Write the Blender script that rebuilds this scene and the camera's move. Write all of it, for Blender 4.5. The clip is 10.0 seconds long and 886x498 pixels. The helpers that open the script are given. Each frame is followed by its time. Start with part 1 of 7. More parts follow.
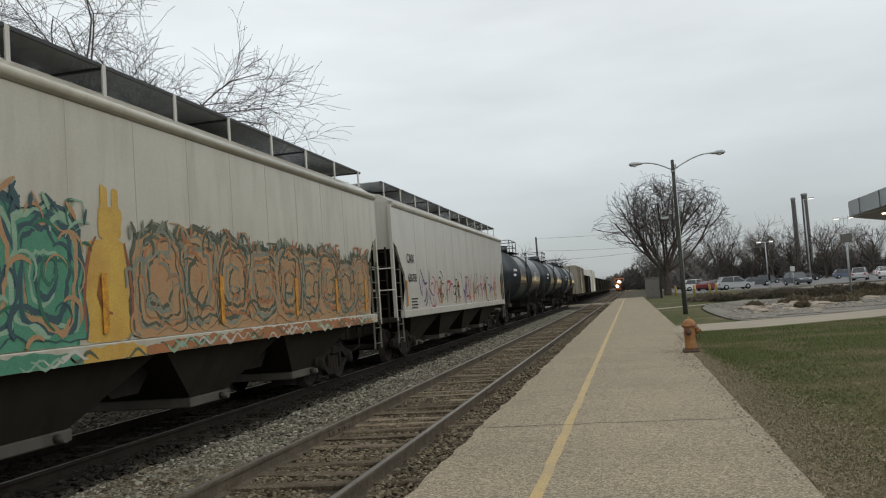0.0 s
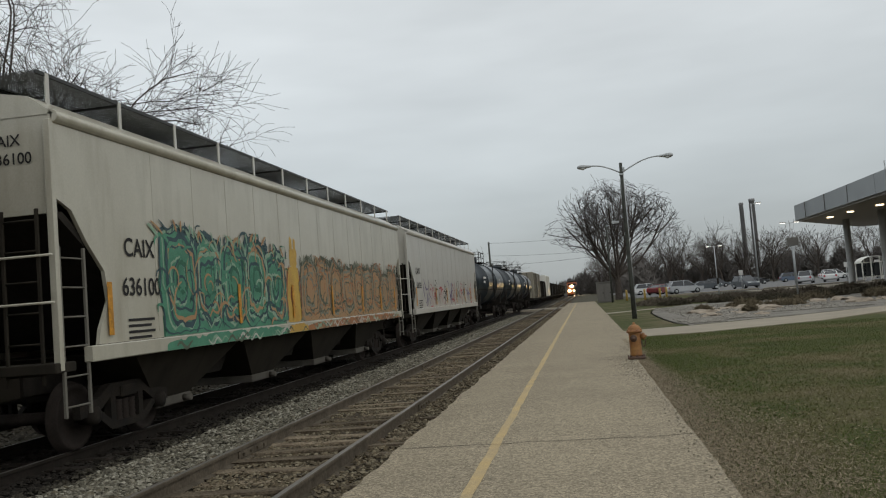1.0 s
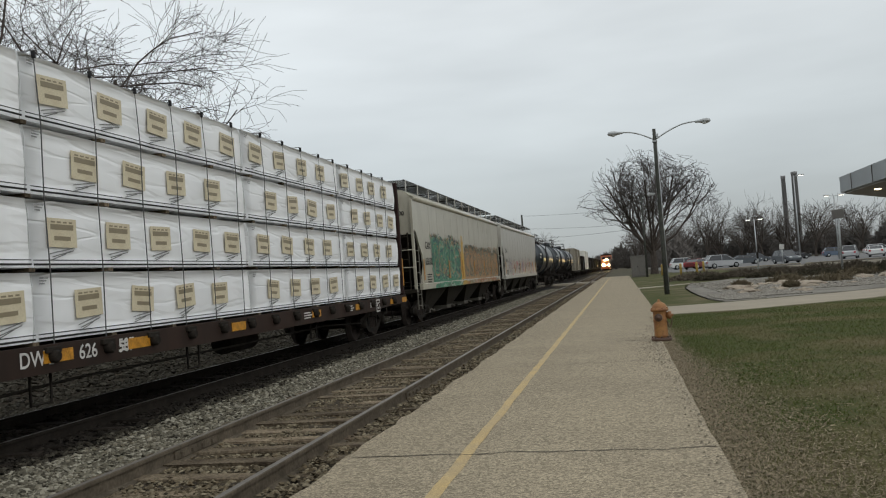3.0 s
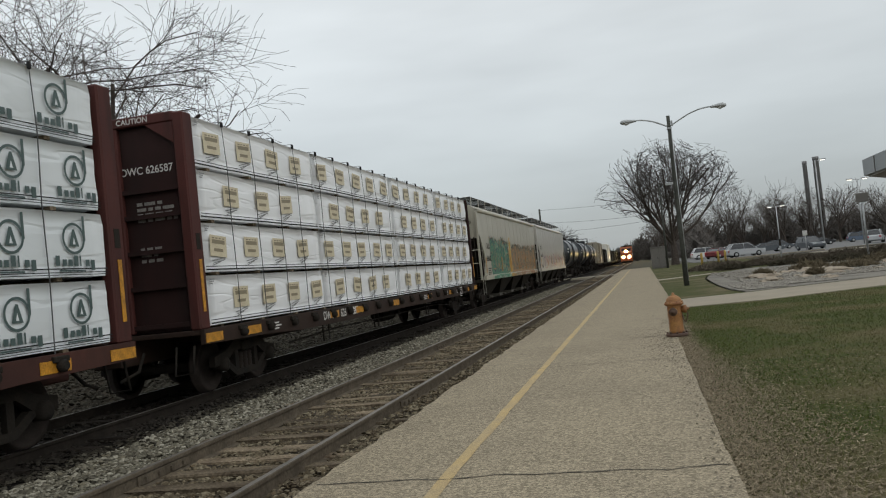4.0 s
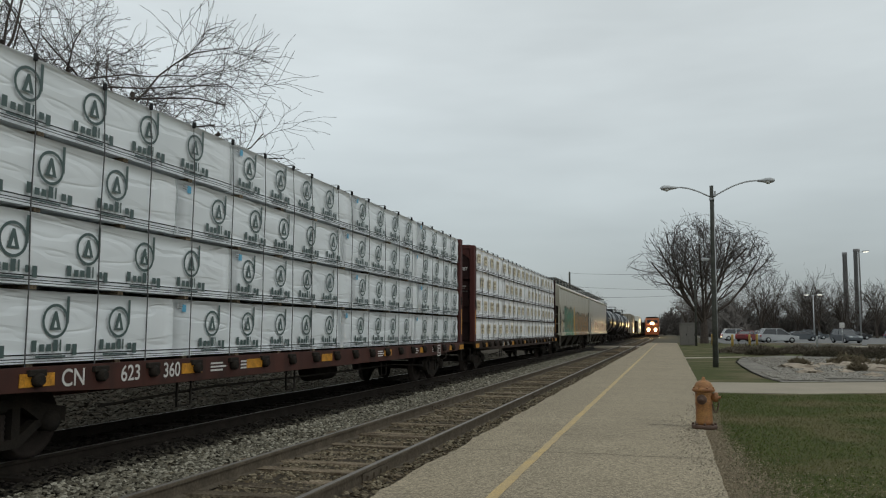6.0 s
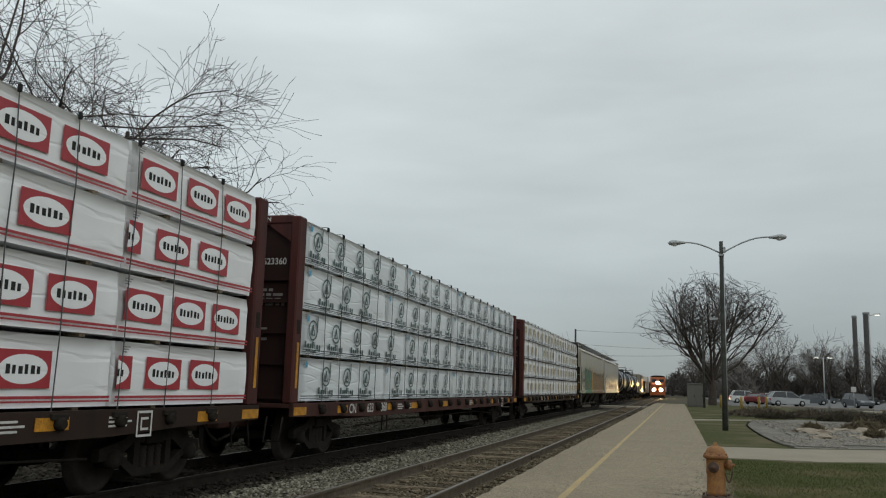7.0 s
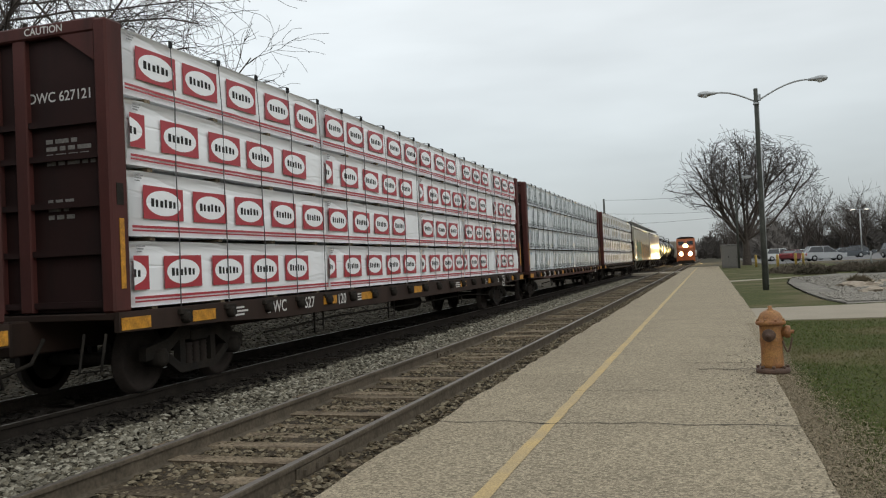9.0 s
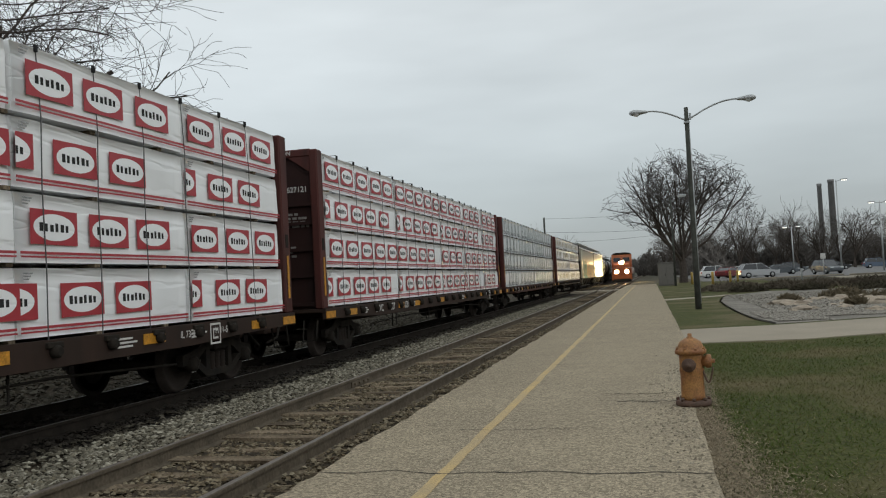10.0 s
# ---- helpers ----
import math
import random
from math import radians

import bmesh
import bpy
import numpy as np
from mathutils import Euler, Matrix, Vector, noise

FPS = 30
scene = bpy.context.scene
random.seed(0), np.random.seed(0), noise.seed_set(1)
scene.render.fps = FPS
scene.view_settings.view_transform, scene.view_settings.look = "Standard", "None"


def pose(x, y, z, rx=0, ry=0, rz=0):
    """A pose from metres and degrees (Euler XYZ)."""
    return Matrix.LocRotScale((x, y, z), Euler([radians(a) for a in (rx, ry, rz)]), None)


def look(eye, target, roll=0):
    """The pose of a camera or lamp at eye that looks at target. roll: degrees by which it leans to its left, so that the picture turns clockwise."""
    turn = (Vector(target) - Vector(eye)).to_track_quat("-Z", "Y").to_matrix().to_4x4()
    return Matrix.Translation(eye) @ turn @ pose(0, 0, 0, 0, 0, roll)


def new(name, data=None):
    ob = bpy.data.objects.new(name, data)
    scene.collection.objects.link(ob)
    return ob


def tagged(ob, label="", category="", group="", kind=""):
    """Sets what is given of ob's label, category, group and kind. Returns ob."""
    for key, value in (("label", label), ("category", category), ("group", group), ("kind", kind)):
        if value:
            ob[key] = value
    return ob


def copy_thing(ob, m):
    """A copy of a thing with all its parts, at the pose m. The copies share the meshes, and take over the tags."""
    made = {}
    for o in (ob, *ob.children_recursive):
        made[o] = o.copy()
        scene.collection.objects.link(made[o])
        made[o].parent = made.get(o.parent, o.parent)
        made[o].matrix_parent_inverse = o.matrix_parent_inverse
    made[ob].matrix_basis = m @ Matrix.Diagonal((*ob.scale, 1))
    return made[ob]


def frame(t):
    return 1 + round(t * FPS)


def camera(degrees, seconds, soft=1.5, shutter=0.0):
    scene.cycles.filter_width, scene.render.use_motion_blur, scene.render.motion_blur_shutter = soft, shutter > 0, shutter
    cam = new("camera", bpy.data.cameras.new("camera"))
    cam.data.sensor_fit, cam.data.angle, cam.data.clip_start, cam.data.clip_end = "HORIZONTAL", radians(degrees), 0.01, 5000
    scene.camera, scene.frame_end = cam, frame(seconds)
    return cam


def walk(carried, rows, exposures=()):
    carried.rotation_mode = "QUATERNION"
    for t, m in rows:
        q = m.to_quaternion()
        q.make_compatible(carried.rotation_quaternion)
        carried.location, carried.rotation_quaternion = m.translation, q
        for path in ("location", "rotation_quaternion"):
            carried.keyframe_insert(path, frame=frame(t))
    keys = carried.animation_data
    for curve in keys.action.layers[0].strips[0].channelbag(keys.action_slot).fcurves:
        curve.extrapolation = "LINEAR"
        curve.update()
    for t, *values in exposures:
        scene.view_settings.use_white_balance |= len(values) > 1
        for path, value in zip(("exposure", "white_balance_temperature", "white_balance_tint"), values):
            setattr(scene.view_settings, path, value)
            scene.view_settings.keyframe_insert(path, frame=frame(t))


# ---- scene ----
cam = camera(55.0, 10.0, soft=1.15)

PATH = [
    (0, (2.557, 1.381, 1.478), (2.135, 3.333, 1.595), -4.1),
    (0.5, (2.601, 1.836, 1.476), (2.323, 3.814, 1.578), -4.1),
    (1, (2.76, 2.373, 1.461), (2.443, 4.344, 1.583), -4.5),
    (1.5, (2.814, 2.87, 1.441), (2.481, 4.837, 1.569), -4.1),
    (2, (2.91, 3.365, 1.376), (2.545, 5.328, 1.49), -4.0),
    (2.5, (3.076, 3.803, 1.404), (2.672, 5.76, 1.486), -4.4),
    (2.7, (3.074, 3.968, 1.418), (2.681, 5.927, 1.491), -3.8),
    (3.8, (3.20, 4.965, 1.407), (2.743, 6.912, 1.466), -5.8),
    (4, (3.262, 5.113, 1.408), (2.810, 7.060, 1.472), -5.9),
    (4.5, (3.239, 5.450, 1.431), (2.829, 7.407, 1.472), -3.9),
    (5, (3.307, 6.028, 1.367), (2.798, 7.961, 1.436), -4.2),
    (5.5, (3.271, 6.567, 1.391), (2.802, 8.509, 1.472), -1.6),
    (6, (3.243, 6.973, 1.404), (2.730, 8.897, 1.592), 0.3),
    (6.2, (3.236, 7.244, 1.430), (2.709, 9.158, 1.673), 1.1),
    (7.3, (3.205, 8.181, 1.372), (2.675, 10.084, 1.688), 1.7),
    (7.5, (3.180, 8.320, 1.378), (2.592, 10.214, 1.632), 2.1),
    (8, (3.255, 8.640, 1.480), (2.892, 10.606, 1.534), 3.9),
    (8.5, (3.143, 9.353, 1.340), (2.608, 11.277, 1.462), -3.0),
    (9, (3.086, 9.93, 1.335), (2.489, 11.839, 1.376), -2.6),
    (9.5, (3.152, 10.357, 1.360), (2.590, 12.276, 1.389), -2.3),
    (10, (3.328, 10.80, 1.40), (2.860, 12.743, 1.478), -3.0),
]
EXPOSURES = [(0, 0.05, 6480, 8.5), (0.5, 0.07, 6490, 9.5), (1, -0.17, 6450, 8), (1.5, -0.1, 6450, 8), (2.5, -0.03, 6450, 8), (4, -0.08, 6450, 8), (4.5, 0.08, 6480, 9), (5, -0.08, 6420, 7.5), (5.5, -0.02, 6400, 7), (6, -0.25, 6360, 5), (7.3, -0.35, 6360, 4.5), (7.6, -0.28, 6380, 5), (8.0, 0.1, 6430, 7.5), (8.5, -0.3, 6400, 6), (9.0, 0.1, 6450, 8), (9.5, 0.13, 6470, 8.5), (10, -0.15, 6380, 6.5)]
walk(cam, [(t, look(eye, target, roll)) for t, eye, target, roll in PATH], EXPOSURES)

# ---------------------------------------------------------------- world and light
world = bpy.data.worlds.new("overcast")
scene.world = world
world.use_nodes = True
wt = world.node_tree
wt.nodes.clear()
w_out = wt.nodes.new("ShaderNodeOutputWorld")
w_bg = wt.nodes.new("ShaderNodeBackground")
w_tc = wt.nodes.new("ShaderNodeTexCoord")
w_sep = wt.nodes.new("ShaderNodeSeparateXYZ")
w_ramp = wt.nodes.new("ShaderNodeValToRGB")
w_map = wt.nodes.new("ShaderNodeMapping")
w_noise = wt.nodes.new("ShaderNodeTexNoise")
w_nr = wt.nodes.new("ShaderNodeMapRange")
w_mul = wt.nodes.new("ShaderNodeMix")
w_sky = wt.nodes.new("ShaderNodeTexSky")
w_sky.sky_type, w_sky.sun_disc = "NISHITA", False
w_sky.sun_elevation, w_sky.sun_rotation = radians(33), radians(119)
w_skys = wt.nodes.new("ShaderNodeMix")
w_mul.data_type, w_mul.blend_type = "RGBA", "MULTIPLY"
w_skys.data_type, w_skys.blend_type = "RGBA", "MIX"
w_skys.inputs[0].default_value = 0.012
el = w_ramp.color_ramp.elements
SKY = [(0.0, (0.30, 0.315, 0.325)), (0.02, (0.42, 0.445, 0.46)), (0.12, (0.60, 0.635, 0.65)), (0.30, (0.80, 0.83, 0.845)), (0.55, (0.90, 0.93, 0.94)), (1.0, (1.0, 1.03, 1.04))]
while len(el) < len(SKY):
    el.new(0.5)
for e, (p, c) in zip(el, SKY):
    e.position, e.color = p, (*c, 1)
w_map.inputs["Scale"].default_value = (1.6, 1.6, 7.0)
w_noise.inputs["Scale"].default_value = 1.5
w_noise.inputs["Detail"].default_value = 4
w_nr.inputs["From Min"].default_value, w_nr.inputs["From Max"].default_value = 0.3, 0.7
w_nr.inputs["To Min"].default_value, w_nr.inputs["To Max"].default_value = 0.88, 1.1
L = wt.links.new
L(w_tc.outputs["Generated"], w_sep.inputs[0])
L(w_sep.outputs["Z"], w_ramp.inputs[0])
L(w_tc.outputs["Generated"], w_map.inputs[0])
L(w_map.outputs[0], w_noise.inputs["Vector"])
L(w_noise.outputs["Fac"], w_nr.inputs[0])
w_mul.inputs[0].default_value = 1.0
L(w_ramp.outputs[0], w_mul.inputs[6])
L(w_nr.outputs[0], w_mul.inputs[7])
L(w_mul.outputs[2], w_skys.inputs[6])
L(w_sky.outputs[0], w_skys.inputs[7])
w_gx = wt.nodes.new("ShaderNodeMapRange")
w_gx.inputs["From Min"].default_value, w_gx.inputs["From Max"].default_value = -0.6, 0.6
w_gx.inputs["To Min"].default_value, w_gx.inputs["To Max"].default_value = 1.06, 0.84
L(w_sep.outputs["X"], w_gx.inputs[0])
w_gm = wt.nodes.new("ShaderNodeMix")
w_gm.data_type, w_gm.blend_type = "RGBA", "MULTIPLY"
w_gm.inputs[0].default_value = 1.0
L(w_skys.outputs[2], w_gm.inputs[6])
L(w_gx.outputs[0], w_gm.inputs[7])
L(w_gm.outputs[2], w_bg.inputs[0])
w_bg.inputs[1].default_value = 1.0
L(w_bg.outputs[0], w_out.inputs[0])

sun = new("sun", bpy.data.lights.new("sun", "SUN"))
sun.data.energy, sun.data.angle, sun.data.color = 0.65, radians(40), (1.0, 0.98, 0.95)
sun.matrix_world = look((40, -22, 30), (0, 0, 0))

# ---------------------------------------------------------------- materials
def mat(name, base, rough=0.7, metal=0.0, vary=0.25, scale=6.0, second=None, fine=60.0, bump=0.15, spread=0.5, dist=0.01, coords="Object", rand=0.0, grain=3):
    """A surface: base colour, broken up by a broad noise towards a second colour and a fine grain, with fine relief."""
    m = bpy.data.materials.new(name)
    m.use_nodes = True
    nt = m.node_tree
    b = nt.nodes["Principled BSDF"]
    tc = nt.nodes.new("ShaderNodeTexCoord")
    n1, n2 = nt.nodes.new("ShaderNodeTexNoise"), nt.nodes.new("ShaderNodeTexNoise")
    n1.inputs["Scale"].default_value, n1.inputs["Detail"].default_value = scale, 5
    n2.inputs["Scale"].default_value, n2.inputs["Detail"].default_value = fine, grain
    n2.inputs["Roughness"].default_value = 0.5 if grain < 4 else 0.72
    r = nt.nodes.new("ShaderNodeMapRange")
    r.inputs["From Min"].default_value, r.inputs["From Max"].default_value = 0.5 - spread * 0.4, 0.5 + spread * 0.4
    mx = nt.nodes.new("ShaderNodeMix")
    mx.data_type = "RGBA"
    mx.inputs[6].default_value = (*base, 1)
    mx.inputs[7].default_value = (*(second or [c * (1 - vary) for c in base]), 1)
    g = nt.nodes.new("ShaderNodeMapRange")
    g.inputs["From Min"].default_value, g.inputs["From Max"].default_value = 0.3, 0.7
    g.inputs["To Min"].default_value, g.inputs["To Max"].default_value = 1 - vary * 0.6, 1 + vary * 0.6
    mu = nt.nodes.new("ShaderNodeMix")
    mu.data_type, mu.blend_type = "RGBA", "MULTIPLY"
    mu.inputs[0].default_value = 1.0
    link = nt.links.new
    src = tc.outputs[coords]
    link(src, n1.inputs["Vector"])
    link(src, n2.inputs["Vector"])
    link(n1.outputs["Fac"], r.inputs[0])
    link(r.outputs[0], mx.inputs[0])
    link(n2.outputs["Fac"], g.inputs[0])
    link(mx.outputs[2], mu.inputs[6])
    link(g.outputs[0], mu.inputs[7])
    last = mu.outputs[2]
    if rand > 0:
        oi = nt.nodes.new("ShaderNodeObjectInfo")
        rr = nt.nodes.new("ShaderNodeMapRange")
        rr.inputs["To Min"].default_value, rr.inputs["To Max"].default_value = 1 - rand, 1 + rand
        m2 = nt.nodes.new("ShaderNodeMix")
        m2.data_type, m2.blend_type = "RGBA", "MULTIPLY"
        m2.inputs[0].default_value = 1.0
        link(oi.outputs["Random"], rr.inputs[0])
        link(last, m2.inputs[6])
        link(rr.outputs[0], m2.inputs[7])
        last = m2.outputs[2]
    link(last, b.inputs["Base Color"])
    b.inputs["Roughness"].default_value, b.inputs["Metallic"].default_value = rough, metal
    if rough >= 0.9:
        b.inputs["Specular IOR Level"].default_value = 0.12
    if bump > 0:
        bp = nt.nodes.new("ShaderNodeBump")
        bp.inputs["Strength"].default_value, bp.inputs["Distance"].default_value = bump, dist
        link(n2.outputs["Fac"], bp.inputs["Height"])
        link(bp.outputs[0], b.inputs["Normal"])
    return m


def island_mat(name, colors, rough=0.9, fine=40.0, bump=0.3):
    """Loose pieces of one mesh, each with its own colour out of a ramp."""
    m = bpy.data.materials.new(name)
    m.use_nodes = True
    nt = m.node_tree
    b = nt.nodes["Principled BSDF"]
    geo, ramp = nt.nodes.new("ShaderNodeNewGeometry"), nt.nodes.new("ShaderNodeValToRGB")
    els = ramp.color_ramp.elements
    while len(els) < len(colors):
        els.new(0.5)
    for k, (e, c) in enumerate(zip(els, colors)):
        e.position, e.color = k / (len(colors) - 1), (*c, 1)
    tc, n = nt.nodes.new("ShaderNodeTexCoord"), nt.nodes.new("ShaderNodeTexNoise")
    n.inputs["Scale"].default_value = fine
    mr, mu = nt.nodes.new("ShaderNodeMapRange"), nt.nodes.new("ShaderNodeMix")
    mr.inputs["From Min"].default_value, mr.inputs["From Max"].default_value = 0.3, 0.7
    mr.inputs["To Min"].default_value, mr.inputs["To Max"].default_value = 0.75, 1.2
    mu.data_type, mu.blend_type = "RGBA", "MULTIPLY"
    mu.inputs[0].default_value = 1.0
    nt.links.new(geo.outputs["Random Per Island"], ramp.inputs[0])
    nt.links.new(tc.outputs["Object"], n.inputs["Vector"])
    nt.links.new(n.outputs["Fac"], mr.inputs[0])
    nt.links.new(ramp.outputs[0], mu.inputs[6])
    nt.links.new(mr.outputs[0], mu.inputs[7])
    nt.links.new(mu.outputs[2], b.inputs["Base Color"])
    b.inputs["Roughness"].default_value = rough
    b.inputs["Specular IOR Level"].default_value = 0.12
    if bump:
        bp = nt.nodes.new("ShaderNodeBump")
        bp.inputs["Strength"].default_value, bp.inputs["Distance"].default_value = bump, 0.01
        nt.links.new(n.outputs["Fac"], bp.inputs["Height"])
        nt.links.new(bp.outputs[0], b.inputs["Normal"])
    return m


def patchy(m, other, scale, lo, hi):
    """Lets a broad noise carry a surface over to another colour in patches."""
    nt = m.node_tree
    b = nt.nodes["Principled BSDF"]
    src = b.inputs["Base Color"].links[0].from_socket
    tc, n, mr, mx = [nt.nodes.new(k) for k in ("ShaderNodeTexCoord", "ShaderNodeTexNoise", "ShaderNodeMapRange", "ShaderNodeMix")]
    n.inputs["Scale"].default_value, n.inputs["Detail"].default_value = scale, 6
    mr.inputs["From Min"].default_value, mr.inputs["From Max"].default_value = lo, hi
    mx.data_type = "RGBA"
    mx.inputs[7].default_value = (*other, 1)
    nt.links.new(tc.outputs["Object"], n.inputs["Vector"])
    nt.links.new(n.outputs["Fac"], mr.inputs[0])
    nt.links.new(mr.outputs[0], mx.inputs[0])
    nt.links.new(src, mx.inputs[6])
    nt.links.new(mx.outputs[2], b.inputs["Base Color"])
    return m


def speckle(m, scale, lo, hi):
    """Aggregate: every small cell of the surface a little lighter or darker."""
    nt = m.node_tree
    b = nt.nodes["Principled BSDF"]
    src = b.inputs["Base Color"].links[0].from_socket
    tc, vo, sp, mr, mx = [nt.nodes.new(k) for k in ("ShaderNodeTexCoord", "ShaderNodeTexVoronoi", "ShaderNodeSeparateColor", "ShaderNodeMapRange", "ShaderNodeMix")]
    vo.inputs["Scale"].default_value = scale
    mr.inputs["To Min"].default_value, mr.inputs["To Max"].default_value = lo, hi
    mx.data_type, mx.blend_type = "RGBA", "MULTIPLY"
    mx.inputs[0].default_value = 1.0
    nt.links.new(tc.outputs["Object"], vo.inputs["Vector"])
    nt.links.new(vo.outputs["Color"], sp.inputs[0])
    nt.links.new(sp.outputs[0], mr.inputs[0])
    nt.links.new(src, mx.inputs[6])
    nt.links.new(mr.outputs[0], mx.inputs[7])
    nt.links.new(mx.outputs[2], b.inputs["Base Color"])
    return m


def glow(name, color, strength):
    m = bpy.data.materials.new(name)
    m.use_nodes = True
    b = m.node_tree.nodes["Principled BSDF"]
    b.inputs["Base Color"].default_value = (*color, 1)
    b.inputs["Emission Color"].default_value = (*color, 1)
    b.inputs["Emission Strength"].default_value = strength
    return m


def glass(name, tint):
    m = bpy.data.materials.new(name)
    m.use_nodes = True
    b = m.node_tree.nodes["Principled BSDF"]
    b.inputs["Base Color"].default_value = (*tint, 1)
    b.inputs["Roughness"].default_value = 0.06
    b.inputs["Specular IOR Level"].default_value = 0.8
    return m


def streak_mat(name, base, second, dirt, rough=0.36, metal=0.0, low=0.3, high=2.2, amount=0.7):
    """Painted car steel with run-down streaks and road grime that thins out upwards in uneven tongues."""
    m = mat(name, base, rough=rough, metal=metal, vary=0.08, scale=1.2, second=second, fine=45, bump=0.05)
    nt = m.node_tree
    b = nt.nodes["Principled BSDF"]
    src = b.inputs["Base Color"].links[0].from_socket
    tc, mp, n = nt.nodes.new("ShaderNodeTexCoord"), nt.nodes.new("ShaderNodeMapping"), nt.nodes.new("ShaderNodeTexNoise")
    mp.inputs["Scale"].default_value = (1.6, 1.6, 0.3)
    n.inputs["Scale"].default_value, n.inputs["Detail"].default_value = 2.2, 6
    mr = nt.nodes.new("ShaderNodeMapRange")
    mr.inputs["From Min"].default_value, mr.inputs["From Max"].default_value = 0.48, 0.75
    mr.inputs["To Max"].default_value = amount
    mx = nt.nodes.new("ShaderNodeMix")
    mx.data_type = "RGBA"
    mx.inputs[7].default_value = (*dirt, 1)
    nt.links.new(tc.outputs["Object"], mp.inputs[0])
    nt.links.new(mp.outputs[0], n.inputs["Vector"])
    nt.links.new(n.outputs["Fac"], mr.inputs[0])
    nt.links.new(mr.outputs[0], mx.inputs[0])
    nt.links.new(src, mx.inputs[6])
    nt.links.new(mx.outputs[2], b.inputs["Base Color"])
    if rough >= 0.6:
        b.inputs["Specular IOR Level"].default_value = 0.15
    return m


M_CONC = mat("platform_asphalt", (0.293, 0.246, 0.173), 0.9, vary=0.7, scale=0.6, second=(0.240, 0.201, 0.143), fine=50, bump=0.05, dist=0.004, grain=8)
speckle(M_CONC, 48, 0.66, 1.34)
speckle(M_CONC, 110, 0.70, 1.30)
M_WALK = mat("walk_concrete", (0.315, 0.275, 0.215), 0.9, vary=0.15, scale=0.8, fine=40, bump=0.2)
M_YELLOW = mat("worn_yellow_paint", (0.46, 0.325, 0.135), 0.85, vary=0.5, scale=2, second=(0.36, 0.275, 0.155), fine=90, bump=0.3)
M_CRACK = mat("crack_dark", (0.07, 0.065, 0.055), 0.95, bump=0)
M_GRASS = mat("lawn", (0.056, 0.062, 0.021), 0.95, vary=0.6, scale=1.5, second=(0.065, 0.069, 0.023), fine=22, bump=0.6, dist=0.03, spread=0.35)
M_FIELD = mat("far_ground", (0.075, 0.067, 0.046), 0.95, vary=0.4, scale=0.05, second=(0.055, 0.05, 0.034), fine=2, bump=0.2)
M_ROAD = mat("lot_asphalt", (0.17, 0.165, 0.16), 0.9, vary=0.25, scale=0.15, second=(0.15, 0.15, 0.15), fine=20, bump=0.2)
M_GRAVEL = mat("bed_gravel", (0.25, 0.23, 0.198), 0.95, vary=0.5, scale=0.8, fine=25, bump=0.8, dist=0.03)
M_BALLAST = mat("ballast_bed", (0.068, 0.054, 0.038), 0.95, vary=0.6, scale=2, second=(0.035, 0.028, 0.020), fine=26, bump=1.0, dist=0.05)
M_STONE = island_mat("ballast_stone", [(0.040, 0.032, 0.021), (0.150, 0.120, 0.078), (0.070, 0.055, 0.035), (0.24, 0.205, 0.142), (0.105, 0.077, 0.045)])
M_STONEGREY = island_mat("grey_ballast_stone", [(0.046, 0.041, 0.031), (0.175, 0.160, 0.122), (0.082, 0.073, 0.053), (0.34, 0.318, 0.255), (0.125, 0.107, 0.073)])
# stone under and behind the freight train: shade is put into these tones
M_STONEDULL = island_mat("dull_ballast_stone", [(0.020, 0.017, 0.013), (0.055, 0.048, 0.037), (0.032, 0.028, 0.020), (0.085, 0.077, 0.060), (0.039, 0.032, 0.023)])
M_SHADESTONE = island_mat("shaded_stone", [(0.014, 0.012, 0.010), (0.030, 0.026, 0.021), (0.020, 0.017, 0.014), (0.042, 0.036, 0.030)])
M_SHADEBED = mat("shaded_bed", (0.018, 0.015, 0.0125), 0.95, vary=0.5, scale=3, fine=26, bump=1.0, dist=0.04)
M_TIE = mat("weathered_tie", (0.205, 0.164, 0.113), 0.95, vary=0.7, scale=3, second=(0.085, 0.064, 0.044), fine=30, bump=0.9, dist=0.02, rand=0.5)
M_DARKTIE = mat("dark_tie", (0.026, 0.021, 0.017), 0.95, vary=0.5, scale=3, second=(0.025, 0.02, 0.016), fine=30, bump=0.7, dist=0.01, rand=0.3)
M_RAILSIDE = mat("rail_rust", (0.125, 0.102, 0.075), 0.92, vary=0.4, scale=4, fine=30, bump=0.2)
M_DARKRAIL = mat("dark_rail", (0.026, 0.021, 0.017), 0.92, vary=0.4, scale=4, fine=30, bump=0.2)
M_RAILTOP = mat("rail_head", (0.17, 0.15, 0.13), 0.5, metal=0.6, vary=0.2, scale=2, fine=20, bump=0.05)
M_HYD = mat("hydrant_paint", (0.33, 0.162, 0.046), 0.6, vary=0.5, scale=6, second=(0.20, 0.080, 0.030), fine=60, bump=0.3, spread=0.4)
M_HYDDARK = mat("hydrant_worn", (0.10, 0.055, 0.035), 0.7, vary=0.4, bump=0.3)
M_POLE = mat("pole_wood", (0.078, 0.080, 0.070), 0.9, vary=0.4, scale=4, fine=40, bump=0.4)
M_GALV = mat("galvanised", (0.42, 0.43, 0.43), 0.5, metal=0.6, vary=0.2, bump=0.05)
M_LENS = mat("lamp_lens", (0.62, 0.64, 0.64), 0.25, vary=0.05, bump=0)
M_BARK = mat("bark", (0.085, 0.070, 0.060), 0.95, vary=0.4, scale=6, fine=40, bump=0.5)
M_TWIG = mat("twigs", (0.080, 0.070, 0.064), 0.95, vary=0.2, bump=0)
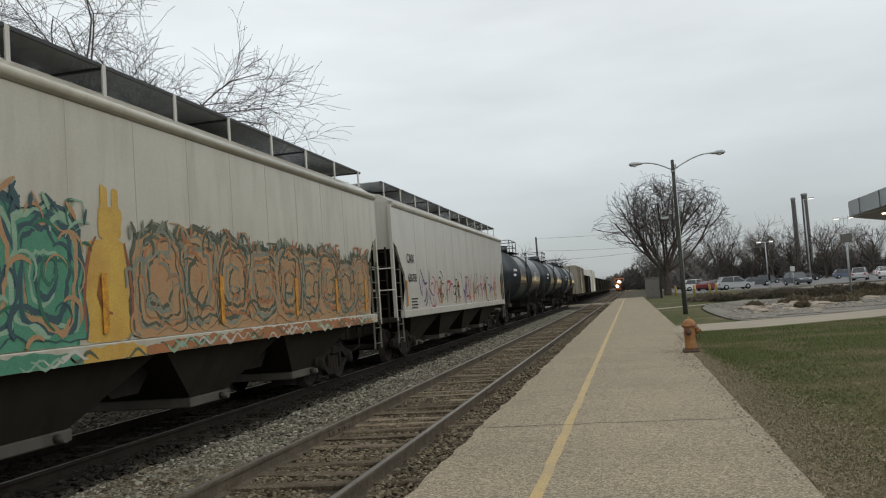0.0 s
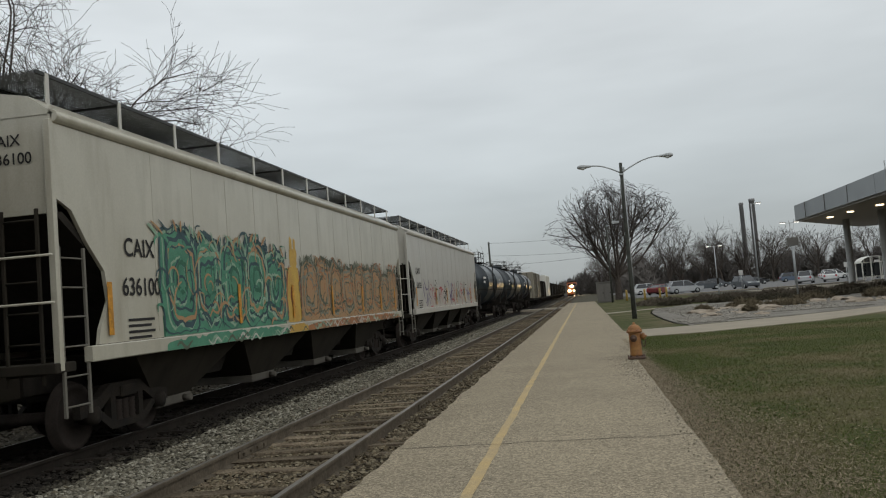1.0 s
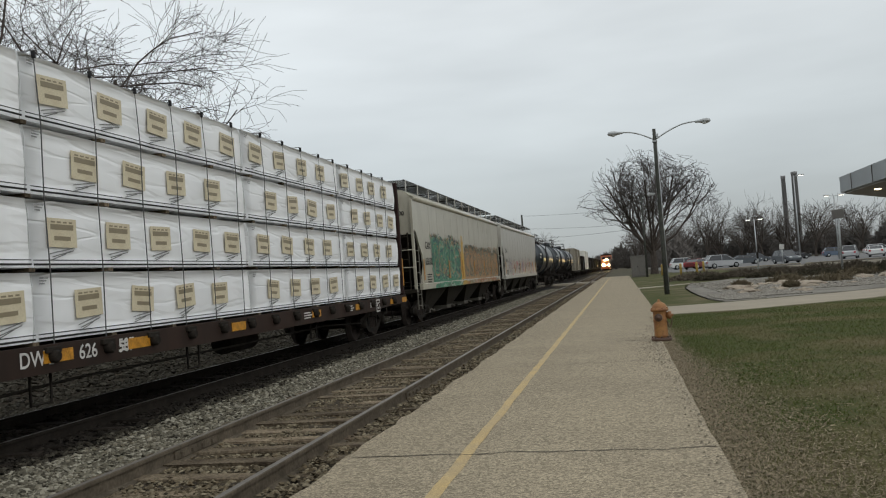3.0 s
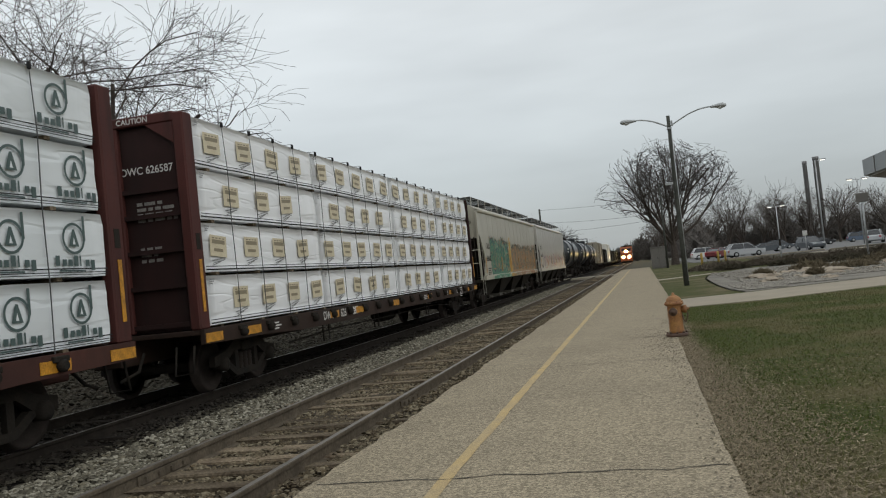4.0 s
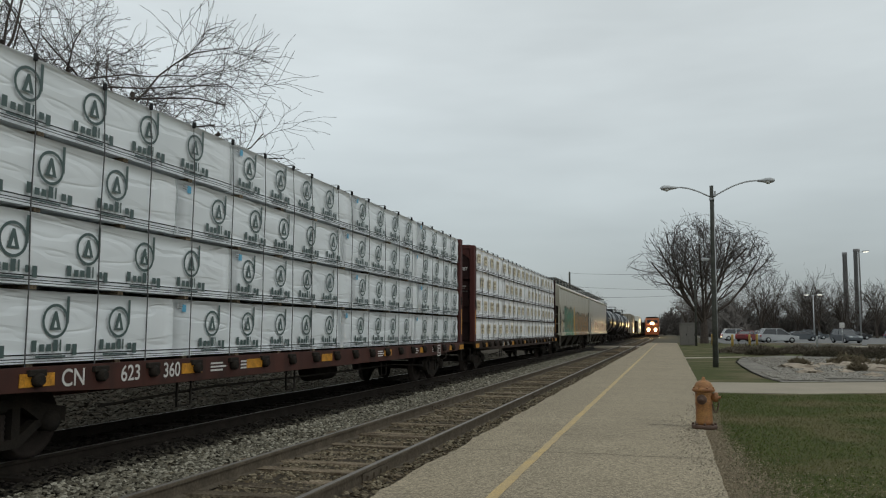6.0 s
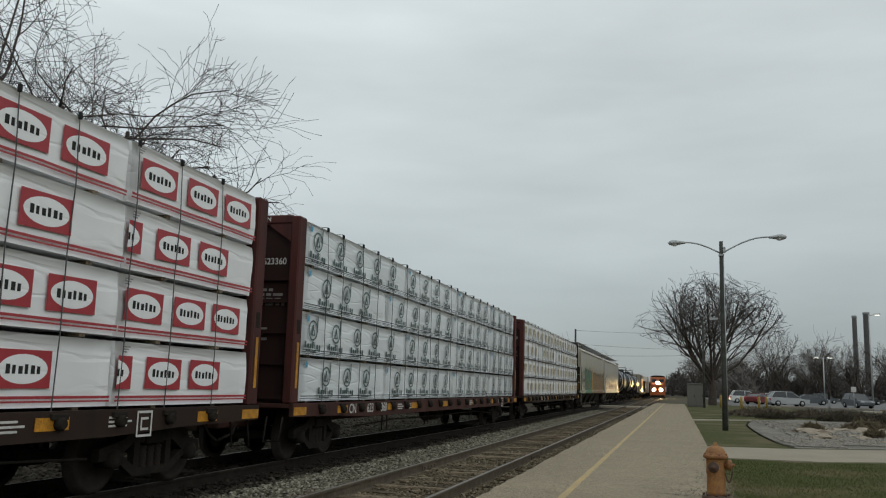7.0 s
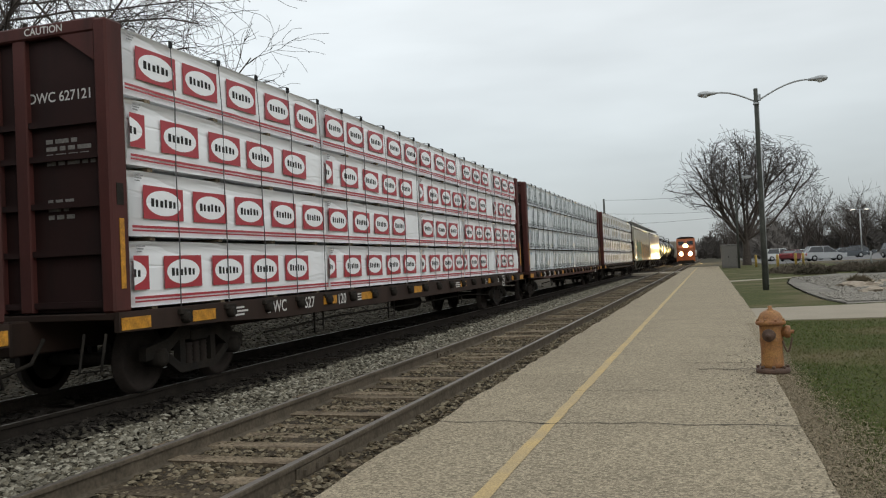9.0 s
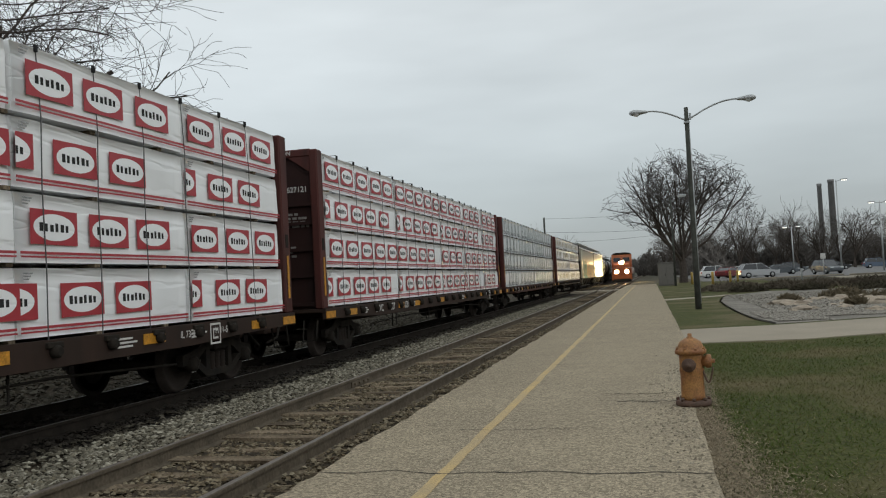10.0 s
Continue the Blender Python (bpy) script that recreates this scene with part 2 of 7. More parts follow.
# twigs farther off: haze is mixed into these two lighter colours
M_HAZETWIG = mat("hazy_grey_twigs", (0.105, 0.096, 0.092), 0.95, vary=0.2, bump=0)
M_FARTWIG = mat("far_twigs", (0.125, 0.113, 0.103), 0.95, vary=0.2, bump=0)
M_HOPPER = streak_mat("hopper_paint", (0.45, 0.425, 0.345), (0.40, 0.372, 0.295), (0.26, 0.228, 0.165), amount=0.5)
M_HOPPERB = streak_mat("pale_hopper_paint", (0.48, 0.46, 0.41), (0.44, 0.415, 0.36), (0.30, 0.27, 0.22), amount=0.45)
M_LADDER = streak_mat("ladder_grey", (0.165, 0.155, 0.13), (0.13, 0.12, 0.10), (0.10, 0.09, 0.07), rough=0.6)
# grimy bays, toned darker still for the weak light under the car
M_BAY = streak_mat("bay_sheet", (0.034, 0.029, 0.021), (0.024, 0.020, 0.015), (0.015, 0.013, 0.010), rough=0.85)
M_GATE = streak_mat("worn_gate_steel", (0.13, 0.12, 0.10), (0.09, 0.082, 0.07), (0.07, 0.06, 0.05), rough=0.7)
M_DARK = mat("dark_steel", (0.016, 0.0145, 0.013), 0.92, vary=0.4, scale=5, second=(0.028, 0.023, 0.018), bump=0.2)
# recesses and slope sheets: their shadow is put into the colour
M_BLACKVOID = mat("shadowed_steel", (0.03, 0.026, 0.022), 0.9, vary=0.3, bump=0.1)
for gloss in (M_HOPPER, M_HOPPERB):
    gloss.node_tree.nodes["Principled BSDF"].inputs["Coat Weight"].default_value = 0.35
    gloss.node_tree.nodes["Principled BSDF"].inputs["Coat Roughness"].default_value = 0.2
def grating_mat(name, base, pitch):
    """Open steel grating: square bars with holes between them."""
    m = mat(name, base, 0.7, vary=0.3, fine=40, bump=0)
    nt = m.node_tree
    b, out = nt.nodes["Principled BSDF"], nt.nodes["Material Output"]
    tc, sp, hole, mixer = [nt.nodes.new(k) for k in ("ShaderNodeTexCoord", "ShaderNodeSeparateXYZ", "ShaderNodeBsdfTransparent", "ShaderNodeMixShader")]
    nt.links.new(tc.outputs["Object"], sp.inputs[0])
    tests = []
    for axis, size in (("X", pitch), ("Y", pitch * 1.4)):
        div, fr, lt = [nt.nodes.new("ShaderNodeMath") for _ in range(3)]
        div.operation, fr.operation, lt.operation = "DIVIDE", "FRACT", "LESS_THAN"
        div.inputs[1].default_value, lt.inputs[1].default_value = size, 0.50
        nt.links.new(sp.outputs[axis], div.inputs[0])
        nt.links.new(div.outputs[0], fr.inputs[0])
        nt.links.new(fr.outputs[0], lt.inputs[0])
        tests.append(lt)
    both = nt.nodes.new("ShaderNodeMath")
    both.operation = "MULTIPLY"
    nt.links.new(tests[0].outputs[0], both.inputs[0])
    nt.links.new(tests[1].outputs[0], both.inputs[1])
    nt.links.new(both.outputs[0], mixer.inputs[0])
    nt.links.new(b.outputs[0], mixer.inputs[1])
    nt.links.new(hole.outputs[0], mixer.inputs[2])
    nt.links.new(mixer.outputs[0], out.inputs["Surface"])
    return m


M_GRATE = grating_mat("roof_grating", (0.21, 0.22, 0.226), 0.03)
M_GRATEBAR = mat("grating_edge", (0.045, 0.046, 0.047), 0.7, vary=0.3, bump=0)
M_WHEEL = mat("wheel_steel", (0.036, 0.029, 0.025), 0.92, vary=0.3, bump=0.1)
M_MAROON = streak_mat("maroon_steel", (0.085, 0.028, 0.024), (0.062, 0.023, 0.020), (0.03, 0.018, 0.016), rough=0.6)
# bulkhead panels and ribs: shade between the cars put into the maroon
M_DARKMAROON = streak_mat("dark_maroon_steel", (0.032, 0.0145, 0.013), (0.024, 0.012, 0.011), (0.018, 0.012, 0.011), rough=0.7)
M_SILL = streak_mat("sill_brown", (0.080, 0.033, 0.025), (0.048, 0.023, 0.019), (0.028, 0.019, 0.016), rough=0.7)
M_BROWNSILL = streak_mat("dark_sill_brown", (0.040, 0.024, 0.018), (0.028, 0.018, 0.014), (0.02, 0.015, 0.012), rough=0.7)
M_REFL = mat("yellow_reflector", (0.60, 0.27, 0.02), 0.5, vary=0.5, scale=9, bump=0)
def wrap_mat(name, base, second):
    """Slack plastic film: broad dents and sharp slanting creases."""
    m = mat(name, base, 0.30, vary=0.06, scale=1.1, second=second, fine=2.2, bump=0)
    nt = m.node_tree
    b = nt.nodes["Principled BSDF"]
    tc = nt.nodes.new("ShaderNodeTexCoord")
    last = None
    for turn, stretch, scale, depth in ((52, (1, 0.30, 2.2), 1.3, 0.030), (-30, (1, 0.35, 1.8), 0.9, 0.018)):
        mp, n, sub, ab, cap, bp = [nt.nodes.new(k) for k in ("ShaderNodeMapping", "ShaderNodeTexNoise", "ShaderNodeMath", "ShaderNodeMath", "ShaderNodeMath", "ShaderNodeBump")]
        mp.inputs["Rotation"].default_value, mp.inputs["Scale"].default_value = (radians(turn), 0, 0), stretch
        n.inputs["Scale"].default_value, n.inputs["Detail"].default_value, n.inputs["Distortion"].default_value = scale, 2, 0.35
        sub.operation, ab.operation, cap.operation = "SUBTRACT", "ABSOLUTE", "MINIMUM"
        sub.inputs[1].default_value, cap.inputs[1].default_value = 0.5, 0.045
        bp.inputs["Strength"].default_value, bp.inputs["Distance"].default_value = 0.55, depth * 8
        nt.links.new(tc.outputs["Object"], mp.inputs[0])
        nt.links.new(mp.outputs[0], n.inputs["Vector"])
        nt.links.new(n.outputs["Fac"], sub.inputs[0])
        nt.links.new(sub.outputs[0], ab.inputs[0])
        nt.links.new(ab.outputs[0], cap.inputs[0])
        nt.links.new(cap.outputs[0], bp.inputs["Height"])
        if last:
            nt.links.new(last.outputs[0], bp.inputs["Normal"])
        last = bp
    nt.links.new(last.outputs[0], b.inputs["Normal"])
    return m


M_WRAP = wrap_mat("white_wrap", (0.86, 0.86, 0.86), (0.79, 0.795, 0.80))
M_WRAPG = wrap_mat("grey_white_wrap", (0.74, 0.765, 0.775), (0.67, 0.70, 0.71))
M_STRAP = mat("black_band", (0.03, 0.03, 0.031), 0.92, vary=0.2, bump=0)
M_CABLE = mat("grey_cable", (0.085, 0.085, 0.085), 0.6, vary=0.2, bump=0)
M_TAN = mat("tan_print", (0.63, 0.56, 0.40), 0.5, vary=0.2, second=(0.56, 0.48, 0.33), scale=5, bump=0)
M_INK = mat("dark_ink", (0.035, 0.034, 0.033), 0.92, vary=0.1, bump=0)
M_SOFTINK = mat("soft_grey_ink", (0.40, 0.40, 0.40), 0.5, vary=0.5, second=(0.12, 0.12, 0.12), spread=0.3, scale=22, bump=0)
M_BROWNINK = mat("brown_ink", (0.25, 0.205, 0.13), 0.5, vary=0.1, bump=0)
M_GREYINK = mat("grey_ink", (0.16, 0.16, 0.155), 0.5, vary=0.1, bump=0)
M_GREENINK = mat("green_black_ink", (0.065, 0.10, 0.095), 0.5, vary=0.1, bump=0)
M_RED = mat("red_print", (0.37, 0.032, 0.042), 0.45, vary=0.1, bump=0)
M_BLUE = mat("blue_tag", (0.10, 0.36, 0.55), 0.5, vary=0.1, bump=0)
M_WHITEINK = mat("white_ink", (0.62, 0.60, 0.57), 0.6, vary=0.2, fine=30, bump=0)
M_FAINTINK = mat("faded_white_ink", (0.26, 0.24, 0.22), 0.7, vary=0.4, scale=14, bump=0)
M_TANK = streak_mat("tank_black", (0.011, 0.017, 0.022), (0.014, 0.019, 0.024), (0.032, 0.034, 0.036), rough=0.30, amount=0.25)
M_LOCO = mat("loco_orange", (0.36, 0.098, 0.024), 0.45, vary=0.3, scale=2, second=(0.27, 0.07, 0.02), bump=0.05)
M_TANBOX = streak_mat("tan_hopper_paint", (0.27, 0.24, 0.185), (0.22, 0.195, 0.15), (0.2, 0.17, 0.13))
M_WHITEBOX = streak_mat("white_reefer_paint", (0.68, 0.66, 0.60), (0.62, 0.59, 0.52), (0.35, 0.32, 0.27), rough=0.35)
M_GREYPANEL = mat("grey_fascia", (0.27, 0.285, 0.295), 0.45, metal=0.2, vary=0.08, scale=0.5, bump=0.03)
M_SOFFIT = mat("soffit", (0.33, 0.31, 0.28), 0.7, vary=0.1, bump=0.05)
M_COL = mat("column_concrete", (0.40, 0.40, 0.39), 0.7, vary=0.12, bump=0.1)
# brick lightened towards grey, distance haze put into the colour
M_BRICK = mat("chimney_brick", (0.25, 0.245, 0.245), 0.9, vary=0.25, scale=0.3, fine=4, bump=0.2)
M_SHRUB = mat("dull_shrub", (0.078, 0.068, 0.046), 0.9, vary=0.5, scale=4, bump=0)
M_DRYSHRUB = mat("dry_grass_stems", (0.16, 0.13, 0.085), 0.95, vary=0.4, scale=3, bump=0)
M_ROCK = mat("limestone_rock", (0.38, 0.32, 0.25), 0.9, vary=0.3, scale=4, bump=0.6, dist=0.03)
M_HEDGE = mat("brown_hedge", (0.125, 0.104, 0.078), 0.95, vary=0.4, scale=4, bump=0)
M_CABGREY = mat("cabinet_grey", (0.135, 0.125, 0.112), 0.6, vary=0.15, bump=0.05)
M_GLASS = glass("dark_car_glass", (0.02, 0.022, 0.025))
M_TYRE = mat("tyre", (0.02, 0.02, 0.02), 0.9, bump=0)
M_LIGHT = glow("headlight_glow", (1.0, 0.68, 0.30), 550.0)
M_FIX = glow("soffit_lamp_glow", (1.0, 0.80, 0.5), 3.5)
M_LOTLAMP = glow("lot_lamp_glow", (1.0, 0.93, 0.8), 3.0)
M_BLADE = island_mat("grass_blade", [(0.052, 0.080, 0.016), (0.070, 0.100, 0.022), (0.105, 0.108, 0.036), (0.062, 0.088, 0.018), (0.072, 0.098, 0.021), (0.17, 0.145, 0.075)], bump=0)
patchy(M_BLADE, (0.155, 0.128, 0.066), 0.4, 0.485, 0.66)
patchy(M_GRASS, (0.12, 0.099, 0.054), 0.4, 0.475, 0.64)
M_CRUMB = island_mat("asphalt_crumb", [(0.12, 0.102, 0.075), (0.20, 0.172, 0.13), (0.155, 0.132, 0.098), (0.30, 0.265, 0.21)], bump=0)
M_PALESTONE = island_mat("bed_stone", [(0.18, 0.165, 0.14), (0.275, 0.255, 0.22), (0.225, 0.205, 0.175), (0.33, 0.31, 0.275)])
M_LITTER = island_mat("dead_leaf", [(0.13, 0.104, 0.07), (0.25, 0.205, 0.138), (0.185, 0.148, 0.097), (0.36, 0.30, 0.21)], bump=0)
M_SPRAYY = mat("yellow_spray", (0.52, 0.34, 0.06), 0.6, vary=0.25, scale=2, second=(0.42, 0.24, 0.05), bump=0)


# ---------------------------------------------------------------- mesh helpers
def part(name, bm, material, parent=None, label="", at=None):
    me = bpy.data.meshes.new(name)
    bm.normal_update()
    bm.to_mesh(me)
    bm.free()
    for m in material if isinstance(material, (list, tuple)) else [material]:
        me.materials.append(m)
    ob = new(name, me)
    if parent is not None:
        ob.parent = parent
    if at is not None:
        ob.matrix_basis = at
    if label:
        ob["label"] = label
    return ob


def share(name, source, parent, m):
    ob = new(name, source.data)
    ob.parent = parent
    ob.matrix_basis = m
    return ob


def empty(name, x=0, y=0, z=0, rz=0):
    ob = new(name)
    ob.empty_display_size = 0.2
    ob.matrix_basis = pose(x, y, z, 0, 0, rz)
    return ob


def box(bm, x0, x1, y0, y1, z0, z1, bevel=0.0, mi=0):
    v = [bm.verts.new((x, y, z)) for x in (x0, x1) for y in (y0, y1) for z in (z0, z1)]
    fs = [bm.faces.new([v[i] for i in q]) for q in ((0, 1, 3, 2), (4, 6, 7, 5), (0, 4, 5, 1), (2, 3, 7, 6), (0, 2, 6, 4), (1, 5, 7, 3))]
    for f in fs:
        f.material_index = mi
    if bevel > 0:
        es = list({e for f in fs for e in f.edges})
        bmesh.ops.bevel(bm, geom=es, offset=bevel, segments=1, affect="EDGES")
    return fs


def prism(bm, pts, axis, a, b, mi=0):
    """A polygon of 2D points extruded along an axis from a to b. The points are (y, z), (x, z) or (x, y)."""
    def place(p, t):
        return {"x": (t, p[0], p[1]), "y": (p[0], t, p[1]), "z": (p[0], p[1], t)}[axis]
    lo, hi = [bm.verts.new(place(p, a)) for p in pts], [bm.verts.new(place(p, b)) for p in pts]
    fs = [bm.faces.new(lo), bm.faces.new(hi[::-1])]
    n = len(pts)
    fs += [bm.faces.new((lo[i], hi[i], hi[(i + 1) % n], lo[(i + 1) % n])) for i in range(n)]
    for f in fs:
        f.material_index = mi
    bmesh.ops.recalc_face_normals(bm, faces=fs)
    return fs


def tube(bm, pts, radii, sides=6, cap=True, mi=0):
    rings = []
    for i, p in enumerate(pts):
        p = Vector(p)
        d = (Vector(pts[min(i + 1, len(pts) - 1)]) - Vector(pts[max(i - 1, 0)])).normalized()
        u = d.orthogonal().normalized() if i == 0 else (u - d * u.dot(d)).normalized()
        w = d.cross(u)
        r = radii[i] if isinstance(radii, (list, tuple)) else radii
        rings.append([bm.verts.new(p + r * (math.cos(6.28319 * k / sides) * u + math.sin(6.28319 * k / sides) * w)) for k in range(sides)])
    for a, b in zip(rings, rings[1:]):
        for k in range(sides):
            f = bm.faces.new((a[k], a[(k + 1) % sides], b[(k + 1) % sides], b[k]))
            f.material_index, f.smooth = mi, sides > 4
    if cap:
        bm.faces.new(rings[0][::-1]).material_index = mi
        bm.faces.new(rings[-1]).material_index = mi


def lathe(bm, profile, sides=20, axis="z", mi=0):
    """Turn (radius, height) points round an axis."""
    rings = []
    for r, h in profile:
        ring = []
        for k in range(sides):
            c, s = r * math.cos(6.28319 * k / sides), r * math.sin(6.28319 * k / sides)
            ring.append(bm.verts.new({"z": (c, s, h), "x": (h, c, s), "y": (c, h, s)}[axis]))
        rings.append(ring)
    fs = []
    for a, b in zip(rings, rings[1:]):
        for k in range(sides):
            f = bm.faces.new((a[k], a[(k + 1) % sides], b[(k + 1) % sides], b[k]))
            f.smooth, f.material_index = True, mi
            fs.append(f)
    fs += [bm.faces.new(rings[0][::-1]), bm.faces.new(rings[-1])]
    for f in fs[-2:]:
        f.material_index = mi
    bmesh.ops.recalc_face_normals(bm, faces=fs)


def quad(bm, pts, mi=0):
    f = bm.faces.new([bm.verts.new(p) for p in pts])
    f.material_index = mi
    return f


def words(name, body, size, material, parent, m, squeeze=1.0):
    """Flat lettering in the built-in font, facing its own +z."""
    cu = bpy.data.curves.new(name, "FONT")
    cu.body, cu.size, cu.align_x, cu.align_y = body, size, "CENTER", "CENTER"
    cu.offset = size * 0.012
    tmp = bpy.data.objects.new(name, cu)
    me = bpy.data.meshes.new_from_object(tmp)
    bpy.data.objects.remove(tmp)
    me.materials.clear()
    me.materials.append(material)
    ob = new(name, me)
    ob.parent = parent
    ob.matrix_basis = m @ Matrix.Diagonal((squeeze, 1, 1, 1))
    return ob


SIDE = pose(0, 0, 0, 90, 0, 90)   # lettering on a car's side that faces +x, reading along +y
REAR = pose(0, 0, 0, 90, 0, 0)    # lettering on an end that faces -y

# ---------------------------------------------------------------- ground, platform, tracks
RAIL_Z = -0.10
FREIGHT_X = -4.715
NEAR_X = -0.7525


def ground():
    bm = bmesh.new()
    xs = [(-2500, -0.6), (-60, -0.6), (-16.5, -0.6), (-8.0, -0.55), (0.7, -0.42), (0.82, -0.42), (0.9, -0.05), (30, -0.05), (200, -0.05), (2500, -0.05)]
    ys = [-2500, -60, 0, 40, 110, 300, 2500]
    grid = [[bm.verts.new((x, y, z)) for y in ys] for x, z in xs]
    for a, b in zip(grid, grid[1:]):
        for k in range(len(ys) - 1):
            bm.faces.new((a[k], b[k], b[k + 1], a[k + 1]))
    ob = part("ground", bm, M_FIELD)
    tagged(ob, "flat brownish winter ground reaching to the horizon", "ground", kind="structure")
    bm = bmesh.new()
    prism(bm, [(3.70, -30), (60, -30), (60, 62), (19, 62), (12, 57), (3.95, 57), (3.95, 23), (3.72, 19.6), (3.68, 8)], "z", -0.2, -0.022)
    bmesh.ops.triangulate(bm, faces=bm.faces[:])
    tagged(part("lawn", bm, M_GRASS), "patchy green and brown winter lawn beside the platform", "lawn", kind="structure")
    bm = bmesh.new()
    prism(bm, [(3.95, 57.4), (14, 57.4), (14, 112), (3.95, 112)], "z", -0.2, -0.026)
    tagged(part("lawn", bm, M_GRASS), "strip of worn grass beside the far platform", "lawn", kind="structure")


def platform():
    bm = bmesh.new()
    rnd = random.Random(3)
    left = [(0.76 + 0.04 * noise.noise((y * 0.15, 2, 0)) + rnd.uniform(-0.025, 0.025), y * 0.2) for y in range(-120, 540)]
    right = [(3.69 + 0.26 * min(1, max(0, (y * 0.2 - 19.5) / 8)) + 0.018 * noise.noise((y * 0.09, 5, 0)) + rnd.uniform(-0.006, 0.006), y * 0.2) for y in range(-120, 540)]
    lo = [bm.verts.new((x, y, 0)) for x, y in left]
    hi = [bm.verts.new((x, y, 0)) for x, y in right]
    lo2 = [bm.verts.new((x + 0.05, y, -0.45)) for x, y in left]
    hi2 = [bm.verts.new((x, y, -0.3)) for x, y in right]
    for k in range(len(lo) - 1):
        bm.faces.new((lo[k], hi[k], hi[k + 1], lo[k + 1]))
        bm.faces.new((lo2[k], lo[k], lo[k + 1], lo2[k + 1]))
        bm.faces.new((hi[k], hi2[k], hi2[k + 1], hi[k + 1]))
    ob = tagged(part("pavement", bm, M_CONC), "long tan asphalt station platform with a worn yellow line", "platform", kind="structure")
    bm = bmesh.new()
    pts = [(1.77 + rnd.uniform(-0.008, 0.008), y * 0.4 - 24) for y in range(0, 330)]
    for (x0, y0), (x1, y1) in zip(pts, pts[1:]):
        w0 = 0.048 + 0.008 * noise.noise((y0 * 0.8, 0, 1))
        quad(bm, [(x0 - w0, y0, 0.004), (x0 + w0, y0, 0.004), (x1 + w0, y1, 0.004), (x1 - w0, y1, 0.004)])
    part("painted_line", bm, M_YELLOW, ob, "worn yellow safety line")
    # joints and cracks across the asphalt
    for y, x0, x1, w in [(16.93, 0.8, 3.68, 0.008), (18.68, 1.5, 2.6, 0.006), (10.92, 0.8, 3.66, 0.008), (5.7, 0.8, 3.66, 0.011), (24.4, 0.9, 3.5, 0.007), (28.4, 0.8, 3.7, 0.009), (34.2, 0.8, 3.9, 0.009), (20.3, 2.9, 3.6, 0.012), (20.9, 2.7, 3.5, 0.010), (40, 0.8, 3.9, 0.01), (51, 0.8, 3.9, 0.012), (62, 0.8, 3.9, 0.012)]:
        bm = bmesh.new()
        n = 30
        line = [(x0 + (x1 - x0) * k / n, y + 0.09 * noise.noise((k * 0.25, y, 0)) + 0.02 * noise.noise((k * 0.9, y, 3))) for k in range(n + 1)]
        for k in range(n):
            (ax, ay), (bx, by) = line[k], line[k + 1]
            ww = w * (0.8 + 1.2 * abs(noise.noise((k * 0.6, y, 7))))
            quad(bm, [(ax, ay - ww, 0.0045), (bx, by - ww, 0.0045), (bx, by + ww, 0.0045), (ax, ay + ww, 0.0045)])
        part("crack", bm, M_CRACK, ob)


def rail_bm(x, y0, y1):
    bm = bmesh.new()
    prof = [(-0.075, -0.172), (0.075, -0.172), (0.07, -0.158), (0.012, -0.145), (0.009, -0.045), (0.036, -0.035), (0.036, -0.006), (0.028, 0), (-0.028, 0), (-0.036, -0.006), (-0.036, -0.035), (-0.009, -0.045), (-0.012, -0.145), (-0.07, -0.158)]
    fs = prism(bm, [(x + px, pz + RAIL_Z) for px, pz in prof], "y", y0, y1)
    fs[2 + 7].material_index = 1
    return bm


def track(cx, y0, y1, name, label, mats):
    ob = empty(name, 0, 0, 0)
    tagged(ob, label, "railway track", kind="structure")
    for x in (cx - 0.7525, cx + 0.7525):
        part("rail", rail_bm(x, y0, y1), mats, ob)
    return ob


def stones(name, x0, x1, y0, y1, n, size, material, label, zf, seed):
    """Loose ballast stones: squat, uneven eight-sided lumps, in one mesh."""
    rnd = np.random.RandomState(seed)
    base = np.array([(1, 0, 0), (0, 1, 0), (-1, 0, 0), (0, -1, 0), (0, 0, 0.8), (0, 0, -0.5), (0.62, 0.62, 0.35), (-0.6, -0.6, 0.4)], float)
    tri = np.array([(0, 6, 4), (6, 1, 4), (1, 2, 4), (2, 7, 4), (7, 3, 4), (3, 0, 4), (0, 1, 6), (2, 3, 7), (1, 0, 5), (2, 1, 5), (3, 2, 5), (0, 3, 5)])
    pts, faces = [], []
    u = rnd.rand(n)
    ys = y0 + (y1 - y0) * u ** 1.7
    xs = x0 + (x1 - x0) * rnd.rand(n)
    for k in range(n):
        s = size * (0.55 + 0.9 * rnd.rand()) * (1 + 0.25 * (ys[k] - y0) / (y1 - y0))
        sh = base * (0.75 + 0.5 * rnd.rand(8, 1)) * s * np.array([1, 0.7 + 0.5 * rnd.rand(), 0.75])
        a, t = rnd.rand() * 6.28, (rnd.rand() - 0.5) * 1.2
        ca, sa, ct, st = math.cos(a), math.sin(a), math.cos(t), math.sin(t)
        sh = sh @ np.array([[1, 0, 0], [0, ct, -st], [0, st, ct]]) @ np.array([[ca, -sa, 0], [sa, ca, 0], [0, 0, 1]])
        pts.append(sh + (xs[k], ys[k], zf(xs[k], ys[k]) + s * 0.25))
        faces.append(tri + 8 * k)
    me = bpy.data.meshes.new(name)
    me.from_pydata(np.concatenate(pts).tolist(), [], np.concatenate(faces).tolist())
    me.materials.append(material)
    return tagged(new(name, me), label, "gravel", kind="stuff")


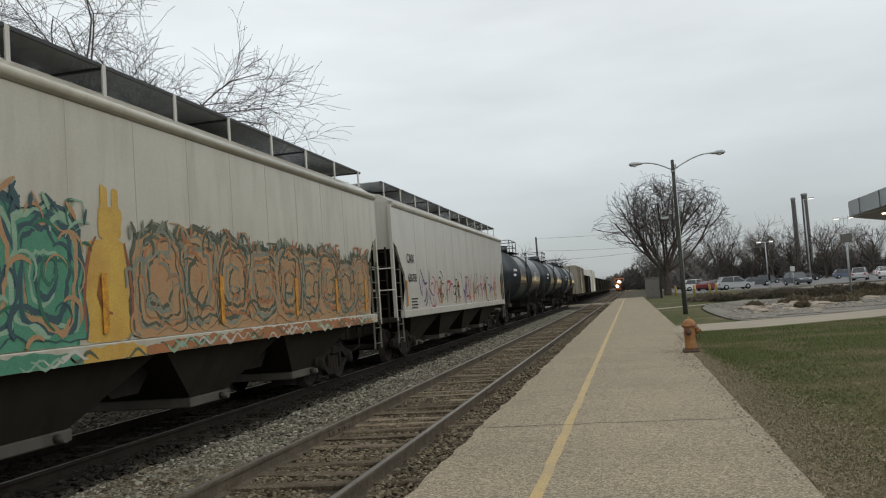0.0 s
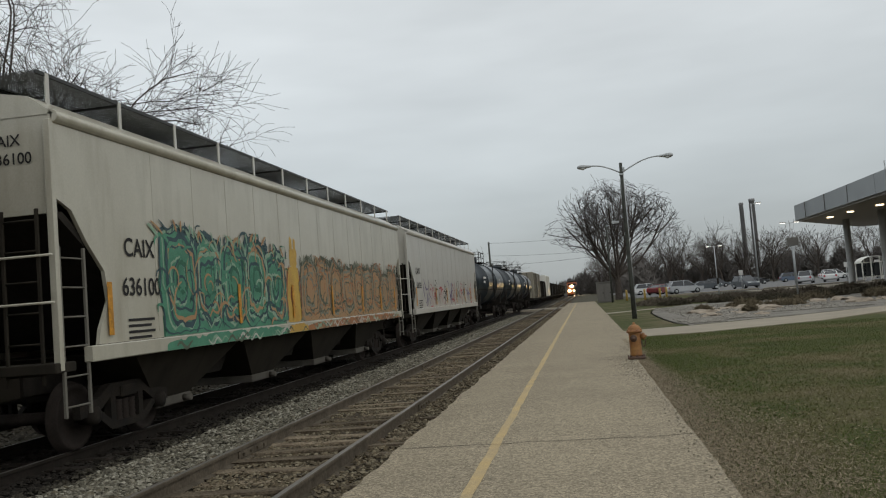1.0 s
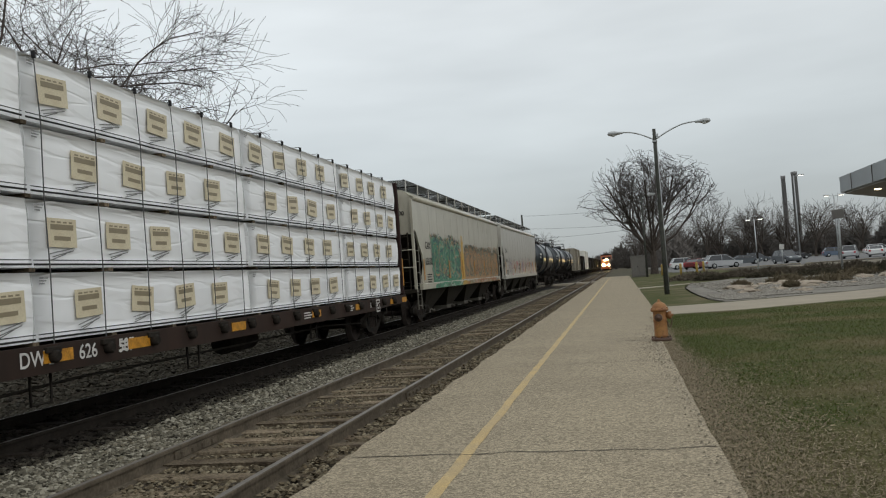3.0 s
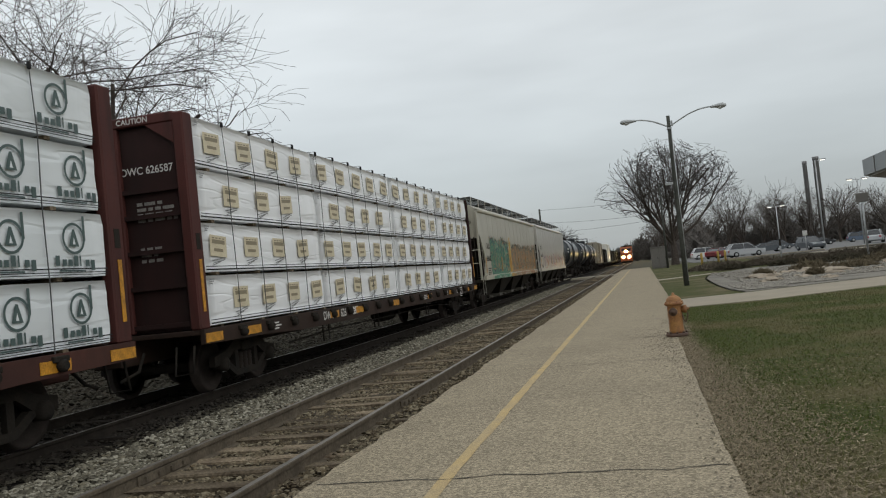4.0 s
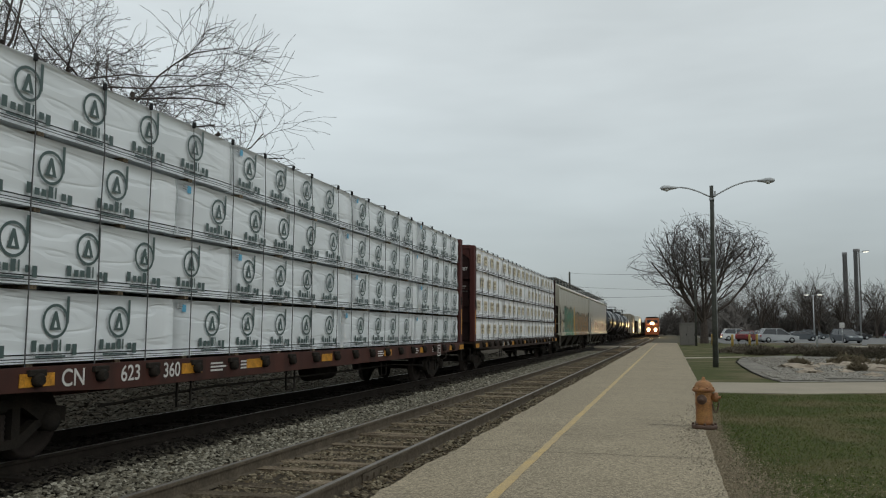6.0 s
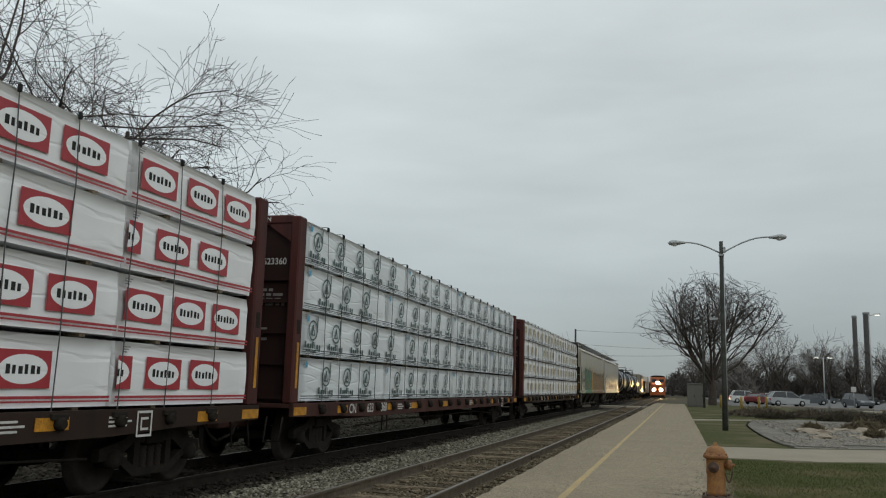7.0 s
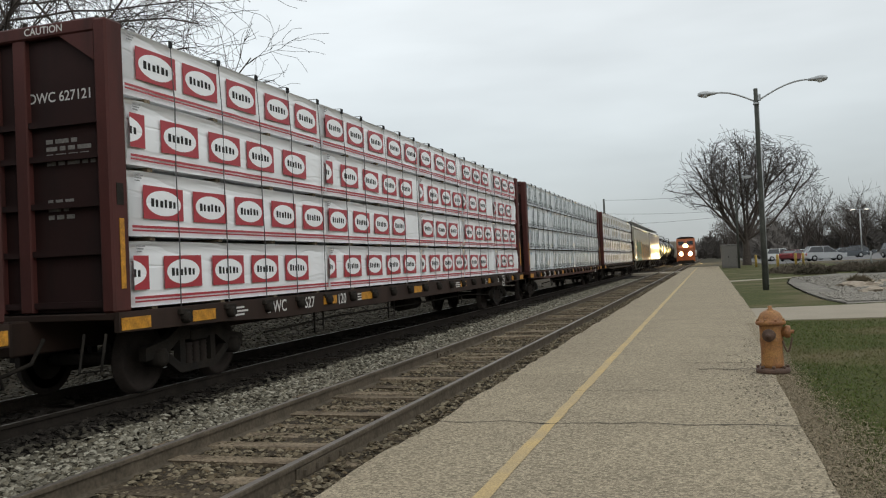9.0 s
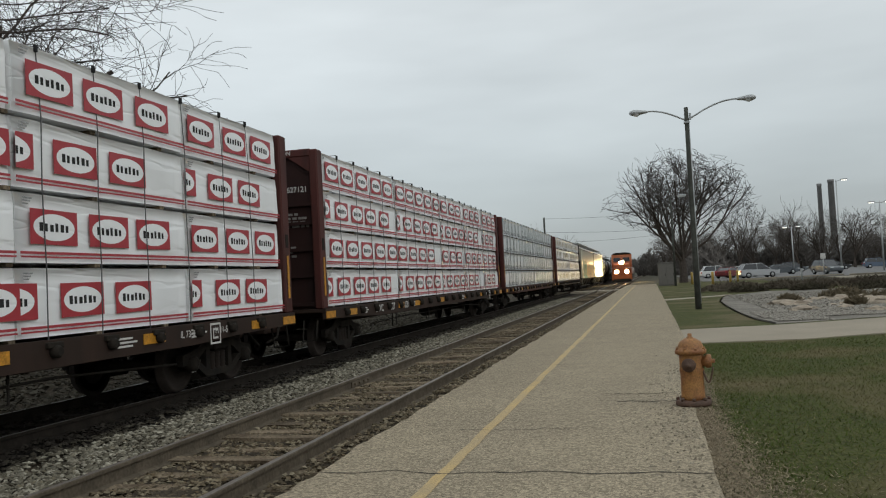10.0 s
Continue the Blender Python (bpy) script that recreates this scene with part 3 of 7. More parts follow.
def bed_z(x, y):
    """The top of the ballast: cribs between the near rails, a shoulder between the tracks, the freight track's bed."""
    n = 0.03 * noise.noise((x * 1.3, y * 1.3, 0)) + 0.022 * noise.noise((x * 3.1, y * 3.1, 4))
    if x > 0.06:
        return -0.235 - 0.06 * (x - 0.06) + n
    if x > -1.56:
        return -0.255 + n
    if x > -3.6:
        return -0.25 + 0.03 * math.sin((x + 1.56) * 1.5) + n
    if x > -5.6:
        return -0.26 + n
    return max(-0.42, -0.26 - 0.09 * (-5.6 - x)) + n


def ballast():
    bm = bmesh.new()
    xs = [-16 + 0.7 * k for k in range(11)] + [-8.4 + 0.35 * k for k in range(27)]
    ys = [-20 + 0.8 * k for k in range(120)] + [80 + 8 * k for k in range(50)]
    rows = [[bm.verts.new((min(x, 0.84), y, bed_z(min(x, 0.84), y) - 0.02)) for y in ys] for x in xs]
    for a, b in zip(rows, rows[1:]):
        for k in range(len(ys) - 1):
            bm.faces.new((a[k], b[k], b[k + 1], a[k + 1])).smooth = True
    # bed faces under the freight train carry its shade in their colour
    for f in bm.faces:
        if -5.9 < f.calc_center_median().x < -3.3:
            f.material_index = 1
    tagged(part("ballast_bed", bm, [M_BALLAST, M_SHADEBED]), "dark bed of crushed stone under both tracks", "ballast", kind="structure")
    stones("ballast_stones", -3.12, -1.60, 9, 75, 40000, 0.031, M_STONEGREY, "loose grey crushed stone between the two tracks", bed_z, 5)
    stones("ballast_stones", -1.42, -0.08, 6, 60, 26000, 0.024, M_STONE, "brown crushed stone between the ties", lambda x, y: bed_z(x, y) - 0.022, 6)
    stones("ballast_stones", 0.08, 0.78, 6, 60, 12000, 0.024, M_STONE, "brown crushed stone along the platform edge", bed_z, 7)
    stones("ballast_stones", -3.85, -3.35, 5, 70, 6000, 0.03, M_SHADESTONE, "near-black stone beside the freight rail, train shade in its colour", bed_z, 18)
    stones("ballast_stones", -3.40, -3.05, 5, 70, 4500, 0.03, M_STONEDULL, "dark brown stone beside the freight rail", bed_z, 19)
    stones("ballast_stones", -3.12, -1.60, 3.5, 10.5, 6500, 0.03, M_STONE, "loose brown crushed stone between the two tracks", bed_z, 20)
    stones("ballast_stones", -3.12, -1.60, -9, 5, 5000, 0.034, M_STONE, "loose brown crushed stone between the two tracks", bed_z, 15)
    stones("ballast_stones", -1.42, -0.08, -9, 6, 1800, 0.03, M_STONE, "brown crushed stone between the ties", lambda x, y: bed_z(x, y) - 0.022, 16)
    stones("ballast_stones", 0.08, 0.78, -9, 6, 1800, 0.03, M_STONE, "brown crushed stone along the platform edge", bed_z, 17)
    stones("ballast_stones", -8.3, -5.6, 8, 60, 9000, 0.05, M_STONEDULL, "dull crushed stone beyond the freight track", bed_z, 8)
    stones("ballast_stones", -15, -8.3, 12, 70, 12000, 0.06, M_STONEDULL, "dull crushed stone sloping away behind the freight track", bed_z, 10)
    stones("ballast_stones", -5.5, -3.9, 6, 60, 5000, 0.04, M_SHADESTONE, "dark stone between the freight rails, train shade in its colour", bed_z, 9)


def crossing():
    """Pale concrete panels where a path crosses the tracks."""
    for x0, x1 in ((0.1, 0.74), (-1.38, -0.12), (-3.75, -1.62), (-5.3, -4.05), (-8, -5.6)):
        bm = bmesh.new()
        box(bm, x0, x1, 88.5, 92.0, -0.32, RAIL_Z - 0.01, 0.02)
        tagged(part("crossing_panel", bm, M_WALK), "pale concrete panel of a crossing between the rails", "crossing panel", kind="structure")


def ties(ob, cx, y0, n, pitch, width=2.5, mat_=None):
    """Weathered timber ties, each a plank with split and worn edges."""
    shapes = []
    for v in range(4):
        rnd = random.Random(40 + v)
        bm = bmesh.new()
        box(bm, -width / 2, width / 2, -0.11, 0.11, -0.17, 0, 0.012)
        for vt in bm.verts:
            vt.co += Vector((rnd.uniform(-0.03, 0.03), rnd.uniform(-0.014, 0.014), rnd.uniform(-0.012, 0.01)))
        shapes.append(part("tie", bm, mat_ or M_TIE, ob, at=pose(cx, y0 + pitch * v, RAIL_Z - 0.172 + 0.035)))
    rnd = random.Random(9)
    for k in range(4, n):
        share("tie", shapes[k % 4], ob, pose(cx + rnd.uniform(-0.06, 0.06), y0 + pitch * k + rnd.uniform(-0.04, 0.04), RAIL_Z - 0.172 + 0.035 + rnd.uniform(-0.04, 0.008), 0, rnd.uniform(-0.6, 0.6), rnd.uniform(-3.2, 3.2) + 180 * (k % 2)))


def joint_bars(ob, x, ys):
    for y in ys:
        bm = bmesh.new()
        for s in (-1, 1):
            box(bm, x + s * 0.014, x + s * 0.03, y - 0.45, y + 0.45, RAIL_Z - 0.14, RAIL_Z - 0.05, 0.004)
            for k in range(4):
                yy = y - 0.33 + 0.22 * k
                box(bm, x + s * 0.03, x + s * 0.055, yy - 0.018, yy + 0.018, RAIL_Z - 0.112, RAIL_Z - 0.076)
        part("joint_bar", bm, M_RAILSIDE, ob, "bolted rusty joint bar")


# ---------------------------------------------------------------- railway cars
def wheelset_bm(r=0.44):
    bm = bmesh.new()
    for s in (-1, 1):
        prof = [(r + 0.03, s * 0.69), (r + 0.03, s * 0.715), (r, s * 0.73), (r - 0.01, s * 0.82), (r - 0.07, s * 0.82), (r - 0.09, s * 0.785), (0.15, s * 0.765), (0.13, s * 0.84), (0.09, s * 0.86), (0.08, s * 0.62), (r - 0.09, s * 0.72), (r - 0.05, s * 0.69)]
        lathe(bm, prof, 28, "x")
    lathe(bm, [(0.085, -0.9), (0.085, 0.9)], 10, "x")
    # bolts on the bearing end, which show the turning
    for k in range(3):
        a = 2.0944 * k
        box(bm, 0.9, 0.93, 0.05 * math.cos(a) - 0.015, 0.05 * math.cos(a) + 0.015, 0.05 * math.sin(a) - 0.015, 0.05 * math.sin(a) + 0.015)
    return bm


def truck_parts(car, y):
    """A two-axle truck: side frames with spring nests, bolster, and wheelsets, which are returned."""
    for s in (-1, 1):
        bm = bmesh.new()
        prism(bm, [(-1.14, 0.42), (-1.14, 0.58), (-0.7, 0.66), (-0.42, 0.80), (0.42, 0.80), (0.7, 0.66), (1.14, 0.58), (1.14, 0.42), (0.72, 0.46), (0.45, 0.62), (-0.45, 0.62), (-0.72, 0.46)], "x", s * 0.95, s * 1.06)
        prism(bm, [(-0.82, 0.44), (-0.42, 0.19), (0.42, 0.19), (0.82, 0.44), (0.66, 0.47), (0.36, 0.29), (-0.36, 0.29), (-0.66, 0.47)], "x", s * 0.953, s * 1.057)
        for yy in (-0.36, 0.36):
            box(bm, min(s * 0.955, s * 1.055), max(s * 0.955, s * 1.055), yy - 0.06, yy + 0.06, 0.27, 0.64)
        for yy in (-0.87, 0.87):
            lathe(bm, [(0.12, s * 0.90), (0.12, s * 1.12), (0.05, s * 1.15)], 12, "x")
            for v in bm.verts[-36:]:
                v.co.y += yy
                v.co.z += 0.44
        frame_ob = part("side_frame", bm, M_DARK, car, "dark cast steel side frame", pose(0, y, 0))
        for k in (-0.17, 0, 0.17):
            bm = bmesh.new()
            lathe(bm, [(0.055 + 0.012 * (j % 2), 0.27 + 0.03 * j) for j in range(11)], 8, "z")
            part("spring", bm, M_WHEEL, frame_ob, "coil spring", pose(s * 1.0, k, 0))
    bm = bmesh.new()
    box(bm, -1.1, 1.1, -0.2, 0.2, 0.59, 0.75, 0.02)
    part("bolster", bm, M_DARK, car, "", pose(0, y, 0))
    sets = []
    for yy in (-0.87, 0.87):
        sets.append((share("wheelset", WHEELSET, car, pose(0, y + yy, 0.44)), y + yy))
    return sets


WHEELSET = part("wheelset", wheelset_bm(), M_WHEEL)
WHEELS = []


def coupler(car, y, s):
    bm = bmesh.new()
    box(bm, -0.14, 0.14, min(y, y + s * 0.75), max(y, y + s * 0.75), 0.72, 0.96, 0.02)
    box(bm, -0.22, 0.16, min(y + s * 0.5, y + s * 0.8), max(y + s * 0.5, y + s * 0.8), 0.70, 1.0, 0.04)
    tube(bm, [(0.45, y, 0.8), (0.5, y + s * 0.25, 0.55), (0.42, y + s * 0.6, 0.45)], 0.025, 6)
    part("coupler", bm, M_DARK, car)


def ladder(car, x, y, z0, z1, rungs, width, axis, material, out=0.0):
    """Two flat stiles with round rungs between them."""
    first = None
    for s in (-0.5, 0.5):
        bm = bmesh.new()
        if axis == "y":
            box(bm, x - 0.018, x + 0.018, y + s * width - 0.02, y + s * width + 0.02, z0, z1, 0.004)
        else:
            box(bm, x + s * width - 0.02, x + s * width + 0.02, y - 0.018, y + 0.018, z0, z1, 0.004)
        if first is None:
            first = part("ladder", bm, material, car)
        else:
            part("stile", bm, material, first)
    src = None
    for k in range(rungs):
        m = pose(x, y, z0 + 0.12 + (z1 - z0 - 0.25) * k / max(1, rungs - 1))
        if src is None:
            bm = bmesh.new()
            w = width / 2
            tube(bm, [(0, -w, 0), (0, w, 0)] if axis == "y" else [(-w, 0, 0), (w, 0, 0)], 0.013, 5)
            src = part("rung", bm, material, first, "", m)
        else:
            share("rung", src, first, m)
    return first


def hopper_car(name, label, paint, marks, end_marks):
    """A covered hopper: straight sides over a sill, cut-back ends with ladders, sloped bays below, a roof with running boards."""
    car = empty(name)
    tagged(car, label, "freight car", group="freight train", kind="")
    H, W, E, SILL = 9.35, 1.50, 4.14, 1.36
    SEAMS = []
    bm = bmesh.new()
    cut_back = [(0, E), (0, 3.12), (0.3, 3.0), (0.6, 2.62), (0.95, 2.28), (1.02, 1.9), (0.8, 1.55), (0.75, SILL)]
    prof = [(-H + a, b) for a, b in cut_back] + [(H - a, b) for a, b in cut_back[::-1]]
    for s in (-1, 1):
        n = 13
        prism(bm, prof, "x", s * W, s * (W - 0.05))
        # weld seams: shallow vertical beads
        for k in range(1, n):
            y = -H + 1.0 + (2 * H - 2.0) * k / n
            SEAMS.append((s, y))
    # roof: shallow arch
    arch = [(-W - 0.03, E - 0.02), (-1.2, E + 0.22), (-0.6, E + 0.33), (0, E + 0.36), (0.6, E + 0.33), (1.2, E + 0.22), (W + 0.03, E - 0.02)]
    prism(bm, arch, "y", -H, H)
    body = part("body", bm, paint, car)
    src = None
    for s, y in SEAMS:
        m = pose(s * W, y, 0)
        if src is None:
            bm = bmesh.new()
            box(bm, -0.004, 0.004, -0.009, 0.009, SILL + 0.1, E - 0.12)
            src = part("weld_seam", bm, paint, body, "", m)
        else:
            share("weld_seam", src, body, m)
    for s in (-1, 1):
        bm = bmesh.new()
        roll = [(s * (W + 0.004), E - 0.13)] + [(s * (W + 0.004 + 0.068 * math.cos(q)), E - 0.045 + 0.068 * math.sin(q)) for q in [-1.35 + 2.9 * k / 9 for k in range(10)]] + [(s * (W - 0.04), E + 0.045)]
        for f in prism(bm, roll, "y", -H, H)[2:]:
            f.smooth = True
        part("roof_edge", bm, paint, body, "pale top chord angle")
        bm = bmesh.new()
        box(bm, s * (W - 0.06), s * (W + 0.07), -H + 0.5, H - 0.5, 1.16, 1.355, 0.012)
        part("side_sill", bm, paint, car, "dirty side sill")
    # end walls: top sheet pale, slope sheet with shadow put into its colour
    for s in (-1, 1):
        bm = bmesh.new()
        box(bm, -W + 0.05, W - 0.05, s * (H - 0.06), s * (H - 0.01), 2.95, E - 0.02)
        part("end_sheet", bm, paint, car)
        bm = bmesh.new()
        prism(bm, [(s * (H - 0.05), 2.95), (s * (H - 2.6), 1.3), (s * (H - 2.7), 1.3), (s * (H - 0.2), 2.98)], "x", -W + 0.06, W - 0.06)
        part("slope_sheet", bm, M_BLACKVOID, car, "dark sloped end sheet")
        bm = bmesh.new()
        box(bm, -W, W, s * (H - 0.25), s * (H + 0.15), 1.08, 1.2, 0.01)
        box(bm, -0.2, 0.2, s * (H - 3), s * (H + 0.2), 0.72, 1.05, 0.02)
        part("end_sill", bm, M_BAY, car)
        for xx in (-W + 0.04, -0.55, 0.55, W - 0.04):
            bm = bmesh.new()
            box(bm, xx - 0.045, xx + 0.045, s * (H - 0.02), s * (H + 0.06), 1.1, 4.05 if abs(xx) > 1 else 3.0, 0.008)
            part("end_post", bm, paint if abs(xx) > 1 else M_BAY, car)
        ladder(car, W - 0.02, s * (H - 0.28), 0.55, 2.55, 6, 0.5, "y", M_LADDER)
        ladder(car, W - 0.42, s * (H + 0.09), 0.95, 3.0, 6, 0.45, "x", M_BAY)
        bm = bmesh.new()
        for z in (1.9, 2.45):
            tube(bm, [(-W, s * (H + 0.12), z), (W, s * (H + 0.12), z)], 0.016, 5)
        part("grab_rail", bm, paint, car)
        bm = bmesh.new()
        tube(bm, [(-0.75, s * (H + 0.02), 1.7), (-0.75, s * (H + 0.12), 1.7)], [0.28, 0.28], 16)
        part("brake_wheel", bm, M_DARK, car)
        coupler(car, s * (H + 0.0), s)
    # bays: sloped pockets that taper to outlets, with dark slots between
    edges = [-7.6, -3.85, 0.0, 3.85, 7.6]
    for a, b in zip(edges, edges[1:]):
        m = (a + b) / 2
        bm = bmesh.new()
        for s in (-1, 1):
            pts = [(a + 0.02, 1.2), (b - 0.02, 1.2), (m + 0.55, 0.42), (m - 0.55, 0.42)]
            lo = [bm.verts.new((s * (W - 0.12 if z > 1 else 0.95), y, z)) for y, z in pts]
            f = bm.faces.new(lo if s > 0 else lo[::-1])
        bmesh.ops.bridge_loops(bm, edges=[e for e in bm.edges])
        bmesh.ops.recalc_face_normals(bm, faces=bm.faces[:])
        bay = part("hopper_bay", bm, M_BAY, car, "grimy sloped discharge bay, darkened further for under-car shade")
        bm = bmesh.new()
        box(bm, -0.98, 0.98, m - 0.6, m + 0.6, 0.28, 0.42, 0.015)
        tube(bm, [(0.98, m + 0.3, 0.35), (1.12, m + 0.3, 0.35)], 0.05, 8)
        part("outlet_gate", bm, M_GATE, bay, "pale steel outlet gate")
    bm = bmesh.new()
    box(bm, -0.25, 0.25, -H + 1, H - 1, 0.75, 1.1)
    # shadow-coloured wedges stand in for the dim gaps between bays
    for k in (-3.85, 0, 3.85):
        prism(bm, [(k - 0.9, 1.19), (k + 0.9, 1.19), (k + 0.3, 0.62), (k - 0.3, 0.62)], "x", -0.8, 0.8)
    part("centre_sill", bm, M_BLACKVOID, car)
    # running boards: posts and grating panels along the roof
    for s in (-1, 1):
        bm = bmesh.new()
        quad(bm, [(s * 0.42, -H + 0.1, E + 0.56), (s * 0.42, H - 0.1, E + 0.56), (s * 1.24, H - 0.1, E + 0.56), (s * 1.24, -H + 0.1, E + 0.56)])
        quad(bm, [(s * 0.42, -H + 0.1, E + 0.535), (s * 0.42, H - 0.1, E + 0.535), (s * 1.24, H - 0.1, E + 0.535), (s * 1.24, -H + 0.1, E + 0.535)])
        board = part("running_board", bm, M_GRATE, car, "open grey steel roof walkway")
        for x0, x1 in ((0.40, 0.43), (1.235, 1.265)):
            bm = bmesh.new()
            box(bm, min(s * x0, s * x1), max(s * x0, s * x1), -H + 0.1, H - 0.1, E + 0.52, E + 0.565)
            part("edge_bar", bm, M_GRATEBAR, board)
        bar = None
        for k in range(6):
            m = pose(0, -H + 0.3 + (2 * H - 0.6) * (2 * k + 1) / 11, 0)
            if bar is None:
                bm = bmesh.new()
                box(bm, min(s * 0.42, s * 1.24), max(s * 0.42, s * 1.24), -0.02, 0.02, E + 0.50, E + 0.53)
                bar = part("cross_bar", bm, M_GRATEBAR, board, "", m)
            else:
                share("cross_bar", bar, board, m)
    src = None
    for s in (-1, 1):
        for k in range(12):
            y = -H + 0.3 + (2 * H - 0.6) * k / 11
            if src is None:
                bm = bmesh.new()
                box(bm, -0.012, 0.012, -0.035, 0.035, 0.0, 0.43, 0.004)
                src = part("walkway_post", bm, M_HOPPERB, car, "pale walkway bracket", pose(s * 1.26, y, E + 0.13))
            else:
                share("walkway_post", src, car, pose(s * 1.26, y, E + 0.13))
    for k in range(6):
        y0 = -H + 0.5 + (2 * H - 1.0) * k / 6
        bm = bmesh.new()
        box(bm, -0.42, 0.42, y0 + 0.02, y0 + (2 * H - 1.0) / 6 - 0.02, E + 0.28, E + 0.56, 0.05)
        part("hatch_cover", bm, M_GRATEBAR, car, "dark long trough hatch cover")
    # yellow reflector strips low on the side
    src = None
    for y in (-8.35, -4.2, -1.4, 1.4, 4.2, 6.3, 8.2):
        m = pose(W + 0.030, y, 1.80)
        if src is None:
            bm = bmesh.new()
            box(bm, -0.003, 0.003, -0.055, 0.055, -0.34, 0.34)
            src = part("reflector_strip", bm, M_REFL, car, "yellow reflective strip", m)
        else:
            share("reflector_strip", src, car, m)
    for body_text, size, y, z in marks:
        words("car_number", body_text, size, M_INK, car, Matrix.Translation((W + 0.012, y, z)) @ SIDE)
    for body_text, size, x, z in end_marks:
        words("car_number", body_text, size, M_INK, car, Matrix.Translation((x, -H - 0.004, z)) @ REAR)
    # small print as plain bars
    for k in range(4):
        bm = bmesh.new()
        quad(bm, [(W + 0.010, -H + 1.45, 1.62 - 0.08 * k), (W + 0.010, -H + 2.15 - 0.1 * (k % 2), 1.62 - 0.08 * k), (W + 0.010, -H + 2.15 - 0.1 * (k % 2), 1.655 - 0.08 * k), (W + 0.010, -H + 1.45, 1.655 - 0.08 * k)])
        part("small_print", bm, M_INK, car)
    for y in (-7.25, 7.25):
        WHEELS.extend(truck_parts(car, y))
    return car


def spray_panel(car, name, material, y0, y1, z0, z1, seed, label, tips=0.35, x=1.5115):
    """Paint sprayed on a side: a thin skin whose upper edge follows the letters."""
    bm = bmesh.new()
    n = int((y1 - y0) / 0.07)
    rows = []
    for k in range(n + 1):
        y = y0 + (y1 - y0) * k / n
        e = min(1.0, 5 * k / n, 5 * (n - k) / n)
        top = z0 + (z1 - z0) * (0.55 + 0.45 * e ** 0.5) - tips * abs(noise.noise((y * 1.1, seed, 0))) - 0.10 * abs(noise.noise((y * 4.1, seed, 4)))
        rows.append((bm.verts.new((x, y, z0)), bm.verts.new((x, y, max(top, z0 + 0.03)))))
    for a, b in zip(rows, rows[1:]):
        bm.faces.new((a[0], b[0], b[1], a[1]))
    part(name, bm, material, car, label)


def lumber_logo(kind):
    """One printed mark on the wrap, drawn as plain shapes, facing +x, about 0.55 m wide."""
    bm = bmesh.new()
    def rect(y0, y1, z0, z1, d, mi):
        quad(bm, [(d, y0, z0), (d, y1, z0), (d, y1, z1), (d, y0, z1)], mi)
    def ell(cy, cz, ry, rz, d, mi, hole=0.0):
        n = 24
        o = [(d, cy + ry * math.cos(6.28319 * k / n), cz + rz * math.sin(6.28319 * k / n)) for k in range(n)]
        if hole == 0:
            quad(bm, o, mi)
        else:
            i = [(d, cy + ry * hole * math.cos(6.28319 * k / n), cz + rz * hole * math.sin(6.28319 * k / n)) for k in range(n)]
            for k in range(n):
                quad(bm, [o[k], o[(k + 1) % n], i[(k + 1) % n], i[k]], mi)
    if kind == "red":
        rect(-0.40, 0.40, -0.20, 0.20, 0.002, 0)
        ell(0, 0, 0.35, 0.155, 0.004, 1)
        for k in range(6):
            y = -0.255 + 0.088 * k
            rect(y, y + 0.060 - 0.012 * (k % 2), -0.050, 0.050 - 0.010 * (k % 3), 0.006, 2)
        return bm, [M_RED, M_WRAP, M_INK]
    if kind == "tan":
        rect(-0.27, 0.27, -0.17, 0.17, 0.002, 0)
        rect(-0.21, 0.21, 0.035, 0.10, 0.004, 1)
        rect(-0.15, 0.15, -0.09, -0.04, 0.004, 1)
        for k, (ya, yb) in enumerate(((-0.24, 0.22), (-0.20, 0.20), (-0.22, 0.06))):
            z = -0.205 - 0.036 * k
            quad(bm, [(0.002, ya, z - 0.05), (0.002, yb, z + 0.03), (0.002, yb, z + 0.042), (0.002, ya, z - 0.038)], 2)
        for k in range(4):
            rect(-0.20 + 0.11 * k, -0.12 + 0.105 * k, 0.115, 0.135, 0.004, 1)
        return bm, [M_TAN, M_BROWNINK, M_GREYINK]
    ell(0, 0.08, 0.158, 0.158, 0.002, 0, 0.83)
    quad(bm, [(0.003, -0.07, 0.0), (0.003, 0.07, 0.0), (0.003, 0.015, 0.17), (0.003, -0.015, 0.17)], 0)
    quad(bm, [(0.0045, -0.02, 0.02), (0.0045, 0.02, 0.02), (0.0045, 0, 0.09)], 1)
    rect(0.13, 0.165, 0.06, 0.31, 0.003, 0)
    for k, (up, down) in enumerate(((0.035, 0), (0, 0), (0, 0), (0.04, 0), (0.04, 0), (0, 0), (0, 0.04))):
        y = -0.27 + 0.08 * k + (0.012 if k else 0)
        w = 0.020 if k == 4 else 0.058
        rect(y, y + w, -0.195 - down, -0.13 + up, 0.003, 0)
    rect(-0.22, 0.14, -0.25, -0.232, 0.002, 0)
    for v in bm.verts:
        v.co.y *= 1.3
        v.co.z *= 1.2
    return bm, [M_GREENINK, M_WRAPG]


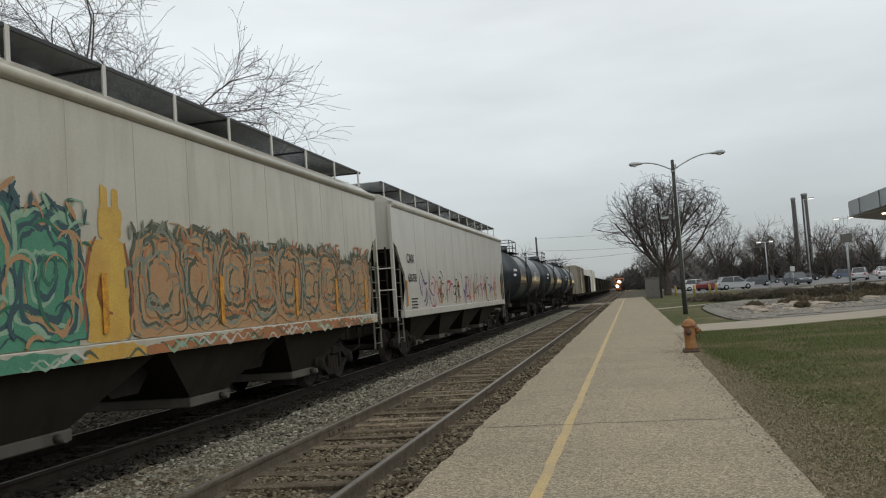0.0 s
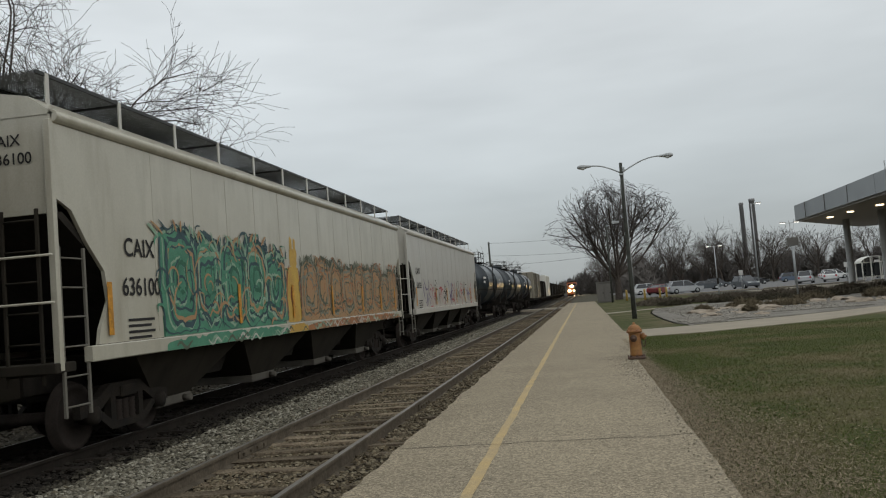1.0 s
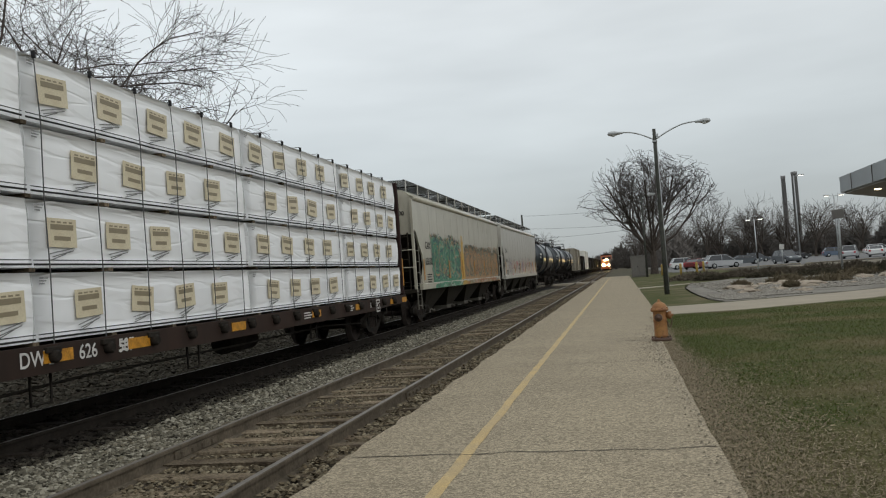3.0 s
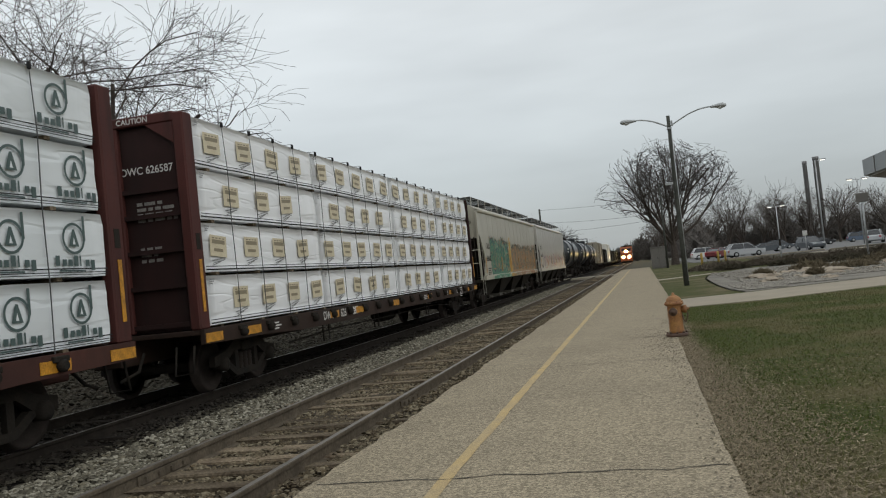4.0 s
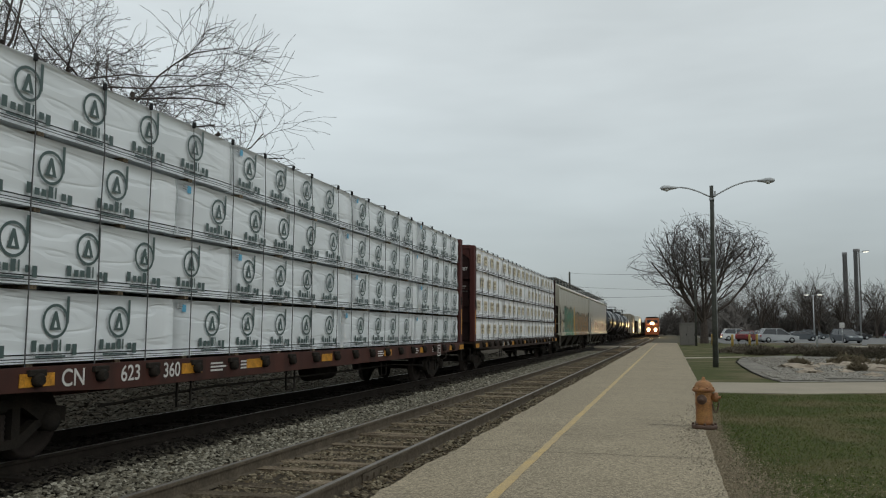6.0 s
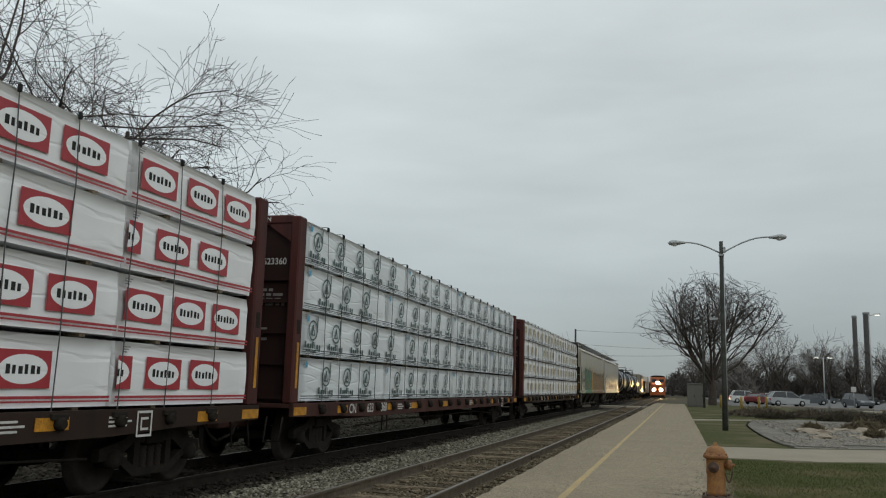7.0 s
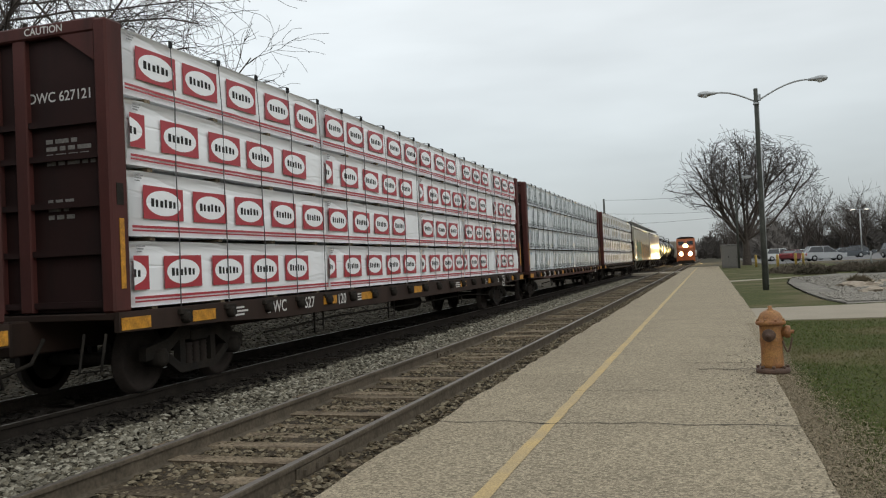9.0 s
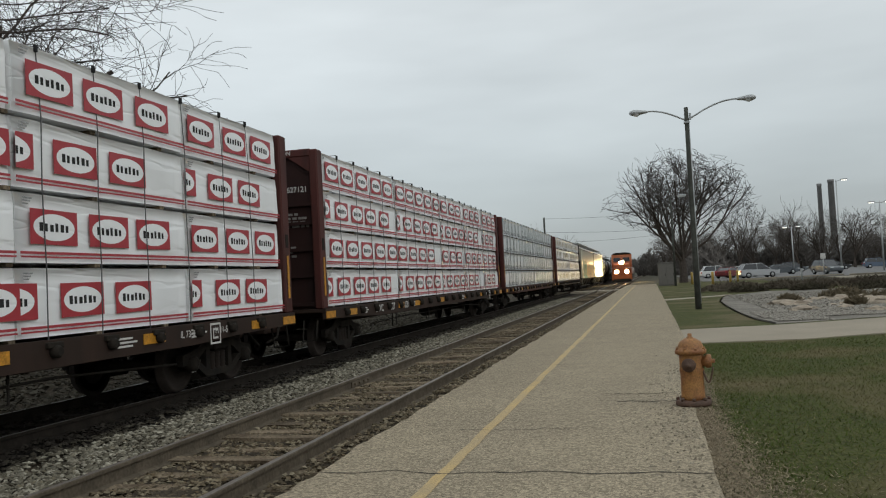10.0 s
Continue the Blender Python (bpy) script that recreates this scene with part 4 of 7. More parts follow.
def lumber_pack_bm(length, h, depth, seed):
    """A wrapped bundle: slightly slack, dented film over square timber, with a printed band near its foot."""
    bm = bmesh.new()
    ny, nz = max(6, int(length / 0.28)), 5
    outer = []
    for j in range(nz + 1):
        z = h * j / nz
        row = []
        for k in range(ny + 1):
            y = -length / 2 + length * k / ny
            edge = 0 if 0 < k < ny else -0.02
            x = 0.024 * noise.noise((y * 1.7, z * 2.6 + seed * 3.1, seed)) + 0.010 * noise.noise((y * 5, z * 5, seed + 9)) + edge - (0.02 if j in (0, nz) else 0)
            row.append(bm.verts.new((x, y, z)))
        outer.append(row)
    back = [bm.verts.new((-depth, y, z)) for y, z in ((-length / 2, 0), (length / 2, 0), (length / 2, h), (-length / 2, h))]
    for a, b in zip(outer, outer[1:]):
        for k in range(ny):
            bm.faces.new((a[k], a[k + 1], b[k + 1], b[k])).smooth = True
    bm.faces.new([back[3], back[2]] + outer[-1][::-1])
    bm.faces.new([back[0]] + outer[0] + [back[1]])
    bm.faces.new([back[0], back[3]] + [r[0] for r in outer][::-1])
    bm.faces.new([back[1]] + [r[-1] for r in outer] + [back[2]])
    bm.faces.new(back)
    return bm


def band_bm(length, seed, z0, z1):
    bm = bmesh.new()
    ny = max(6, int(length / 0.28))
    for k in range(ny):
        a, b = -length / 2 + length * k / ny, -length / 2 + length * (k + 1) / ny
        xa, xb = [0.024 * noise.noise((q * 1.7, z0 * 2.6 + seed * 3.1, seed)) + 0.018 for q in (a, b)]
        quad(bm, [(xa, a, z0), (xb, b, z0), (xb, b, z1), (xa, a, z1)])
    return bm


DUNNAGE = []


def centerbeam_car(name, label, kind, seed, sill_mat, number, end_text):
    """A bulkhead centre-beam flat car with four layers of wrapped lumber on each side."""
    car = empty(name)
    tagged(car, label, "freight car", group="freight train")
    LH, DECK, W = 10.45, 1.10, 1.44
    rnd = random.Random(seed)
    bm = bmesh.new()
    box(bm, -W, W, -LH - 0.31, LH + 0.31, DECK - 0.10, DECK - 0.02, 0.01)
    box(bm, -0.25, 0.25, -LH - 0.6, LH + 0.6, 0.62, DECK - 0.08, 0.02)
    for k in range(13):
        y = -9.6 + 1.6 * k
        box(bm, -W + 0.05, W - 0.05, y - 0.05, y + 0.05, 0.86, DECK - 0.1)
    part("deck", bm, sill_mat, car)
    for s in (-1, 1):
        bm = bmesh.new()
        prism(bm, [(-LH - 0.31, DECK - 0.015), (LH + 0.31, DECK - 0.015), (LH + 0.31, 0.86), (LH - 1.8, 0.83), (LH - 3.4, 0.77), (-LH + 3.4, 0.77), (-LH + 1.8, 0.83), (-LH - 0.31, 0.86)], "x", s * (W - 0.02), s * (W + 0.05))
        sill = part("side_sill", bm, sill_mat, car, "rusty brown side sill")
        src = None
        for k in range(19):
            m = pose(s * (W + 0.05), -9.54 + 1.045 * k, 0.95, 0, 0, 0 if s > 0 else 180)
            if src is None:
                bm = bmesh.new()
                lathe(bm, [(0.075, -0.02), (0.075, 0.07), (0.05, 0.10)], 10, "x")
                box(bm, -0.01, 0.05, -0.13, 0.13, 0.04, 0.11, 0.01)
                src = part("strap_winch", bm, M_DARK, sill, "dark cable winch", m)
            else:
                share("strap_winch", src, sill, m)
        if s > 0:
            src = None
            for y in (-LH - 0.02, -LH + 1.35 if kind != "green" else -LH + 1.98, -LH + 5.2 if kind != "green" else -5.45, -3.6, -0.6, 3.1, LH - 4.4, LH - 1.25, LH + 0.02):
                m = pose(W + 0.056, y, 0.95)
                if src is None:
                    bm = bmesh.new()
                    box(bm, -0.002, 0.006, -0.26, 0.26, -0.07, 0.07)
                    src = part("reflector_plate", bm, M_REFL, sill, "yellow reflector plate", m)
                else:
                    share("reflector_plate", src, sill, m)
            for body_text, size, y in number:
                words("car_number", body_text, size, M_WHITEINK, car, Matrix.Translation((W + 0.058, y, 0.94)) @ SIDE)
            for y0 in (-LH + 2.0 if kind != "green" else -LH + 5.5, -LH + 6.4, 2.4, 5.2, 7.0):
                for j in range(3):
                    y1 = y0 + 0.35 + 0.1 * (j % 2)
                    bm = bmesh.new()
                    quad(bm, [(W + 0.056, y0, 0.88 + 0.05 * j), (W + 0.056, y1, 0.88 + 0.05 * j), (W + 0.056, y1, 0.905 + 0.05 * j), (W + 0.056, y0, 0.905 + 0.05 * j)])
                    part("small_print", bm, M_WHITEINK, sill)
            bm = bmesh.new()
            for y0, y1, z0, z1 in ((-0.16, 0.16, -0.16, -0.13), (-0.16, 0.16, 0.13, 0.16), (-0.16, -0.13, -0.13, 0.13), (0.13, 0.16, -0.13, 0.13), (-0.08, 0.08, -0.08, -0.05), (-0.08, 0.08, 0.05, 0.08), (-0.08, -0.05, -0.05, 0.05)):
                quad(bm, [(0, y0, z0), (0, y1, z0), (0, y1, z1), (0, y0, z1)])
            part("data_plate", bm, M_WHITEINK, car, "white framed data plate", pose(W + 0.062, LH - 2.75, 0.90))
    # bulkheads: deep ribbed frames at both ends
    for s in (-1, 1):
        ya, yb = s * (LH + 0.02) + (0.16 if kind == "tan" and s > 0 else 0), s * (LH + 0.32)
        y0, y1 = min(ya, yb), max(ya, yb)
        bm = bmesh.new()
        inset = (y1 - y0) / 3
        # panel and ribs use the darker maroon that carries the next car's shade
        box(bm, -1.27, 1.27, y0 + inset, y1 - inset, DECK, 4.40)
        bulk = part("bulkhead", bm, M_DARKMAROON, car, "maroon steel end bulkhead")
        for sx in (-1, 1):
            bm = bmesh.new()
            box(bm, min(sx * 1.27, sx * 1.45), max(sx * 1.27, sx * 1.45), y0, y1, DECK - 0.02, 4.42, 0.025)
            part("corner_post", bm, M_DARKMAROON if kind == "tan" and s > 0 else M_MAROON, bulk)
            bm = bmesh.new()
            prism(bm, [(sx * 1.27, 4.28), (sx * 0.8, 4.28), (sx * 1.27, 3.95)], "y", y0 + 0.02, y1 - 0.02)
            part("gusset", bm, M_MAROON, bulk)
        bm = bmesh.new()
        box(bm, -1.3, 1.3, y0 + 0.003, y1 - 0.003, 4.28, 4.44, 0.02)
        part("top_rail", bm, M_MAROON, bulk)
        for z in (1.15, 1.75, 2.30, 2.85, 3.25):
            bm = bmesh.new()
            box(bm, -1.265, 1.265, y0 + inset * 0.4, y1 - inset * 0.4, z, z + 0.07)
            part("rib", bm, M_DARKMAROON, bulk)
        ladder(car, -1.18, yb + s * 0.03, 0.6, 4.2, 10, 0.36, "x", M_MAROON)
        bm = bmesh.new()
        for xa in (-0.30, 0.12):
            bm = bmesh.new() if xa > 0 else bm
            box(bm, xa, xa + 0.18, y0 + 0.02, y1 - 0.02, DECK, 4.29, 0.015)
            part("centre_post", bm, M_MAROON, bulk)
        bm = bmesh.new()
        box(bm, 1.452, 1.458, (y0 + y1) / 2 - 0.03, (y0 + y1) / 2 + 0.05, 1.35, 2.15)
        part("reflector_strip", bm, M_REFL, bulk, "yellow reflective strip")
        bm = bmesh.new()
        box(bm, 1.451, 1.456, (y0 + y1) / 2 - 0.06, (y0 + y1) / 2 + 0.06, 2.3, 2.55)
        part("latch_slot", bm, M_BLACKVOID, bulk)
        coupler(car, s * (LH + 0.32), s)
        bm = bmesh.new()
        tube(bm, [(1.3, s * (LH + 0.3), 0.85), (1.3, s * (LH + 0.4), 0.45), (1.0, s * (LH + 0.4), 0.42), (1.0, s * (LH + 0.3), 0.85)], 0.018, 5)
        part("step", bm, M_DARK, car)
    if end_text:
        ye = -LH - 0.224
        print_rnd = random.Random(8)
        words("car_number", end_text, 0.165, M_WHITEINK, car, Matrix.Translation((0.72, ye, 3.60)) @ REAR, 0.95)
        for z, w in ((3.06, 0.62), (2.975, 0.85), (2.89, 0.78), (2.805, 0.85), (2.36, 0.5), (2.27, 0.36), (2.18, 0.46)):
            x = 0.50
            while x < 0.50 + w * 0.8 - 0.05:
                bm = bmesh.new()
                x1 = min(x + print_rnd.uniform(0.07, 0.19), 0.50 + w * 0.8)
                quad(bm, [(x, ye, z), (x1, ye, z), (x1, ye, z + 0.05), (x, ye, z + 0.05)])
                part("small_print", bm, M_FAINTINK, car)
                x = x1 + 0.035
        words("car_sign", "CAUTION", 0.12, M_WHITEINK, car, Matrix.Translation((0.6, -LH - 0.3215, 4.36)) @ REAR)
    # centre beam
    bm = bmesh.new()
    box(bm, -0.10, 0.10, -LH, LH, 4.1, 4.3)
    for k in range(9):
        y = -LH + 0.6 + 2.4 * k
        box(bm, -0.08, 0.08, y - 0.08, y + 0.08, DECK, 4.1)
    part("centre_beam", bm, M_MAROON, car)
    # lumber
    layers, h, gap = 4, 0.777, 0.058
    lbm, lmats = lumber_logo(kind)
    wrap = M_WRAPG if kind == "green" else M_WRAP
    band = {"red": [(0.055, 0.075), (0.095, 0.125)], "tan": [(0.022, 0.046), (0.078, 0.090)], "green": [(0.085, 0.10), (0.045, 0.055), (0.018, 0.026)]}[kind]
    band_m = {"red": M_RED, "tan": M_INK, "green": M_STRAP}[kind]
    logo_src = None
    for s in (1, -1):
        for j in range(layers):
            z = DECK + 0.02 + j * (h + gap)
            cuts = {"red": [5.3, 5.1, 3.6, 3.5, 3.3], "tan": [4.9, 5.6, 5.2, 5.1], "green": [4.6, 6.1, 5.2, 4.9]}[kind][:]
            if j % 2:
                cuts = cuts[1:] + cuts[:1] if kind == "green" else cuts
            tot = sum(cuts)
            y = -LH + 0.02
            for ci, c in enumerate(cuts):
                ln = c / tot * (2 * LH - 0.04 + (0.15 if kind == "tan" else 0))
                cy = y + ln / 2
                sag = rnd.uniform(-0.03, 0.02)
                m = pose(s * (W - 0.03 + sag), cy, z, 0, 0, 0 if s > 0 else 180)
                pk = part("lumber_pack", lumber_pack_bm(ln - 0.03, h, 1.28, seed * 7 + j * 5 + ci), wrap, car, "", m)
                if s > 0:
                    for z0, z1 in band:
                        part("printed_band", band_bm(ln - 0.06, seed * 7 + j * 5 + ci, z0, z1), band_m, pk)
                    step = {"red": 1.04, "tan": 1.14, "green": 1.12}[kind]
                    yy = -ln / 2 + (0.55 if j % 2 else 1.05) + rnd.uniform(-0.08, 0.08)
                    if kind == "red" and not j % 2:
                        cut_bm, _ = lumber_logo(kind)
                        for v in cut_bm.verts:
                            v.co.y = max(v.co.y, 0.12)
                        part("printed_mark", cut_bm, lmats, pk, "mark cut by the bundle's edge", pose(0.024, -ln / 2 - 0.10, h * 0.52))
                    while yy < ln / 2 - 0.42:
                        lm = pose(0.024, yy + rnd.uniform(-0.05, 0.05), h * (0.52 if kind != "green" else 0.46), rnd.uniform(-4, 4) if kind == "tan" else rnd.uniform(-1, 1))
                        if logo_src is None:
                            logo_src = part("printed_mark", lbm, lmats, pk, "", lm)
                        else:
                            share("printed_mark", logo_src, pk, lm)
                        yy += step
                    for q in range(3):
                        bm = bmesh.new()
                        quad(bm, [(0, 0, 0), (0, 0.16 - 0.03 * q, 0), (0, 0.16 - 0.03 * q, 0.016), (0, 0, 0.016)])
                        part("small_print", bm, M_SOFTINK, pk, "", pose(0.026, -ln / 2 + 0.08, h - 0.07 - 0.032 * q))
                    if kind == "green":
                        bm = bmesh.new()
                        quad(bm, [(0, -0.05, -0.05), (0, 0.05, -0.05), (0, 0.05, 0.05), (0, -0.05, 0.05)])
                        part("paper_tag", bm, M_BLUE, pk, "", pose(0.024, -ln / 2 + 0.25, h - 0.12))
                y += ln
        # dunnage strips between the layers, on the near side
        for j in range(layers if s > 0 else 0):
            z = DECK - 0.025 + j * (h + gap)
            for k in range(14):
                m = pose(0, -LH + 0.5 + 1.5 * k, z)
                if DUNNAGE:
                    share("dunnage", DUNNAGE[0], car, m)
                else:
                    bm = bmesh.new()
                    box(bm, 0.3, W - 0.07, -0.05, 0.05, 0, 0.044)
                    DUNNAGE.append(part("dunnage", bm, M_TIE, car, "", m))
    top = DECK + 0.02 + layers * (h + gap) - 0.03
    strap_src = None
    for k in range(19):
        y = -9.54 + 1.045 * k
        m = pose(0, y + rnd.uniform(-0.12, 0.12), 0, rnd.uniform(-0.9, 0.9))
        if strap_src is None:
            bm = bmesh.new()
            pts = [(W + 0.012, 0, 0.98), (W + 0.016, 0.01, 1.9), (W + 0.012, -0.01, 2.8), (W + 0.016, 0.01, 3.6), (W - 0.02, 0, top + 0.012), (0.2, 0, top + 0.05)]
            tube(bm, pts, 0.0075, 4, mi=1)
            box(bm, W - 0.035, W + 0.008, -0.018, 0.018, top - 0.08, top + 0.004, 0.005)
            strap_src = part("cable_strap", bm, [M_STRAP, M_CABLE], car, "black tie-down cable with corner pad", m)
        else:
            share("cable_strap", strap_src, car, m)
    # truss rod and brake pipe below
    bm = bmesh.new()
    tube(bm, [(1.2, -LH + 3.4, 0.55), (1.2, -LH + 6, 0.62), (1.2, 0, 0.60), (1.2, LH - 6, 0.62), (1.2, LH - 3.4, 0.50)], 0.018, 5)
    for y in (-5.5, -2.0, 3.2):
        tube(bm, [(1.3, y, 0.8), (1.3, y, 0.42), (1.3, y + 0.35, 0.42), (1.3, y + 0.35, 0.8)], 0.018, 5)
    lathe(bm, [(0.2, -0.6), (0.2, 0.6)], 12, "y")
    for v in bm.verts[-24:]:
        v.co += Vector((0.55, 1.2, 0.6))
    part("underframe_pipe", bm, M_DARK, car)
    for y in (-8.6, 8.6):
        WHEELS.extend(truck_parts(car, y))
    return car


def tank_car(name, label):
    car = empty(name)
    tagged(car, label, "tank car", group="freight train")
    bm = bmesh.new()
    L, R, zc = 7.9, 1.45, 2.55
    prof = [(0.0, -L - 0.5), (0.6, -L - 0.42), (1.1, -L - 0.2), (R, -L + 0.25), (R, -2.7), (R + 0.012, -2.7), (R + 0.012, -2.62), (R, -2.62), (R, 2.62), (R + 0.012, 2.62), (R + 0.012, 2.7), (R, 2.7), (R, L - 0.25), (1.1, L + 0.2), (0.6, L + 0.42), (0.0001, L + 0.5)]
    lathe(bm, [(max(r, 0.001), h) for r, h in prof], 36, "y")
    for v in bm.verts:
        v.co.z += zc
    part("tank", bm, M_TANK, car, "glossy black tank shell")
    bm = bmesh.new()
    lathe(bm, [(0.45, 3.95), (0.45, 4.35), (0.3, 4.42)], 16, "z")
    part("valve_dome", bm, M_TANK, car)
    bm = bmesh.new()
    for x in (-0.75, 0.75):
        for y in (-1.4, 0, 1.4):
            tube(bm, [(x, y, 3.7), (x, y, 4.65)], 0.022, 5)
        for z in (4.3, 4.65):
            tube(bm, [(x, -1.4, z), (x, 1.4, z)], 0.02, 5)
    for y in (-1.4, 1.4):
        for z in (4.3, 4.65):
            tube(bm, [(-0.75, y, z), (0.75, y, z)], 0.02, 5)
    box(bm, -0.9, 0.9, -1.5, 1.5, 3.92, 3.96)
    part("top_railing", bm, M_DARK, car)
    for s in (-1, 1):
        bm = bmesh.new()
        box(bm, -1.45, 1.45, s * (L + 0.15) - 0.35, s * (L + 0.15) + 0.35, 0.95, 1.12, 0.01)
        box(bm, -0.3, 0.3, s * (L - 2.6) - 0.02, s * (L + 0.5), 0.75, 1.1)
        prism(bm, [(-1.2, 1.1), (1.2, 1.1), (1.3, 2.0), (-1.3, 2.0)], "y", s * (L - 1.6) - 0.2, s * (L - 1.6) + 0.2)
        for x in (-1.4, 1.4):
            tube(bm, [(x, s * (L + 0.45), 0.5), (x, s * (L + 0.45), 2.1)], 0.02, 5)
        part("stub_sill", bm, M_DARK, car)
    bm = bmesh.new()
    for x in (-1.42, 1.42):
        tube(bm, [(x, -L, 2.1), (x, L, 2.1)], 0.018, 5)
    part("side_rail", bm, M_DARK, car)
    ladder(car, 1.47, 0, 0.7, 3.9, 10, 0.45, "y", M_DARK)
    for y0, w, z in ((-5.6, 1.4, 2.75), (-5.6, 1.0, 2.5), (4.0, 0.8, 2.7), (4.0, 1.2, 2.5), (4.0, 0.9, 2.35)):
        bm = bmesh.new()
        quad(bm, [(R + 0.008, y0, z), (R + 0.008, y0 + w, z), (R + 0.008, y0 + w, z + 0.13), (R + 0.008, y0, z + 0.13)])
        part("small_print", bm, M_WHITEINK, car)
    for s in (-1, 1):
        coupler(car, s * (L + 0.5), s)
        WHEELS.extend(truck_parts(car, s * 6.6))
    return car


def box_car(name, label, material, height, length=15.0):
    car = empty(name)
    tagged(car, label, "freight car", group="freight train")
    H = length / 2
    bm = bmesh.new()
    box(bm, -1.5, 1.5, -H, H, 1.05, height, 0.05)
    for s in (-1, 1):
        for k in range(13):
            y = -H + 0.4 + (length - 0.8) * k / 12
            box(bm, min(s * 1.5, s * 1.56), max(s * 1.5, s * 1.56), y - 0.05, y + 0.05, 1.1, height - 0.1)
    part("body", bm, material, car)
    bm = bmesh.new()
    box(bm, -1.4, 1.4, -H, H, 0.8, 1.06)
    part("sill", bm, M_DARK, car)
    bm = bmesh.new()
    box(bm, 1.56, 1.60, -1.5, 1.5, 1.1, height - 0.25, 0.01)
    part("side_door", bm, material, car)
    for s in (-1, 1):
        coupler(car, s * H, s)
        WHEELS.extend(truck_parts(car, s * (H - 1.8)))
    return car


def locomotive():
    """A wide-nosed road engine with three lit headlights, coming towards the platform."""
    car = empty("locomotive")
    tagged(car, "orange road locomotive with three bright headlights lit", "locomotive")
    bm = bmesh.new()
    # nose and cab face -y
    prism(bm, [(-9.9, 1.3), (-9.9, 2.75), (-9.5, 2.95), (-8.5, 3.0), (-8.3, 1.3)], "x", -1.15, 1.15)
    part("nose", bm, M_LOCO, car)
    bm = bmesh.new()
    prism(bm, [(-8.5, 1.3), (-8.5, 3.0), (-8.2, 4.1), (-7.95, 4.32), (-5.8, 4.32), (-5.8, 1.3)], "x", -1.5, 1.5)
    part("cab", bm, M_LOCO, car)
    for x in (-0.72, 0.72):
        bm = bmesh.new()
        quad(bm, [(x - 0.5, -8.47, 3.22), (x + 0.5, -8.47, 3.22), (x + 0.5, -8.29, 3.85), (x - 0.5, -8.29, 3.85)])
        bmesh.ops.solidify(bm, geom=bm.faces[:], thickness=0.02)
        part("windscreen", bm, M_GLASS, car)
    bm = bmesh.new()
    prism(bm, [(-0.95, 1.3), (0.95, 1.3), (0.95, 3.9), (0.6, 4.3), (-0.6, 4.3), (-0.95, 3.9)], "y", -5.8, 10.0)
    part("hood", bm, M_LOCO, car)
    bm = bmesh.new()
    box(bm, -1.55, 1.55, -10.3, 10.3, 1.1, 1.3, 0.02)
    box(bm, -1.3, 1.3, -4, 4, 0.35, 1.05, 0.1)
    part("underframe", bm, M_DARK, car)
    bm = bmesh.new()
    box(bm, -1.5, 1.5, -10.36, -10.305, 0.45, 1.28, 0.02)
    part("pilot", bm, M_LOCO, car, "orange pilot plate")
    bm = bmesh.new()
    prism(bm, [(-1.5, 0.12), (1.5, 0.12), (1.2, 0.6), (-1.2, 0.6)], "y", -10.62, -10.365)
    part("plough", bm, M_DARK, car)
    bm = bmesh.new()
    prism(bm, [(-1.52, 4.30), (-1.25, 4.52), (-0.7, 4.62), (0.7, 4.62), (1.25, 4.52), (1.52, 4.30)], "y", -8.05, -5.75)
    part("cab_roof", bm, M_DARK, car, "dark rounded cab roof")
    bm = bmesh.new()
    for x in (-1.5, 1.5):
        for y in [-10.2 + 0.001] + [-5 + 2.5 * k for k in range(7)]:
            tube(bm, [(x, y, 1.3), (x, y, 2.3)], 0.02, 5)
        tube(bm, [(x, -5, 2.3), (x, 10, 2.3)], 0.02, 5)
    tube(bm, [(-1.5, -10.2, 2.25), (-0.5, -10.2, 2.25)], 0.02, 5)
    tube(bm, [(0.5, -10.2, 2.25), (1.5, -10.2, 2.25)], 0.02, 5)
    part("handrail", bm, M_WHITEINK, car)
    # lenses drawn oversize, so that their size carries the lamps' glare
    for x, z, r, y in ((-0.74, 1.68, 0.27, -10.37), (0.74, 1.68, 0.27, -10.37), (-0.17, 3.12, 0.17, -9.62), (0.17, 3.12, 0.17, -9.62)):
        bm = bmesh.new()
        lathe(bm, [(r + 0.05, 0.0), (r + 0.05, 0.3)], 16, "y")
        hous = part("light_housing", bm, M_DARK, car, "", pose(x, y + 0.01, z))
        bm = bmesh.new()
        lathe(bm, [(0.01, -0.03), (r * 0.7, -0.022), (r, 0.0)], 16, "y")
        part("headlight", bm, M_LIGHT, hous, "glaring warm headlight", pose(0, -0.004, 0))
    for y in (-6.6, 6.6):
        for s in (-1, 1):
            bm = bmesh.new()
            prism(bm, [(-2.3, 0.35), (2.3, 0.35), (2.3, 0.7), (1.2, 0.95), (-1.2, 0.95), (-2.3, 0.7)], "x", s * 0.95, s * 1.1)
            part("side_frame", bm, M_DARK, car, "", pose(0, y, 0))
        for yy in (-1.8, 0, 1.8):
            share("wheelset", WHEELSET, car, pose(0, y + yy, 0.44))
    return car


